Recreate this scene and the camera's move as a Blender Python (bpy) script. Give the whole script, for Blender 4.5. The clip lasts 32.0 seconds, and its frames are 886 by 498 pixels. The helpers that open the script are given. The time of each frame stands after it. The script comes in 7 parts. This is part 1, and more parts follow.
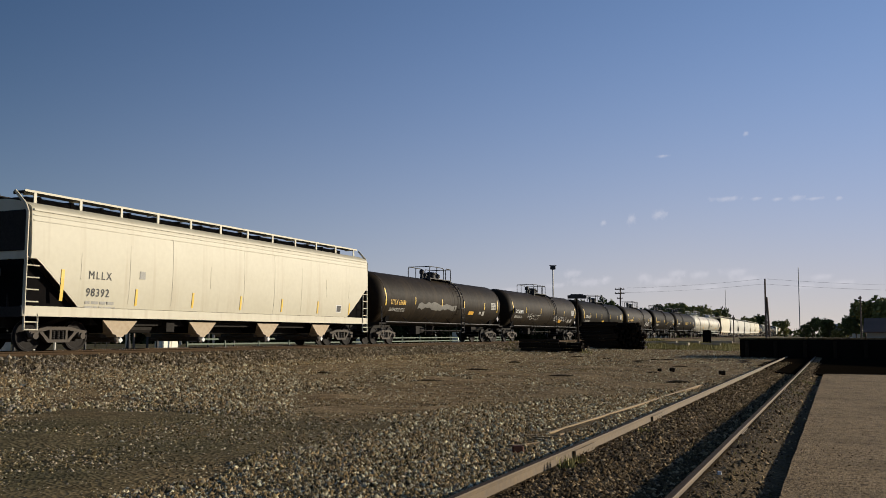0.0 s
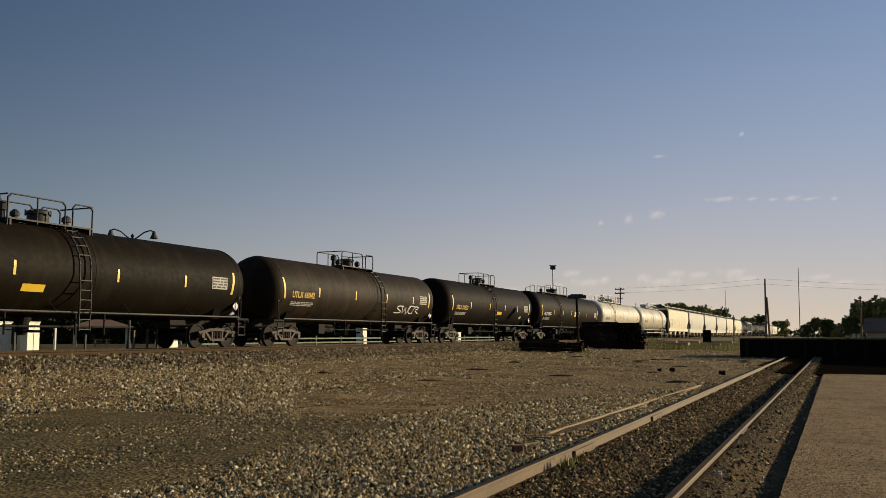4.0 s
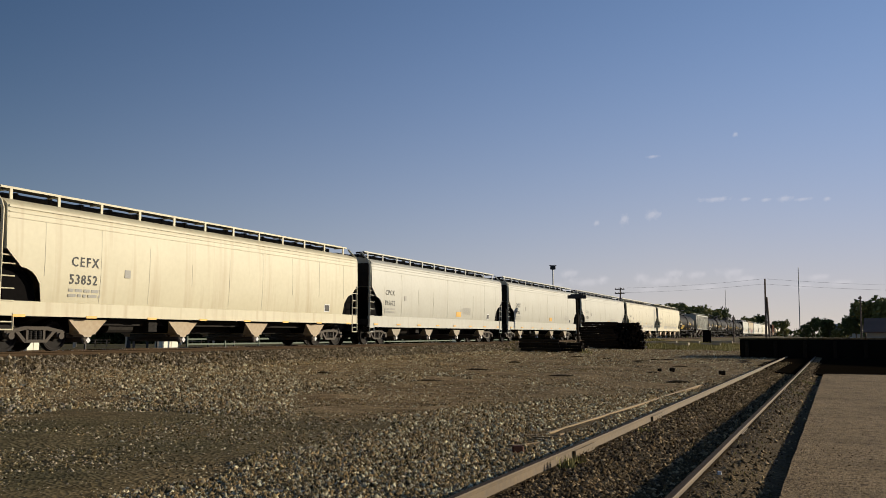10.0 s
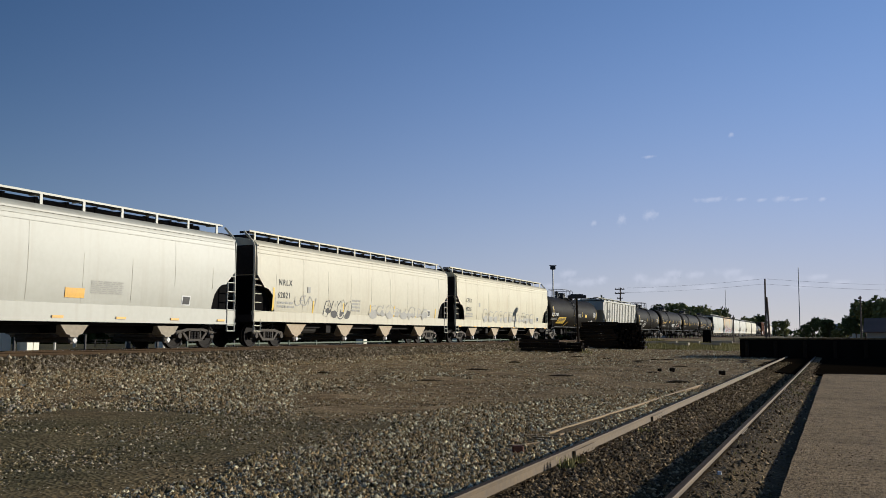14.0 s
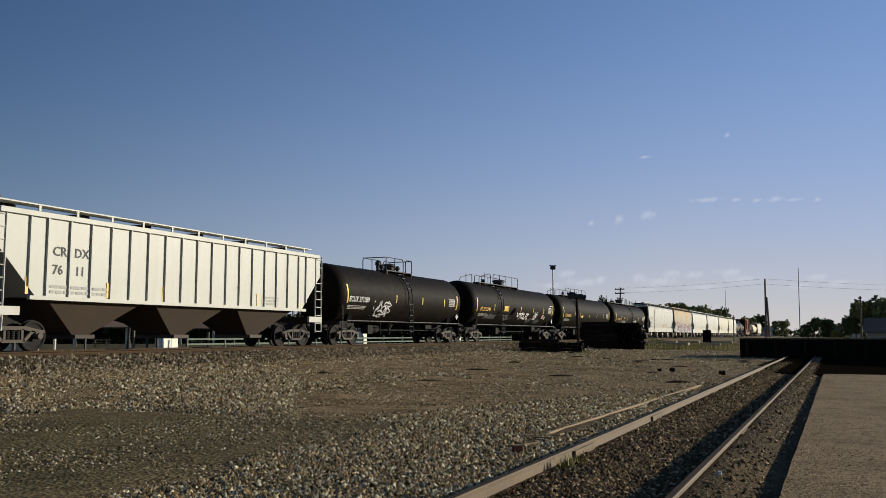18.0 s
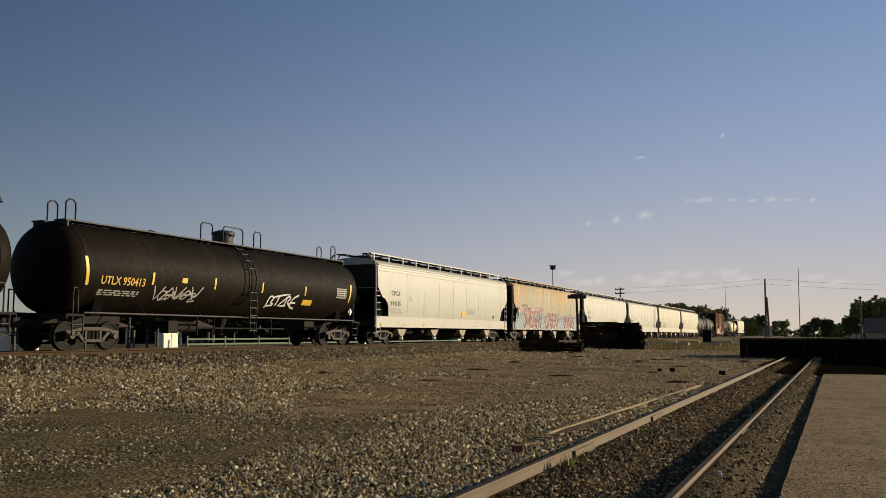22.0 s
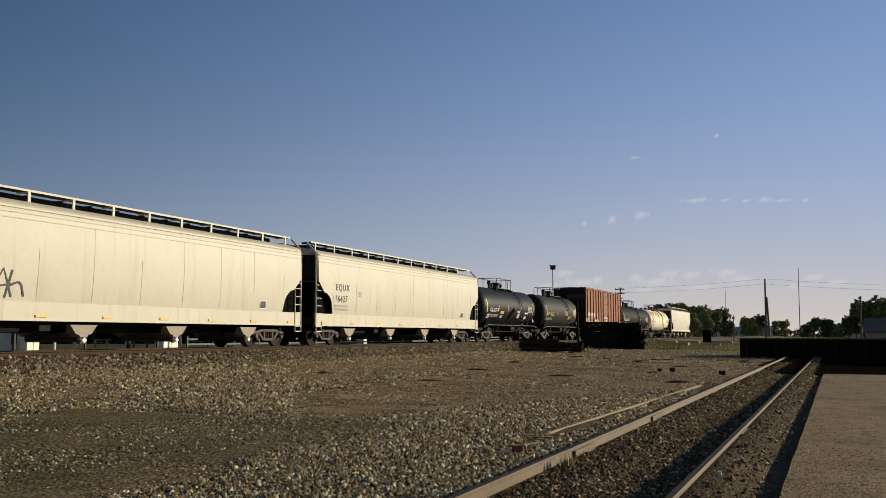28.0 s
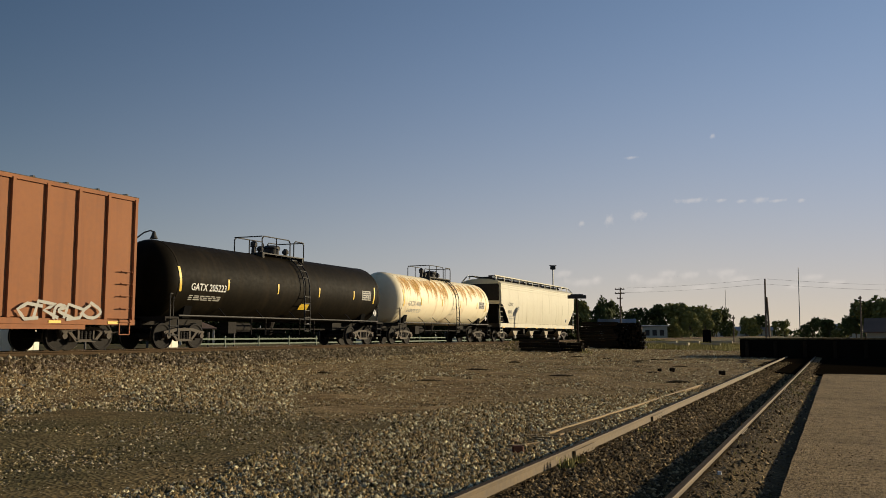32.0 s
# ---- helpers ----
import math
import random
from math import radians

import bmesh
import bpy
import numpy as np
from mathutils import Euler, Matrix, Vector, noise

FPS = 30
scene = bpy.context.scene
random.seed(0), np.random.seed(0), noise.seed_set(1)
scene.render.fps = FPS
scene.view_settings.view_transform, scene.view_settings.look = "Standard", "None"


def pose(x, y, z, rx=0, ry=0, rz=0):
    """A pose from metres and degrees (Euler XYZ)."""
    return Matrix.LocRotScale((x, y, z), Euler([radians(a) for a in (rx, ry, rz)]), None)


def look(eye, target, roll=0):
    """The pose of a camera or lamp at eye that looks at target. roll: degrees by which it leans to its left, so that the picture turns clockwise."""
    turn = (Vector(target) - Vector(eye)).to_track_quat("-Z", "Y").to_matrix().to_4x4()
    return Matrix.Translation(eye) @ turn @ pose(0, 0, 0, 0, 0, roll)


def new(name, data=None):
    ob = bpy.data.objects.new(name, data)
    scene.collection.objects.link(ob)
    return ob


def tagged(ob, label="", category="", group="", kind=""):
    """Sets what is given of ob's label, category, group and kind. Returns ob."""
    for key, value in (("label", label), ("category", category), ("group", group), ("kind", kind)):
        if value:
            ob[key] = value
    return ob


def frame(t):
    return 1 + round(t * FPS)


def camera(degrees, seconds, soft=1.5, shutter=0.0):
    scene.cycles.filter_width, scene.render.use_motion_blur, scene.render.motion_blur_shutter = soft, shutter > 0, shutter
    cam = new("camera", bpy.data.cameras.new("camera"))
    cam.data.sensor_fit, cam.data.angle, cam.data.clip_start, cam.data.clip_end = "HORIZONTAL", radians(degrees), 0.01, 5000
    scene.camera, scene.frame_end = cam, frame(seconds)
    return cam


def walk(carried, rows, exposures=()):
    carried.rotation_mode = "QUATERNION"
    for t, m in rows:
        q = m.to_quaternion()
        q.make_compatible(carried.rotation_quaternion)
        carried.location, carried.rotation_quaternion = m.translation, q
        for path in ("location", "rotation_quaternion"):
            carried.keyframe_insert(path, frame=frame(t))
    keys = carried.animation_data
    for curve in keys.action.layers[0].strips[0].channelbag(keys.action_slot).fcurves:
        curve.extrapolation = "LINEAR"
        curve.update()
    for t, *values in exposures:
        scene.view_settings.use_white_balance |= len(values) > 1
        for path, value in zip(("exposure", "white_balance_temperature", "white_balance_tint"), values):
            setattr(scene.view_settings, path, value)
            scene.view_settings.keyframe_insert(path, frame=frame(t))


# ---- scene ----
cam = camera(54.57, 32.0, 0.5)
EYE = pose(0, 0, 1.35, 95.71, 0, 24.557)
walk(cam, [(0, EYE), (32, EYE)], [
    (0, 0.22, 5600, 13), (0.6, 0.22, 6000, 13), (1.4, 0.22, 6550, 12), (6.5, 0.22, 6400, 11), (7.6, 0.22, 5650, 12), (9, 0.22, 5400, 12), (9.8, 0.22, 5750, 12), (10.4, 0.22, 5650, 12), (11, 0.22, 5250, 12),
    (14.4, 0.22, 5150, 12), (16.6, 0.22, 6200, 13), (17.2, 0.22, 6400, 13), (18, 0.22, 5350, 11), (19, 0.22, 6450, 13), (21.8, 0.22, 6300, 12), (23, 0.22, 5400, 12), (25, 0.22, 5350, 12), (27.5, 0.22, 5750, 12),
    (29, 0.22, 5600, 11), (29.8, 0.22, 6450, 12), (31, 0.22, 6450, 11), (32, 0.22, 6400, 9)])


# ---- daylight ----
SUN_AZ, SUN_EL = 44.0, 13.0      # clockwise from the siding's direction (+y), and above the horizon
world = bpy.data.worlds.new("evening_sky")
scene.world = world
world.use_nodes = True
wn, wl = world.node_tree.nodes, world.node_tree.links
sky = wn.new("ShaderNodeTexSky")
sky.sky_type, sky.sun_disc = "NISHITA", False
sky.sun_elevation, sky.sun_rotation = radians(SUN_EL), radians(SUN_AZ)
sky.air_density, sky.dust_density, sky.ozone_density = 1.0, 0.4, 3.5
# evening haze: paler towards the horizon and towards the sun
az, el = radians(SUN_AZ), radians(SUN_EL)
sun_way = Vector((math.sin(az) * math.cos(el), math.cos(az) * math.cos(el), math.sin(el)))
where = wn.new("ShaderNodeTexCoord")
split = wn.new("ShaderNodeSeparateXYZ")
wl.new(where.outputs["Generated"], split.inputs[0])
low = wn.new("ShaderNodeMapRange")
low.inputs[1].default_value, low.inputs[2].default_value, low.inputs[3].default_value, low.inputs[4].default_value = 0.0, 0.9, 1.0, 0.0
wl.new(split.outputs[2], low.inputs[0])
thick = wn.new("ShaderNodeMath")
thick.operation = "POWER"
thick.inputs[1].default_value = 1.3
wl.new(low.outputs[0], thick.inputs[0])
facing = wn.new("ShaderNodeVectorMath")
facing.operation = "DOT_PRODUCT"
facing.inputs[1].default_value = (math.sin(az), math.cos(az), 0)
wl.new(where.outputs["Generated"], facing.inputs[0])
side = wn.new("ShaderNodeMapRange")
side.inputs[1].default_value, side.inputs[2].default_value, side.inputs[3].default_value, side.inputs[4].default_value = -0.13, 0.82, 0.06, 1.0
wl.new(facing.outputs["Value"], side.inputs[0])
share = wn.new("ShaderNodeMath")
share.operation = "MULTIPLY"
wl.new(thick.outputs[0], share.inputs[0]), wl.new(side.outputs[0], share.inputs[1])
haze = wn.new("ShaderNodeMix")
haze.data_type = "RGBA"
wl.new(share.outputs[0], haze.inputs["Factor"])
wl.new(sky.outputs[0], haze.inputs[6])
haze.inputs[7].default_value = (4.6, 6.75, 10.9, 1)
dusty = wn.new("ShaderNodeMath")
dusty.operation = "POWER"
dusty.inputs[1].default_value = 6.3
wl.new(low.outputs[0], dusty.inputs[0])
band = wn.new("ShaderNodeMix")
band.data_type = "RGBA"
lit = wn.new("ShaderNodeMapRange")
lit.inputs[1].default_value, lit.inputs[2].default_value, lit.inputs[3].default_value, lit.inputs[4].default_value = -0.2, 0.60, 0.25, 1.0
wl.new(facing.outputs["Value"], lit.inputs[0])
dim = wn.new("ShaderNodeMath")
dim.operation = "MULTIPLY"
wl.new(dusty.outputs[0], dim.inputs[0]), wl.new(lit.outputs[0], dim.inputs[1])
wl.new(dim.outputs[0], band.inputs["Factor"])
wl.new(haze.outputs[2], band.inputs[6])
band.inputs[7].default_value = (11.9, 9.9, 7.4, 1)
wl.new(band.outputs[2], wn["Background"].inputs[0])
wn["Background"].inputs[1].default_value = 0.050
sun_data = bpy.data.lights.new("sun", "SUN")
sun_data.energy, sun_data.angle, sun_data.color = 5.0, radians(0.5), (1.0, 0.83, 0.55)
sun = new("sun", sun_data)
sun.matrix_world = look((200 * sun_way.x, 200 * sun_way.y, 200 * sun_way.z), (0, 0, 0))


# ---- materials ----
def surface(name, base, other, rough=0.7, metal=0.0, grain=8.0, bump=0.15, mix=0.5, streak=None, blotch=0.6, stretch=(1, 1, 1), per_object=0.0, gloss=0.5, vary=0.12):
    """A worn surface: two colours mixed by fine grain and large blotches; streak: a colour that runs down in streaks."""
    m = bpy.data.materials.new(name)
    m.use_nodes = True
    n, l = m.node_tree.nodes, m.node_tree.links
    b = n["Principled BSDF"]
    tc = n.new("ShaderNodeTexCoord")
    mp = n.new("ShaderNodeMapping")
    mp.inputs["Scale"].default_value = stretch
    l.new(tc.outputs["Object"], mp.inputs[0])
    fine = n.new("ShaderNodeTexNoise")
    fine.inputs["Scale"].default_value, fine.inputs["Detail"].default_value = grain, 6
    big = n.new("ShaderNodeTexNoise")
    big.inputs["Scale"].default_value, big.inputs["Detail"].default_value = blotch, 4
    for x in (fine, big):
        l.new(mp.outputs[0], x.inputs["Vector"])
    add = n.new("ShaderNodeMath")
    add.operation = "MULTIPLY_ADD"
    add.inputs[1].default_value = 0.5
    l.new(fine.outputs[0], add.inputs[0])
    half = n.new("ShaderNodeMath")
    half.operation = "MULTIPLY"
    half.inputs[1].default_value = 0.5
    l.new(big.outputs[0], half.inputs[0])
    l.new(half.outputs[0], add.inputs[2])
    ramp = n.new("ShaderNodeValToRGB")
    ramp.color_ramp.elements[0].position, ramp.color_ramp.elements[1].position = 0.5 - 0.25 * (1 - mix) - 0.05, 0.5 + 0.25 * (1 - mix) + 0.05
    ramp.color_ramp.elements[0].color, ramp.color_ramp.elements[1].color = (*other, 1), (*base, 1)
    l.new(add.outputs[0], ramp.inputs[0])
    out = ramp.outputs[0]
    if streak:
        ms = n.new("ShaderNodeMapping")
        ms.inputs["Scale"].default_value = (1, 1.6, 0.10)
        l.new(tc.outputs["Object"], ms.inputs[0])
        sn = n.new("ShaderNodeTexNoise")
        sn.inputs["Scale"].default_value, sn.inputs["Detail"].default_value = 1.6, 8
        l.new(ms.outputs[0], sn.inputs["Vector"])
        sr = n.new("ShaderNodeValToRGB")
        sr.color_ramp.elements[0].position, sr.color_ramp.elements[1].position = streak[1], streak[1] + 0.18
        sr.color_ramp.elements[0].color, sr.color_ramp.elements[1].color = (0, 0, 0, 1), (streak[2],) * 3 + (1,)
        l.new(sn.outputs[0], sr.inputs[0])
        mx = n.new("ShaderNodeMix")
        mx.data_type = "RGBA"
        l.new(sr.outputs[0], mx.inputs["Factor"])
        l.new(out, mx.inputs[6])
        mx.inputs[7].default_value = (*streak[0], 1)
        out = mx.outputs[2]
    if per_object:
        oi = n.new("ShaderNodeObjectInfo")
        hsv = n.new("ShaderNodeHueSaturation")
        mr = n.new("ShaderNodeMapRange")
        mr.inputs[3].default_value, mr.inputs[4].default_value = 1 - per_object, 1 + per_object
        l.new(oi.outputs["Random"], mr.inputs[0])
        l.new(mr.outputs[0], hsv.inputs["Value"])
        l.new(out, hsv.inputs["Color"])
        out = hsv.outputs[0]
    l.new(out, b.inputs["Base Color"])
    b.inputs["Metallic"].default_value = metal
    b.inputs["Specular IOR Level"].default_value = gloss
    rr = n.new("ShaderNodeMapRange")
    rr.inputs[3].default_value, rr.inputs[4].default_value = max(0.05, rough - vary), min(1, rough + vary)
    l.new(fine.outputs[0], rr.inputs[0])
    l.new(rr.outputs[0], b.inputs["Roughness"])
    if bump:
        bp = n.new("ShaderNodeBump")
        bp.inputs["Strength"].default_value, bp.inputs["Distance"].default_value = bump, 0.02
        l.new(fine.outputs[0], bp.inputs["Height"])
        l.new(bp.outputs[0], b.inputs["Normal"])
    return m


def rusting_paint():
    """Grey paint that rust runs down from the car's upper edge in long uneven streaks."""
    m = surface("rusting_grey_paint", (0.40, 0.355, 0.25), (0.33, 0.285, 0.19), 0.75, 0, 6, 0.1, 0.3, ((0.30, 0.24, 0.15), 0.50, 0.5))
    n, l = m.node_tree.nodes, m.node_tree.links
    b = n["Principled BSDF"]
    was = b.inputs["Base Color"].links[0].from_socket
    tc = n.new("ShaderNodeTexCoord")
    split = n.new("ShaderNodeSeparateXYZ")
    l.new(tc.outputs["Object"], split.inputs[0])
    for wide, drip, lo, hi, foot, tone, most in ((0.22, 0.10, 0.51, 0.66, 2.2, (0.47, 0.28, 0.085), 0.75), (0.9, 0.06, 0.55, 0.68, 2.8, (0.42, 0.22, 0.055), 0.8), (0.8, 0.03, 0.57, 0.66, 1.2, (0.52, 0.47, 0.36), 0.5)):
        mp = n.new("ShaderNodeMapping")
        mp.inputs["Scale"].default_value = (0.05, wide, drip)
        l.new(tc.outputs["Object"], mp.inputs[0])
        x = n.new("ShaderNodeTexNoise")
        x.inputs["Scale"].default_value, x.inputs["Detail"].default_value = 1.6, 7
        l.new(mp.outputs[0], x.inputs["Vector"])
        rise = n.new("ShaderNodeMapRange")
        rise.inputs[1].default_value, rise.inputs[2].default_value = foot, 4.2
        rise.inputs[3].default_value, rise.inputs[4].default_value = -0.12, 0.07
        l.new(split.outputs[2], rise.inputs[0])
        total = n.new("ShaderNodeMath")
        l.new(x.outputs[0], total.inputs[0]), l.new(rise.outputs[0], total.inputs[1])
        r = n.new("ShaderNodeValToRGB")
        r.color_ramp.elements[0].position, r.color_ramp.elements[1].position = lo, hi
        r.color_ramp.elements[0].color, r.color_ramp.elements[1].color = (0, 0, 0, 1), (most,) * 3 + (1,)
        l.new(total.outputs[0], r.inputs[0])
        mx = n.new("ShaderNodeMix")
        mx.data_type = "RGBA"
        l.new(r.outputs[0], mx.inputs["Factor"]), l.new(was, mx.inputs[6])
        mx.inputs[7].default_value = (*tone, 1)
        was = mx.outputs[2]
    l.new(was, b.inputs["Base Color"])
    return m


GREY_DIRT = ((0.25, 0.21, 0.15), 0.52, 0.45)
PAINT = {
    "cream": surface("cream_paint", (0.52, 0.48, 0.355), (0.45, 0.41, 0.295), 0.55, 0, 5, 0.012, 0.3, ((0.33, 0.26, 0.16), 0.54, 0.40), gloss=0.5, vary=0.02),
    "ivory": surface("ivory_paint", (0.56, 0.51, 0.35), (0.485, 0.435, 0.285), 0.55, 0, 5, 0.012, 0.3, ((0.36, 0.27, 0.15), 0.52, 0.5), gloss=0.5, vary=0.02),
    "white": surface("white_paint", (0.50, 0.485, 0.415), (0.435, 0.415, 0.345), 0.5, 0, 5, 0.012, 0.3, ((0.38, 0.34, 0.26), 0.55, 0.4), gloss=0.5, vary=0.02),
    "whitetank": surface("cream_white_tank_paint", (0.50, 0.47, 0.38), (0.425, 0.39, 0.30), 0.5, 0, 5, 0.012, 0.3, ((0.36, 0.285, 0.185), 0.53, 0.5), gloss=0.5, vary=0.02),
    "pale": surface("pale_grey_paint", (0.435, 0.425, 0.36), (0.375, 0.36, 0.295), 0.5, 0, 5, 0.012, 0.3, ((0.33, 0.295, 0.225), 0.54, 0.45), gloss=0.5, vary=0.02),
    "rusty": rusting_paint(),
    "rust_white": surface("rust_streaked_white_paint", (0.86, 0.77, 0.56), (0.78, 0.67, 0.45), 0.6, 0, 5, 0.06, 0.3, ((0.52, 0.32, 0.14), 0.56, 0.6)),
    "black": surface("black_tank_paint", (0.0060, 0.0046, 0.0026), (0.0115, 0.0085, 0.0046), 0.62, 0, 6, 0.05, 0.4, ((0.022, 0.0155, 0.008), 0.50, 0.55), gloss=0.06),
    "brownblack": surface("weathered_black_paint", (0.012, 0.0085, 0.0044), (0.021, 0.0142, 0.0070), 0.62, 0, 6, 0.06, 0.4, ((0.042, 0.028, 0.014), 0.48, 0.6), gloss=0.10),
    "slate": surface("slate_black_paint", (0.007, 0.0072, 0.0072), (0.011, 0.0115, 0.011), 0.5, 0, 6, 0.06, 0.4, ((0.034, 0.032, 0.027), 0.53, 0.45), gloss=0.12),
    "greytank": surface("dull_grey_paint", (0.026, 0.025, 0.021), (0.034, 0.032, 0.026), 0.6, 0, 6, 0.06, 0.4, ((0.022, 0.020, 0.016), 0.50, 0.5), gloss=0.12),
    "brown": surface("boxcar_brown_paint", (0.30, 0.125, 0.055), (0.235, 0.098, 0.045), 0.75, 0, 6, 0.06, 0.4, ((0.20, 0.085, 0.045), 0.50, 0.6), gloss=0.2),
}
STEEL_DARK = surface("grimy_dark_steel", (0.014, 0.012, 0.011), (0.028, 0.023, 0.018), 0.85, 0, 14, 0.3, 0.4, gloss=0.2)
TRUCK_STEEL = surface("dusty_cast_steel", (0.088, 0.069, 0.050), (0.042, 0.032, 0.023), 0.8, 0, 12, 0.3, 0.4, None, 1.2, per_object=0.3)
WHEEL_STEEL = surface("rusted_wheel_steel", (0.012, 0.008, 0.005), (0.006, 0.004, 0.003), 0.95, 0, 10, 0.25, 0.4, None, 1.5, per_object=0.25)
TREAD = surface("worn_bright_tread", (0.16, 0.12, 0.08), (0.09, 0.065, 0.045), 0.45, 0.6, 20, 0.05)
# Dirt darkened for the shadow streaks of small ridges.
RIDGE_SHADE = surface("ridge_shade_dirt", (0.06, 0.042, 0.02), (0.035, 0.024, 0.012), 0.95, 0, 14, 0.5, 0.4, gloss=0.1)
BRICK_RED = surface("broken_brick", (0.20, 0.075, 0.035), (0.12, 0.05, 0.025), 0.9, 0, 20, 0.3)
TIMBER = surface("tan_edge_timber", (0.36, 0.25, 0.12), (0.24, 0.16, 0.08), 0.9, 0, 8, 0.4, 0.4, None, 1, (8, 0.6, 8))
RUST_STAIN = surface("rust_stain", (0.62, 0.36, 0.08), (0.50, 0.27, 0.06), 0.9, 0, 6, 0.0, 0.3)
rn, rl = RUST_STAIN.node_tree.nodes, RUST_STAIN.node_tree.links
thin = rn.new("ShaderNodeMixShader")
thin.inputs[0].default_value = 0.36
rl.new(rn.new("ShaderNodeBsdfTransparent").outputs[0], thin.inputs[1])
rl.new(rn["Principled BSDF"].outputs[0], thin.inputs[2])
rl.new(thin.outputs[0], rn["Material Output"].inputs[0])
# Near-black for cavity and underside shade; also the black cabinet's own colour.
BLACK_AND_SHADE = surface("black_paint_and_shade", (0.004, 0.004, 0.004), (0.006, 0.005, 0.005), 0.95, 0, 8, 0.0, gloss=0.05)
CHUTE = surface("rust_stained_chute", (0.50, 0.42, 0.29), (0.34, 0.24, 0.14), 0.75, 0, 7, 0.15, 0.3)
CHUTE_BROWN = surface("brown_slope_sheet", (0.060, 0.038, 0.020), (0.034, 0.022, 0.012), 0.8, 0, 7, 0.15, 0.3)
CHUTE_WHITE = surface("dusty_white_chute", (0.38, 0.33, 0.24), (0.20, 0.155, 0.10), 0.7, 0, 7, 0.15, 0.3)
YELLOW = surface("yellow_reflector", (0.75, 0.50, 0.03), (0.62, 0.40, 0.03), 0.5, 0, 20, 0.0)
STENCIL_BLACK = surface("black_stencil_ink", (0.03, 0.03, 0.03), (0.07, 0.065, 0.06), 0.7, 0, 20, 0.0)
STENCIL_WHITE = surface("white_stencil_ink", (0.72, 0.71, 0.68), (0.58, 0.57, 0.54), 0.7, 0, 20, 0.0)
DULL_PATCH = surface("dull_repaint", (0.050, 0.048, 0.042), (0.028, 0.027, 0.023), 0.8, 0, 12, 0.0, 0.2, None, 2.5)
SCRAPE = surface("scraped_primer", (0.20, 0.19, 0.165), (0.09, 0.083, 0.07), 0.8, 0, 12, 0.0, 0.2, None, 2.5)
STENCIL_GREY = surface("faded_grey_ink", (0.42, 0.40, 0.35), (0.30, 0.29, 0.26), 0.7, 0, 20, 0.0)
STENCIL_YELLOW = surface("yellow_stencil_ink", (0.72, 0.45, 0.06), (0.55, 0.34, 0.06), 0.7, 0, 20, 0.0)
PINK_INK = surface("faded_pink_placard", (0.55, 0.30, 0.27), (0.45, 0.24, 0.21), 0.6, 0, 9, 0.0)
RED_INK = surface("red_spray_paint", (0.19, 0.026, 0.022), (0.12, 0.022, 0.02), 0.6, 0, 9, 0.0)
GRAFFITI_ORANGE = surface("orange_spray_paint", (0.55, 0.22, 0.06), (0.42, 0.15, 0.05), 0.6, 0, 9, 0.0)
TEAL_INK = surface("teal_spray_paint", (0.13, 0.25, 0.33), (0.24, 0.35, 0.36), 0.6, 0, 5, 0.0, 0.2)
tn, tl = TEAL_INK.node_tree.nodes, TEAL_INK.node_tree.links
mist = tn.new("ShaderNodeTexNoise")
mist.inputs["Scale"].default_value, mist.inputs["Detail"].default_value = 1.6, 7
spot = tn.new("ShaderNodeTexCoord")
tl.new(spot.outputs["Object"], mist.inputs["Vector"])
heights = tn.new("ShaderNodeSeparateXYZ")
tl.new(spot.outputs["Object"], heights.inputs[0])
fade = tn.new("ShaderNodeMapRange")
fade.inputs[1].default_value, fade.inputs[2].default_value, fade.inputs[3].default_value, fade.inputs[4].default_value = 1.5, 2.6, 0.42, -0.40
tl.new(heights.outputs[2], fade.inputs[0])
dense = tn.new("ShaderNodeMath")
tl.new(mist.outputs[0], dense.inputs[0]), tl.new(fade.outputs[0], dense.inputs[1])
cover = tn.new("ShaderNodeMapRange")
cover.inputs[1].default_value, cover.inputs[2].default_value, cover.inputs[4].default_value = 0.38, 0.66, 0.9
tl.new(dense.outputs[0], cover.inputs[0])
veil = tn.new("ShaderNodeMixShader")
tl.new(cover.outputs[0], veil.inputs[0])
tl.new(tn.new("ShaderNodeBsdfTransparent").outputs[0], veil.inputs[1]), tl.new(tn["Principled BSDF"].outputs[0], veil.inputs[2])
tl.new(veil.outputs[0], tn["Material Output"].inputs[0])
ORANGE_INK = surface("orange_placard", (0.75, 0.42, 0.03), (0.62, 0.33, 0.03), 0.5, 0, 15, 0.0)
RAIL_RUST = surface("rusted_rail", (0.165, 0.112, 0.056), (0.085, 0.056, 0.028), 0.8, 0, 9, 0.25, 0.4)
MAIN_RUST = surface("brown_main_rail", (0.080, 0.052, 0.028), (0.045, 0.029, 0.016), 0.9, 0, 9, 0.2, 0.4, gloss=0.1)
RAIL_TOP = surface("polished_rail_head", (0.72, 0.69, 0.64), (0.55, 0.50, 0.44), 0.28, 1.0, 9, 0.02)
TIE_WOOD = surface("creosoted_tie_wood", (0.030, 0.021, 0.012), (0.010, 0.007, 0.005), 0.9, 0, 9, 0.5, 0.4, None, 0.8, (1, 6, 6), 0.35, gloss=0.1)
PANEL_SEAM = surface("grimy_panel_seam", (0.50, 0.47, 0.38), (0.42, 0.38, 0.29), 0.7, 0, 9, 0.0)
# Near-black: shade on the ground before the dock, as a colour.
APRON_SHADE = surface("apron_shade", (0.006, 0.005, 0.003), (0.012, 0.009, 0.006), 1.0, 0, 12, 0.2, 0.3, gloss=0.0)
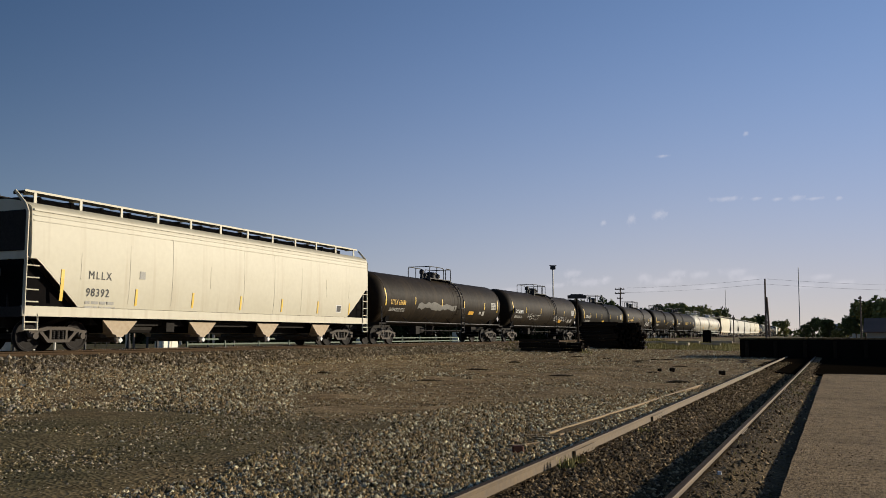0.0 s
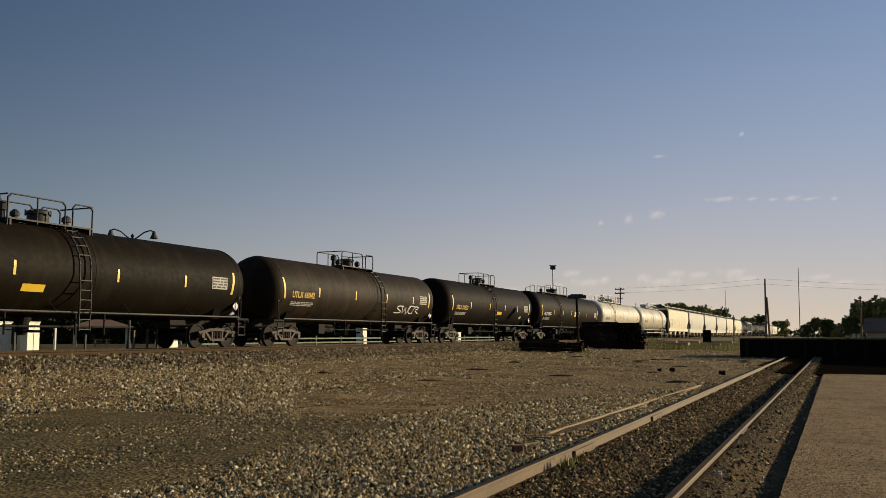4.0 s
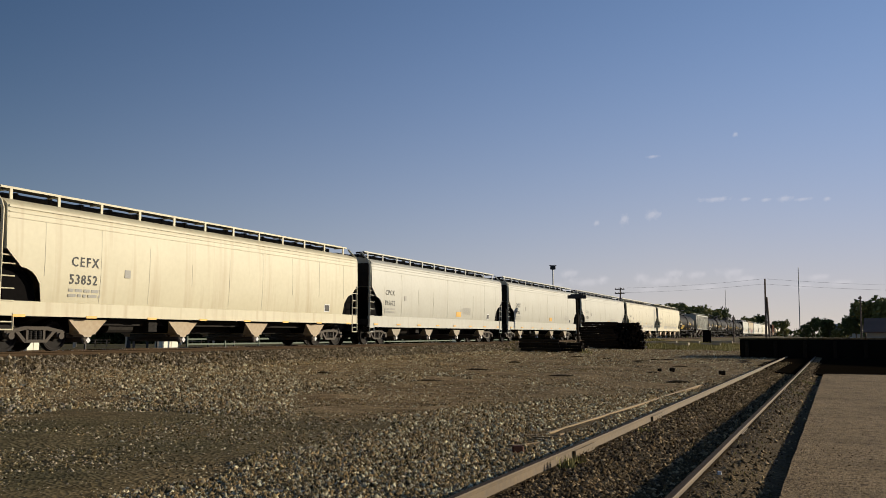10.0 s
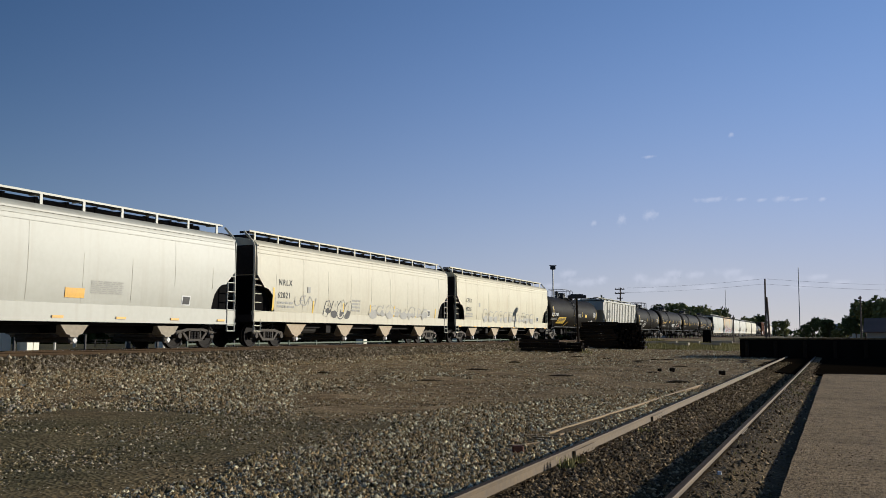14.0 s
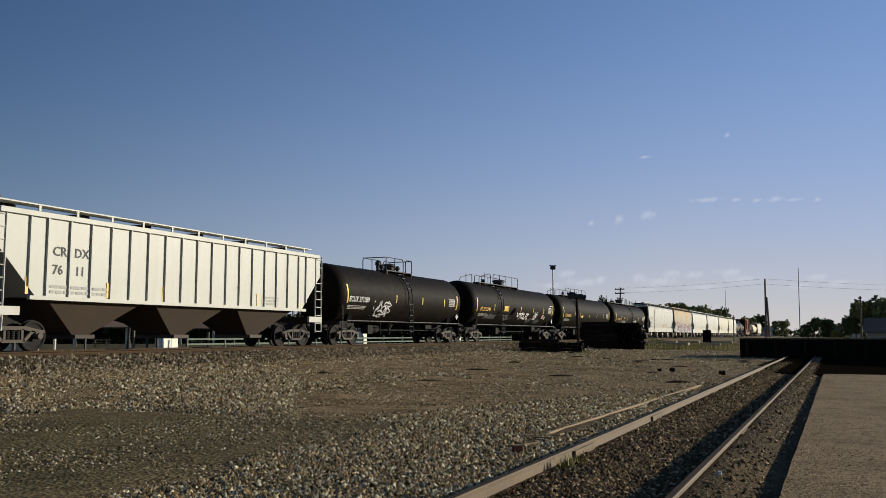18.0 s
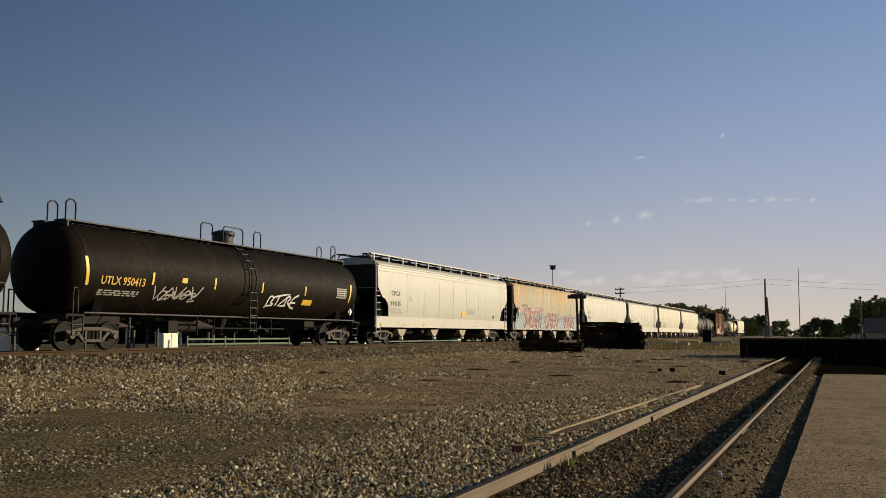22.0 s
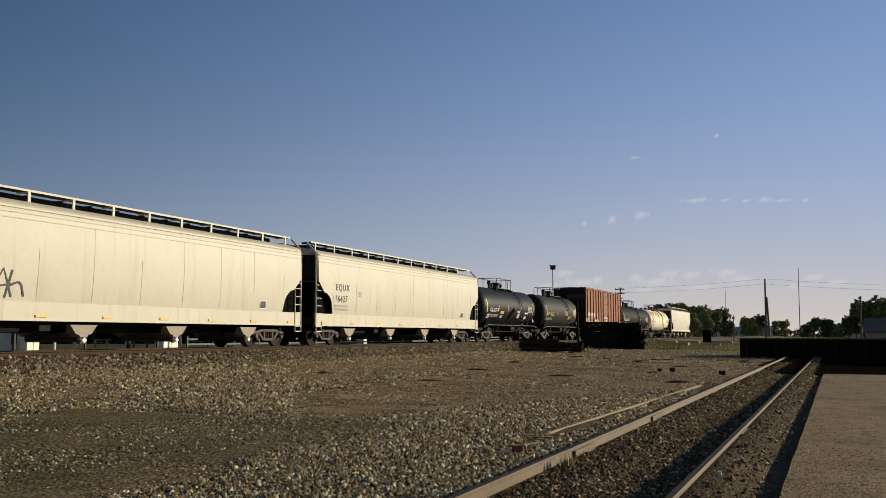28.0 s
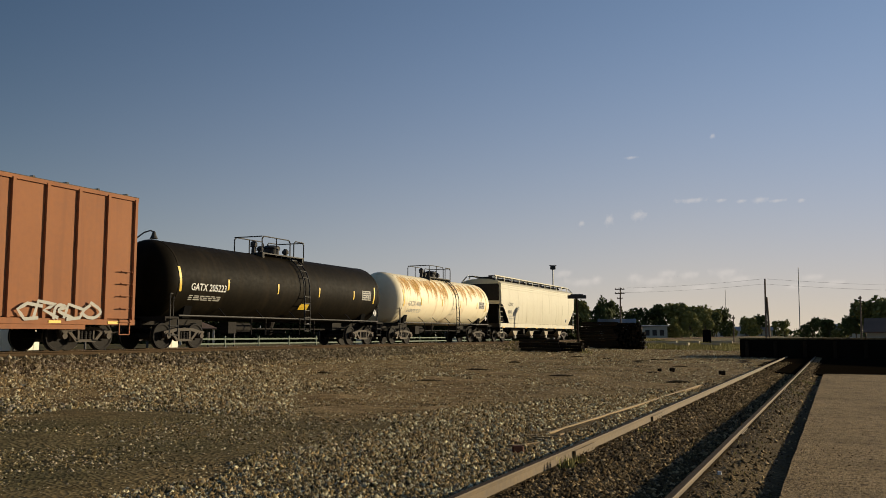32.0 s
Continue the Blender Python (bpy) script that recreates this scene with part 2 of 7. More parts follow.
# Rusty head, darkened because the low sun only grazes the rail's top.
SIDING_TOP = surface("rust_and_shade_rail_head", (0.075, 0.055, 0.038), (0.045, 0.034, 0.025), 0.8, 0.0, 9, 0.1, gloss=0.05)
# Concrete darkened towards black for the dock face's shade.
DOCK_CONC = surface("shade_dark_concrete", (0.016, 0.013, 0.010), (0.010, 0.008, 0.006), 1.0, 0, 10, 0.3, 0.3, gloss=0.0)
POLE_WOOD = surface("weathered_pole_wood", (0.20, 0.145, 0.10), (0.12, 0.085, 0.06), 0.9, 0, 8, 0.4, 0.4, None, 1, (8, 8, 0.6))
POST_WOOD = surface("sun_bleached_post_wood", (0.36, 0.29, 0.21), (0.22, 0.17, 0.12), 0.9, 0, 8, 0.4, 0.4, None, 1, (8, 8, 0.6))
DARK_METAL = surface("dark_painted_metal", (0.035, 0.033, 0.032), (0.06, 0.055, 0.05), 0.6, 0.2, 12, 0.1, gloss=0.2)
GALV = surface("galvanised_metal", (0.34, 0.34, 0.33), (0.25, 0.25, 0.245), 0.5, 0.6, 12, 0.1)
CABINET = surface("pale_cabinet_paint", (0.78, 0.74, 0.60), (0.68, 0.63, 0.50), 0.6, 0, 8, 0.05, 0.3, GREY_DIRT)
GREEN_PAINT = surface("faded_green_paint", (0.10, 0.13, 0.08), (0.07, 0.09, 0.055), 0.7, 0, 8, 0.1)
ROOF_BROWN = surface("brown_shingle", (0.20, 0.125, 0.085), (0.14, 0.09, 0.06), 0.9, 0, 20, 0.3)
WALL_TAN = surface("tan_wall", (0.48, 0.41, 0.31), (0.40, 0.34, 0.25), 0.9, 0, 10, 0.1)
LEAF = surface("tree_foliage", (0.090, 0.108, 0.024), (0.045, 0.056, 0.014), 0.9, 0, 3, 0.0, 0.3, None, 0.5)
# Foliage with the shade beyond the train put into its colour.
SHADE_LEAF = surface("shaded_hedge_foliage", (0.040, 0.048, 0.014), (0.018, 0.022, 0.008), 0.95, 0, 3, 0.0, 0.3, None, 0.5, gloss=0.05)
# Olive foliage, brightened in its colour for sun on and through the leaves.
LEAF_SUNLIT = surface("sunlit_olive_foliage", (0.26, 0.24, 0.06), (0.13, 0.13, 0.035), 0.9, 0, 3, 0.0, 0.3, None, 0.5)
BARK = surface("tree_bark", (0.10, 0.075, 0.05), (0.06, 0.045, 0.03), 0.95, 0, 8, 0.5)
GRASS_DRY = surface("dry_weeds", (0.42, 0.34, 0.10), (0.20, 0.19, 0.055), 0.9, 0, 12, 0.0)


def island_stone(name, tones):
    """Loose stone: each piece its own tone."""
    m = bpy.data.materials.new(name)
    m.use_nodes = True
    n, l = m.node_tree.nodes, m.node_tree.links
    b = n["Principled BSDF"]
    g = n.new("ShaderNodeNewGeometry")
    r = n.new("ShaderNodeValToRGB")
    while len(r.color_ramp.elements) < len(tones):
        r.color_ramp.elements.new(0.5)
    for i, c in enumerate(tones):
        r.color_ramp.elements[i].position = i / (len(tones) - 1)
        r.color_ramp.elements[i].color = (*c, 1)
    l.new(g.outputs["Random Per Island"], r.inputs[0])
    l.new(r.outputs[0], b.inputs["Base Color"])
    b.inputs["Roughness"].default_value, b.inputs["Specular IOR Level"].default_value = 0.95, 0.1
    return m


# Dark brown stone, darkened further for the shade between the siding rails.
SIDING_STONE = island_stone("dark_siding_stone", [(0.015, 0.010, 0.004), (0.23, 0.150, 0.064), (0.04, 0.026, 0.011), (0.14, 0.091, 0.039), (0.02, 0.013, 0.005), (0.56, 0.40, 0.205), (0.085, 0.055, 0.024)])
GRAVEL = island_stone("loose_gravel", [(0.052, 0.035, 0.015), (0.51, 0.348, 0.157), (0.128, 0.086, 0.038), (0.348, 0.237, 0.106), (0.064, 0.043, 0.019), (0.9, 0.8, 0.499), (0.22, 0.15, 0.067)])
# Greenish stones darkened for the view's dim left corner.
CORNER_GRAVEL = island_stone("corner_dark_gravel", [(0.034, 0.028, 0.012), (0.32, 0.248, 0.115), (0.08, 0.064, 0.029), (0.21, 0.164, 0.075), (0.045, 0.036, 0.016), (0.74, 0.60, 0.39), (0.14, 0.110, 0.050)])
BALLAST = island_stone("ballast_stone", [(0.022, 0.016, 0.008), (0.27, 0.195, 0.102), (0.05, 0.036, 0.019), (0.17, 0.124, 0.065), (0.03, 0.022, 0.011), (0.60, 0.50, 0.34), (0.11, 0.080, 0.041)])


def ground_material():
    m = bpy.data.materials.new("gravel_and_dirt_ground")
    m.use_nodes = True
    n, l = m.node_tree.nodes, m.node_tree.links
    b = n["Principled BSDF"]
    tc = n.new("ShaderNodeTexCoord")

    def noise_at(scale, detail=6):
        x = n.new("ShaderNodeTexNoise")
        x.inputs["Scale"].default_value, x.inputs["Detail"].default_value = scale, detail
        l.new(tc.outputs["Object"], x.inputs["Vector"])
        return x

    def ramp(src, lo, hi, c0, c1):
        r = n.new("ShaderNodeValToRGB")
        r.color_ramp.elements[0].position, r.color_ramp.elements[1].position = lo, hi
        r.color_ramp.elements[0].color, r.color_ramp.elements[1].color = (*c0, 1), (*c1, 1)
        l.new(src, r.inputs[0])
        return r.outputs[0]

    def mix(fac, a, c, kind="MIX"):
        x = n.new("ShaderNodeMix")
        x.data_type, x.blend_type = "RGBA", kind
        if isinstance(fac, float):
            x.inputs["Factor"].default_value = fac
        else:
            l.new(fac, x.inputs["Factor"])
        l.new(a, x.inputs[6]), l.new(c, x.inputs[7])
        return x.outputs[2]

    stone = n.new("ShaderNodeTexVoronoi")
    stone.inputs["Scale"].default_value = 22
    l.new(tc.outputs["Object"], stone.inputs["Vector"])
    sc = n.new("ShaderNodeSeparateColor")
    l.new(stone.outputs["Color"], sc.inputs[0])
    gravel = ramp(sc.outputs[0], 0.1, 0.95, (0.07, 0.048, 0.022), (0.46, 0.318, 0.15))
    dirt = ramp(noise_at(14).outputs[0], 0.3, 0.7, (0.35, 0.235, 0.107), (0.54, 0.362, 0.165))
    pebble = n.new("ShaderNodeTexVoronoi")
    pebble.inputs["Scale"].default_value = 46
    l.new(tc.outputs["Object"], pebble.inputs["Vector"])
    ps = n.new("ShaderNodeSeparateColor")
    l.new(pebble.outputs["Color"], ps.inputs[0])
    dirt = mix(0.6, dirt, ramp(ps.outputs[1], 0.2, 1.0, (0.10, 0.068, 0.030), (0.56, 0.40, 0.20)))
    rut = ramp(noise_at(2.6, 8).outputs[0], 0.40, 0.56, (0.55, 0.52, 0.48), (1, 1, 1))
    dirt = mix(1.0, dirt, rut, "MULTIPLY")
    patch = ramp(noise_at(0.16, 5).outputs[0], 0.44, 0.58, (0, 0, 0), (1, 1, 1))
    base = mix(patch, gravel, dirt)
    stain = ramp(noise_at(0.5, 6).outputs[0], 0.35, 0.62, (0.55, 0.53, 0.50), (1, 1, 1))
    base = mix(1.0, base, stain, "MULTIPLY")
    bed = n.new("ShaderNodeAttribute")
    bed.attribute_name = "bed"
    kinds = n.new("ShaderNodeSeparateColor")
    l.new(bed.outputs["Color"], kinds.inputs[0])
    # Gravel bed under coarse stones, darkened for the shade in their gaps.
    stone_gap = ramp(noise_at(30).outputs[0], 0.3, 0.7, (0.036, 0.025, 0.011), (0.18, 0.124, 0.058))
    base = mix(kinds.outputs[0], base, stone_gap)
    # Siding bed: dark soil with the shade between the rails in its tone.
    siding_dark = ramp(noise_at(18).outputs[0], 0.35, 0.7, (0.020, 0.014, 0.006), (0.11, 0.073, 0.032))
    base = mix(kinds.outputs[1], base, siding_dark)
    # Greenish dark tone: left-corner darkening here, and the ground beyond the main line.
    dark_green = ramp(noise_at(9).outputs[0], 0.35, 0.7, (0.050, 0.044, 0.018), (0.165, 0.135, 0.062))
    base = mix(kinds.outputs[2], base, dark_green)
    far = ramp(noise_at(0.02, 6).outputs[0], 0.4, 0.6, (0.10, 0.085, 0.045), (0.15, 0.12, 0.065))
    geo = n.new("ShaderNodeVectorMath")
    geo.operation = "LENGTH"
    l.new(tc.outputs["Object"], geo.inputs[0])
    fr = n.new("ShaderNodeMapRange")
    fr.inputs[1].default_value, fr.inputs[2].default_value = 90, 180
    l.new(geo.outputs["Value"], fr.inputs[0])
    base = mix(fr.outputs[0], base, far)
    l.new(base, b.inputs["Base Color"])
    b.inputs["Roughness"].default_value, b.inputs["Specular IOR Level"].default_value = 0.95, 0.08
    bp = n.new("ShaderNodeBump")
    bp.inputs["Strength"].default_value, bp.inputs["Distance"].default_value = 0.4, 0.03
    l.new(stone.outputs["Distance"], bp.inputs["Height"])
    l.new(bp.outputs[0], b.inputs["Normal"])
    return m


def slab_material():
    """Worn concrete: pits, pebbles, large stains."""
    m = surface("worn_slab_concrete", (0.335, 0.23, 0.108), (0.24, 0.163, 0.075), 0.95, 0, 40, 1.0, 0.2, None, 0.7, gloss=0.15)
    n, l = m.node_tree.nodes, m.node_tree.links
    b = n["Principled BSDF"]
    was = b.inputs["Base Color"].links[0].from_socket
    tc = n.new("ShaderNodeTexCoord")
    for scale, lo, hi, dark in ((46, 0.53, 0.60, (0.42, 0.40, 0.38)), (17, 0.56, 0.62, (0.45, 0.42, 0.38)), (5, 0.54, 0.68, (0.66, 0.63, 0.58)), (0.8, 0.5, 0.7, (0.72, 0.70, 0.66))):
        x = n.new("ShaderNodeTexNoise")
        x.inputs["Scale"].default_value, x.inputs["Detail"].default_value = scale, 4
        l.new(tc.outputs["Object"], x.inputs["Vector"])
        r = n.new("ShaderNodeValToRGB")
        r.color_ramp.elements[0].position, r.color_ramp.elements[1].position = lo, hi
        r.color_ramp.elements[0].color, r.color_ramp.elements[1].color = (1, 1, 1, 1), (*dark, 1)
        l.new(x.outputs[0], r.inputs[0])
        mx = n.new("ShaderNodeMix")
        mx.data_type, mx.blend_type = "RGBA", "MULTIPLY"
        mx.inputs["Factor"].default_value = 1.0
        l.new(was, mx.inputs[6]), l.new(r.outputs[0], mx.inputs[7])
        was = mx.outputs[2]
    l.new(was, b.inputs["Base Color"])
    return m


SLAB = slab_material()
GROUND = ground_material()


# ---- mesh helpers ----
def box(bm, x0, x1, y0, y1, z0, z1, bevel=0.0):
    v = [bm.verts.new((x, y, z)) for z in (z0, z1) for y in (y0, y1) for x in (x0, x1)]
    f = [bm.faces.new([v[i] for i in q]) for q in ((0, 2, 3, 1), (4, 5, 7, 6), (0, 1, 5, 4), (1, 3, 7, 5), (3, 2, 6, 7), (2, 0, 4, 6))]
    if bevel:
        es = {e for q in f for e in q.edges}
        bmesh.ops.bevel(bm, geom=list(es), offset=bevel, segments=1, affect="EDGES")


def rod(bm, a, c, r, seg=8, r2=None):
    a, c = Vector(a), Vector(c)
    w = (c - a).normalized()
    u = w.orthogonal().normalized()
    v = w.cross(u)
    r2 = r if r2 is None else r2
    rings = []
    for p, q in ((a, r), (c, r2)):
        rings.append([bm.verts.new(p + q * (math.cos(k * math.tau / seg) * u + math.sin(k * math.tau / seg) * v)) for k in range(seg)])
    for k in range(seg):
        bm.faces.new((rings[0][k], rings[0][(k + 1) % seg], rings[1][(k + 1) % seg], rings[1][k]))
    bm.faces.new(rings[0][::-1]), bm.faces.new(rings[1])


def tube(bm, pts, r, seg=6):
    for a, c in zip(pts, pts[1:]):
        rod(bm, a, c, r, seg)


def extrude(bm, outline, axis, lo, hi):
    """A prism: a closed outline of pairs, swept along an axis ('x', 'y' or 'z')."""
    def at(p, w):
        return {"x": (w, p[0], p[1]), "y": (p[0], w, p[1]), "z": (p[0], p[1], w)}[axis]
    a = [bm.verts.new(at(p, lo)) for p in outline]
    c = [bm.verts.new(at(p, hi)) for p in outline]
    k = len(outline)
    for i in range(k):
        bm.faces.new((a[i], a[(i + 1) % k], c[(i + 1) % k], c[i]))
    bm.faces.new(a[::-1]), bm.faces.new(c)


def lathe(bm, profile, seg, axis="y", centre=(0, 0, 0)):
    """profile: pairs of (place on the axis, radius)."""
    rings = []
    for p, r in profile:
        ring = []
        for k in range(seg):
            c, s = r * math.cos(k * math.tau / seg), r * math.sin(k * math.tau / seg)
            co = {"y": (c, p, s), "x": (p, c, s), "z": (c, s, p)}[axis]
            ring.append(bm.verts.new(Vector(co) + Vector(centre)))
        rings.append(ring)
    for a, c in zip(rings, rings[1:]):
        for k in range(seg):
            bm.faces.new((a[k], a[(k + 1) % seg], c[(k + 1) % seg], c[k]))
    bm.faces.new(rings[0][::-1]), bm.faces.new(rings[-1])


MESHES = {}


def shape(key, material, build, smooth=False):
    """The mesh that build() draws, made once for each key and material."""
    full = (key, material.name)
    if full not in MESHES:
        bm = bmesh.new()
        build(bm)
        bmesh.ops.recalc_face_normals(bm, faces=bm.faces)
        me = bpy.data.meshes.new(str(key if isinstance(key, str) else key[0]))
        bm.to_mesh(me)
        bm.free()
        me.materials.append(material)
        if smooth:
            me.polygons.foreach_set("use_smooth", [True] * len(me.polygons))
            me.set_sharp_from_angle(angle=radians(40))
        MESHES[full] = me
    return MESHES[full]


def part(name, me, parent, m=None, label=""):
    ob = new(name, me)
    ob.parent = parent
    if m is not None:
        ob.matrix_basis = m
    return tagged(ob, label)


def thing(name, m, label, category, group="", kind="", me=None):
    ob = new(name, me)
    ob.matrix_basis = m
    return tagged(ob, label, category, group, kind)


def at(x, y, z, rz=0):
    return pose(x, y, z, 0, 0, rz)


# ---- plan: +y runs along the siding, +x across it; the main line leans by LEAN degrees ----
LEAN = 0.75
TL = math.tan(radians(LEAN))
TRACK_WAY = Vector((-math.sin(radians(LEAN)), math.cos(radians(LEAN)), 0))
TRACK_FOOT = Vector((-22.45 * math.cos(radians(LEAN)), -22.45 * math.sin(radians(LEAN)), 0.86))


def on_track(q, across=0.0, z=0.0):
    """A place by the main line: metres along it, metres across (towards +x) and above the rail heads."""
    p = TRACK_FOOT + q * TRACK_WAY
    return Vector((p.x + across * math.cos(radians(LEAN)), p.y + across * math.sin(radians(LEAN)), p.z + z))


def seen_place(heading, far):
    """A place far metres away from the eye, heading degrees clockwise from the camera's heading."""
    a = radians(heading - 24.557)
    return far * math.sin(a), far * math.cos(a)


GROUND_STEPS = ((-3000, 0.1), (-60, 0.1), (-29, 0.15), (-26.5, 0.24), (-24.7, 0.64), (-23.8, 0.68), (-21.1, 0.68), (-20.6, 0.62), (-18.8, 0.30), (-17.0, 0.25), (-9, 0.04), (-3.6, 0.0), (-2.9, 0.01), (-2.76, 0.0), (-2.62, 0.0), (-2.2, 0.02), (-1.9, -0.04), (-1.30, -0.05), (-1.24, -0.02), (-1.17, 0.075),
                (-0.9, 0.045), (-0.62, -0.04), (-0.45, -0.07), (-0.3, 0.0), (8.0, 0.0), (12, 0.0), (3000, 0.0))


def ground_z(x, y):
    d = x + max(min(y, 400), -100) * TL * min(1.0, max(0.0, (-6 - x) / 10))
    for (a, za), (b, zb) in zip(GROUND_STEPS, GROUND_STEPS[1:]):
        if d <= b:
            return za + (zb - za) * (d - a) / (b - a)
    return 0.0


def stoniness(x, y):
    """How much the yard is covered by coarse stones here: a strip along the siding, the foot of the bank, and loose patches."""
    strip = 0.6 * min(1, max(0, (x + 7.0) / 2.0)) * min(1, max(0, (27 - y) / 9)) + 0.75 * min(1, max(0, (-9.0 - x) / 3)) * min(1, max(0, (28 - y) / 14))
    strip += 0.8 * min(1, max(0, (-17.2 - x) / 1.5))
    return strip + 0.8 * noise.noise((x * 0.30, y * 0.20, 1.0)) + 0.5 * noise.noise((x * 0.9, y * 0.7, 5.0)) - 0.2


def corner_darkening(x, y):
    """The greenish stretch of gravel that also carries the view's left-corner darkening."""
    return min(1.0, max(0.0, 1.25 - math.hypot((x + 9.5) / 5.5, (y - 6.5) / 6.0) + 0.5 * noise.noise((x * 0.5, y * 0.5, 8.0))))


def build_ground():
    xs = [-3000, -1200, -500, -250, -140, -90, -60, -45, -36, -31, -29]
    x = -28.4
    while x < 12:
        xs.append(x)
        x += 0.35 if x < -17 else 0.6 if x < -4 else 0.25
    xs += [14, 18, 25, 40, 70, 120, 250, 600, 1400, 3000]
    ys = [-3000, -800, -200, -80, -40, -20, -10, -4]
    y = 0.0
    while y < 420:
        ys.append(y)
        y += 0.5 if y < 40 else 2 if y < 130 else 10
    ys += [500, 700, 1100, 1800, 3500]
    rough = [[ground_z(x, y) + (0.045 * noise.noise((x * 0.45, y * 0.45, 3)) + 0.02 * noise.noise((x * 1.7, y * 1.7, 9)) if abs(y) < 200 and -30 < x < -3.3 else 0.0) for x in xs] for y in ys]
    verts = [(x, y, rough[j][i]) for j, y in enumerate(ys) for i, x in enumerate(xs)]
    w = len(xs)
    faces = [(j * w + i, j * w + i + 1, (j + 1) * w + i + 1, (j + 1) * w + i) for j in range(len(ys) - 1) for i in range(w - 1)]
    me = bpy.data.meshes.new("ground")
    me.from_pydata(verts, [], faces)
    me.materials.append(GROUND)
    bed = me.color_attributes.new("bed", "FLOAT_COLOR", "POINT")
    for v, c in zip(me.vertices, bed.data):
        x, y, _ = v.co
        inside = 0.0 if not (-2.66 < x < -0.4 and -9 < y < 56) else 1.0 if x < -1.25 else 0.45
        near = 1.0 if abs(y) < 90 and -27 < x < 2 else 0.0
        c.color = (near * min(1.0, max(0.0, stoniness(x, y) * 2.2)), inside, max(near * corner_darkening(x, y), 1.0 if x < -28.5 and -60 < y < 150 else 0.0), 1.0)
    me.polygons.foreach_set("use_smooth", [True] * len(me.polygons))
    return thing("ground", Matrix(), "gravel and packed dirt railway yard ground", "ground", kind="structure", me=me)


build_ground()
RAIL_SECTION = ((-0.07, 0), (0.07, 0), (0.07, 0.012), (0.012, 0.035), (0.009, 0.11), (0.034, 0.122), (0.036, 0.15), (0.028, 0.16), (-0.028, 0.16), (-0.036, 0.15), (-0.034, 0.122), (-0.009, 0.11), (-0.012, 0.035), (-0.07, 0.012))


def rail_mesh(lo, hi, name, top=RAIL_TOP, side=MAIN_RUST):
    bm = bmesh.new()
    extrude(bm, RAIL_SECTION, "y", lo, hi)
    bmesh.ops.recalc_face_normals(bm, faces=bm.faces)
    for f in bm.faces:
        if f.normal.z > 0.9 and f.calc_center_median().z > 0.155:
            f.material_index = 1
    me = bpy.data.meshes.new(name)
    bm.to_mesh(me)
    bm.free()
    me.materials.append(side), me.materials.append(top)
    return me


# main line: two rails on ties
main_line = thing("main_track", Matrix.Translation(on_track(0)) @ pose(0, 0, 0, 0, 0, LEAN), "main line railway track on raised brown ballast", "track", kind="structure")
for side in (-0.755, 0.755):
    part("rail", rail_mesh(-60, 900, "main_rail"), main_line, at(side, 0, -0.16))
tie_me = shape("tie", TIE_WOOD, lambda bm: box(bm, -1.3, 1.3, -0.115, 0.115, -0.18, 0, 0.012))
for i in range(-4, 150):
    part("tie", tie_me, main_line, at(0.02 * math.sin(i * 7.1), i * 0.55 + 8, -0.158, 0.6 * math.sin(i * 3.3)))
far_ties = bmesh.new()
for i in range(150, 900):
    box(far_ties, -1.3, 1.3, i * 0.55 + 7.9, i * 0.55 + 8.12, -0.3, -0.158)
me = bpy.data.meshes.new("far_ties")
far_ties.to_mesh(me)
far_ties.free()
me.materials.append(TIE_WOOD)
tagged(part("tie_row", me, main_line), kind="stuff")

# siding with its buried ties and the timber edge beside it
siding = thing("siding_track", at(-1.97, 0, 0.12), "rusty siding track sunk in gravel", "track", kind="structure")
for side in (-0.7525, 0.7525):
    part("rail", rail_mesh(-8, 60, "siding_rail", SIDING_TOP, RAIL_RUST), siding, at(side, 0, -0.16))
joint_me = shape("joint_bar", RAIL_RUST, lambda bm: (box(bm, 0.012, 0.045, -0.42, 0.42, 0.03, 0.115, 0.006), [rod(bm, (0.04, y, 0.07), (0.050, y, 0.07), 0.011, 6) for y in (-0.28, -0.1, 0.1, 0.28)]))
for side, y in ((-0.7525, 9.8), (-0.7525, 14.2), (0.7525, 12.3), (0.7525, 22.0)):
    part("joint_bar", joint_me, siding, at(side, y, -0.16))
timber = thing("edge_timber", at(-3.50, 17.65, -0.05), "weathered timber edging sunk in the gravel", "timber", me=shape("edge_timber", TIMBER, lambda bm: box(bm, -0.035, 0.035, -6.3, 6.3, -0.1, 0.085, 0.01)))
timber.rotation_euler.z = radians(-1.2)


# concrete slab and dock
def slab(bm):
    outline = [(-0.46, -6)]
    rng = random.Random(5)
    for i in range(0, 61):
        outline.append((-0.48 + rng.uniform(-0.006, 0.006), -5.9 + 37.6 * i / 61))
    outline += [(-0.46, 31.7), (9, 31.7), (9, -6)]
    extrude(bm, outline, "z", -0.4, 0.05)


thing("platform", Matrix(), "worn tan concrete platform slab beside the siding", "platform", kind="structure", me=shape("platform", SLAB, slab))
# Black sheet on the ground stands for the shade before the dock.
def apron(bm):
    edge = random.Random(8)
    outline = [(-3.1 + edge.uniform(-0.25, 0.25), 40 + i) for i in range(15)]
    outline = [(-2.3, 33.2), (-2.6, 36.0)] + outline + [(30, 54.6), (30, 31.72), (-0.46, 31.72), (-1.05, 32.2)]
    extrude(bm, outline, "z", -0.3, 0.03)


thing("cinder_apron", Matrix(), "black cinder ground in front of the loading dock", "ground", kind="structure", me=shape("cinder_apron", APRON_SHADE, apron))
dock = thing("loading_dock", at(-5.36, 54.66, 0), "dark concrete loading dock at the end of the siding", "loading dock", kind="structure")
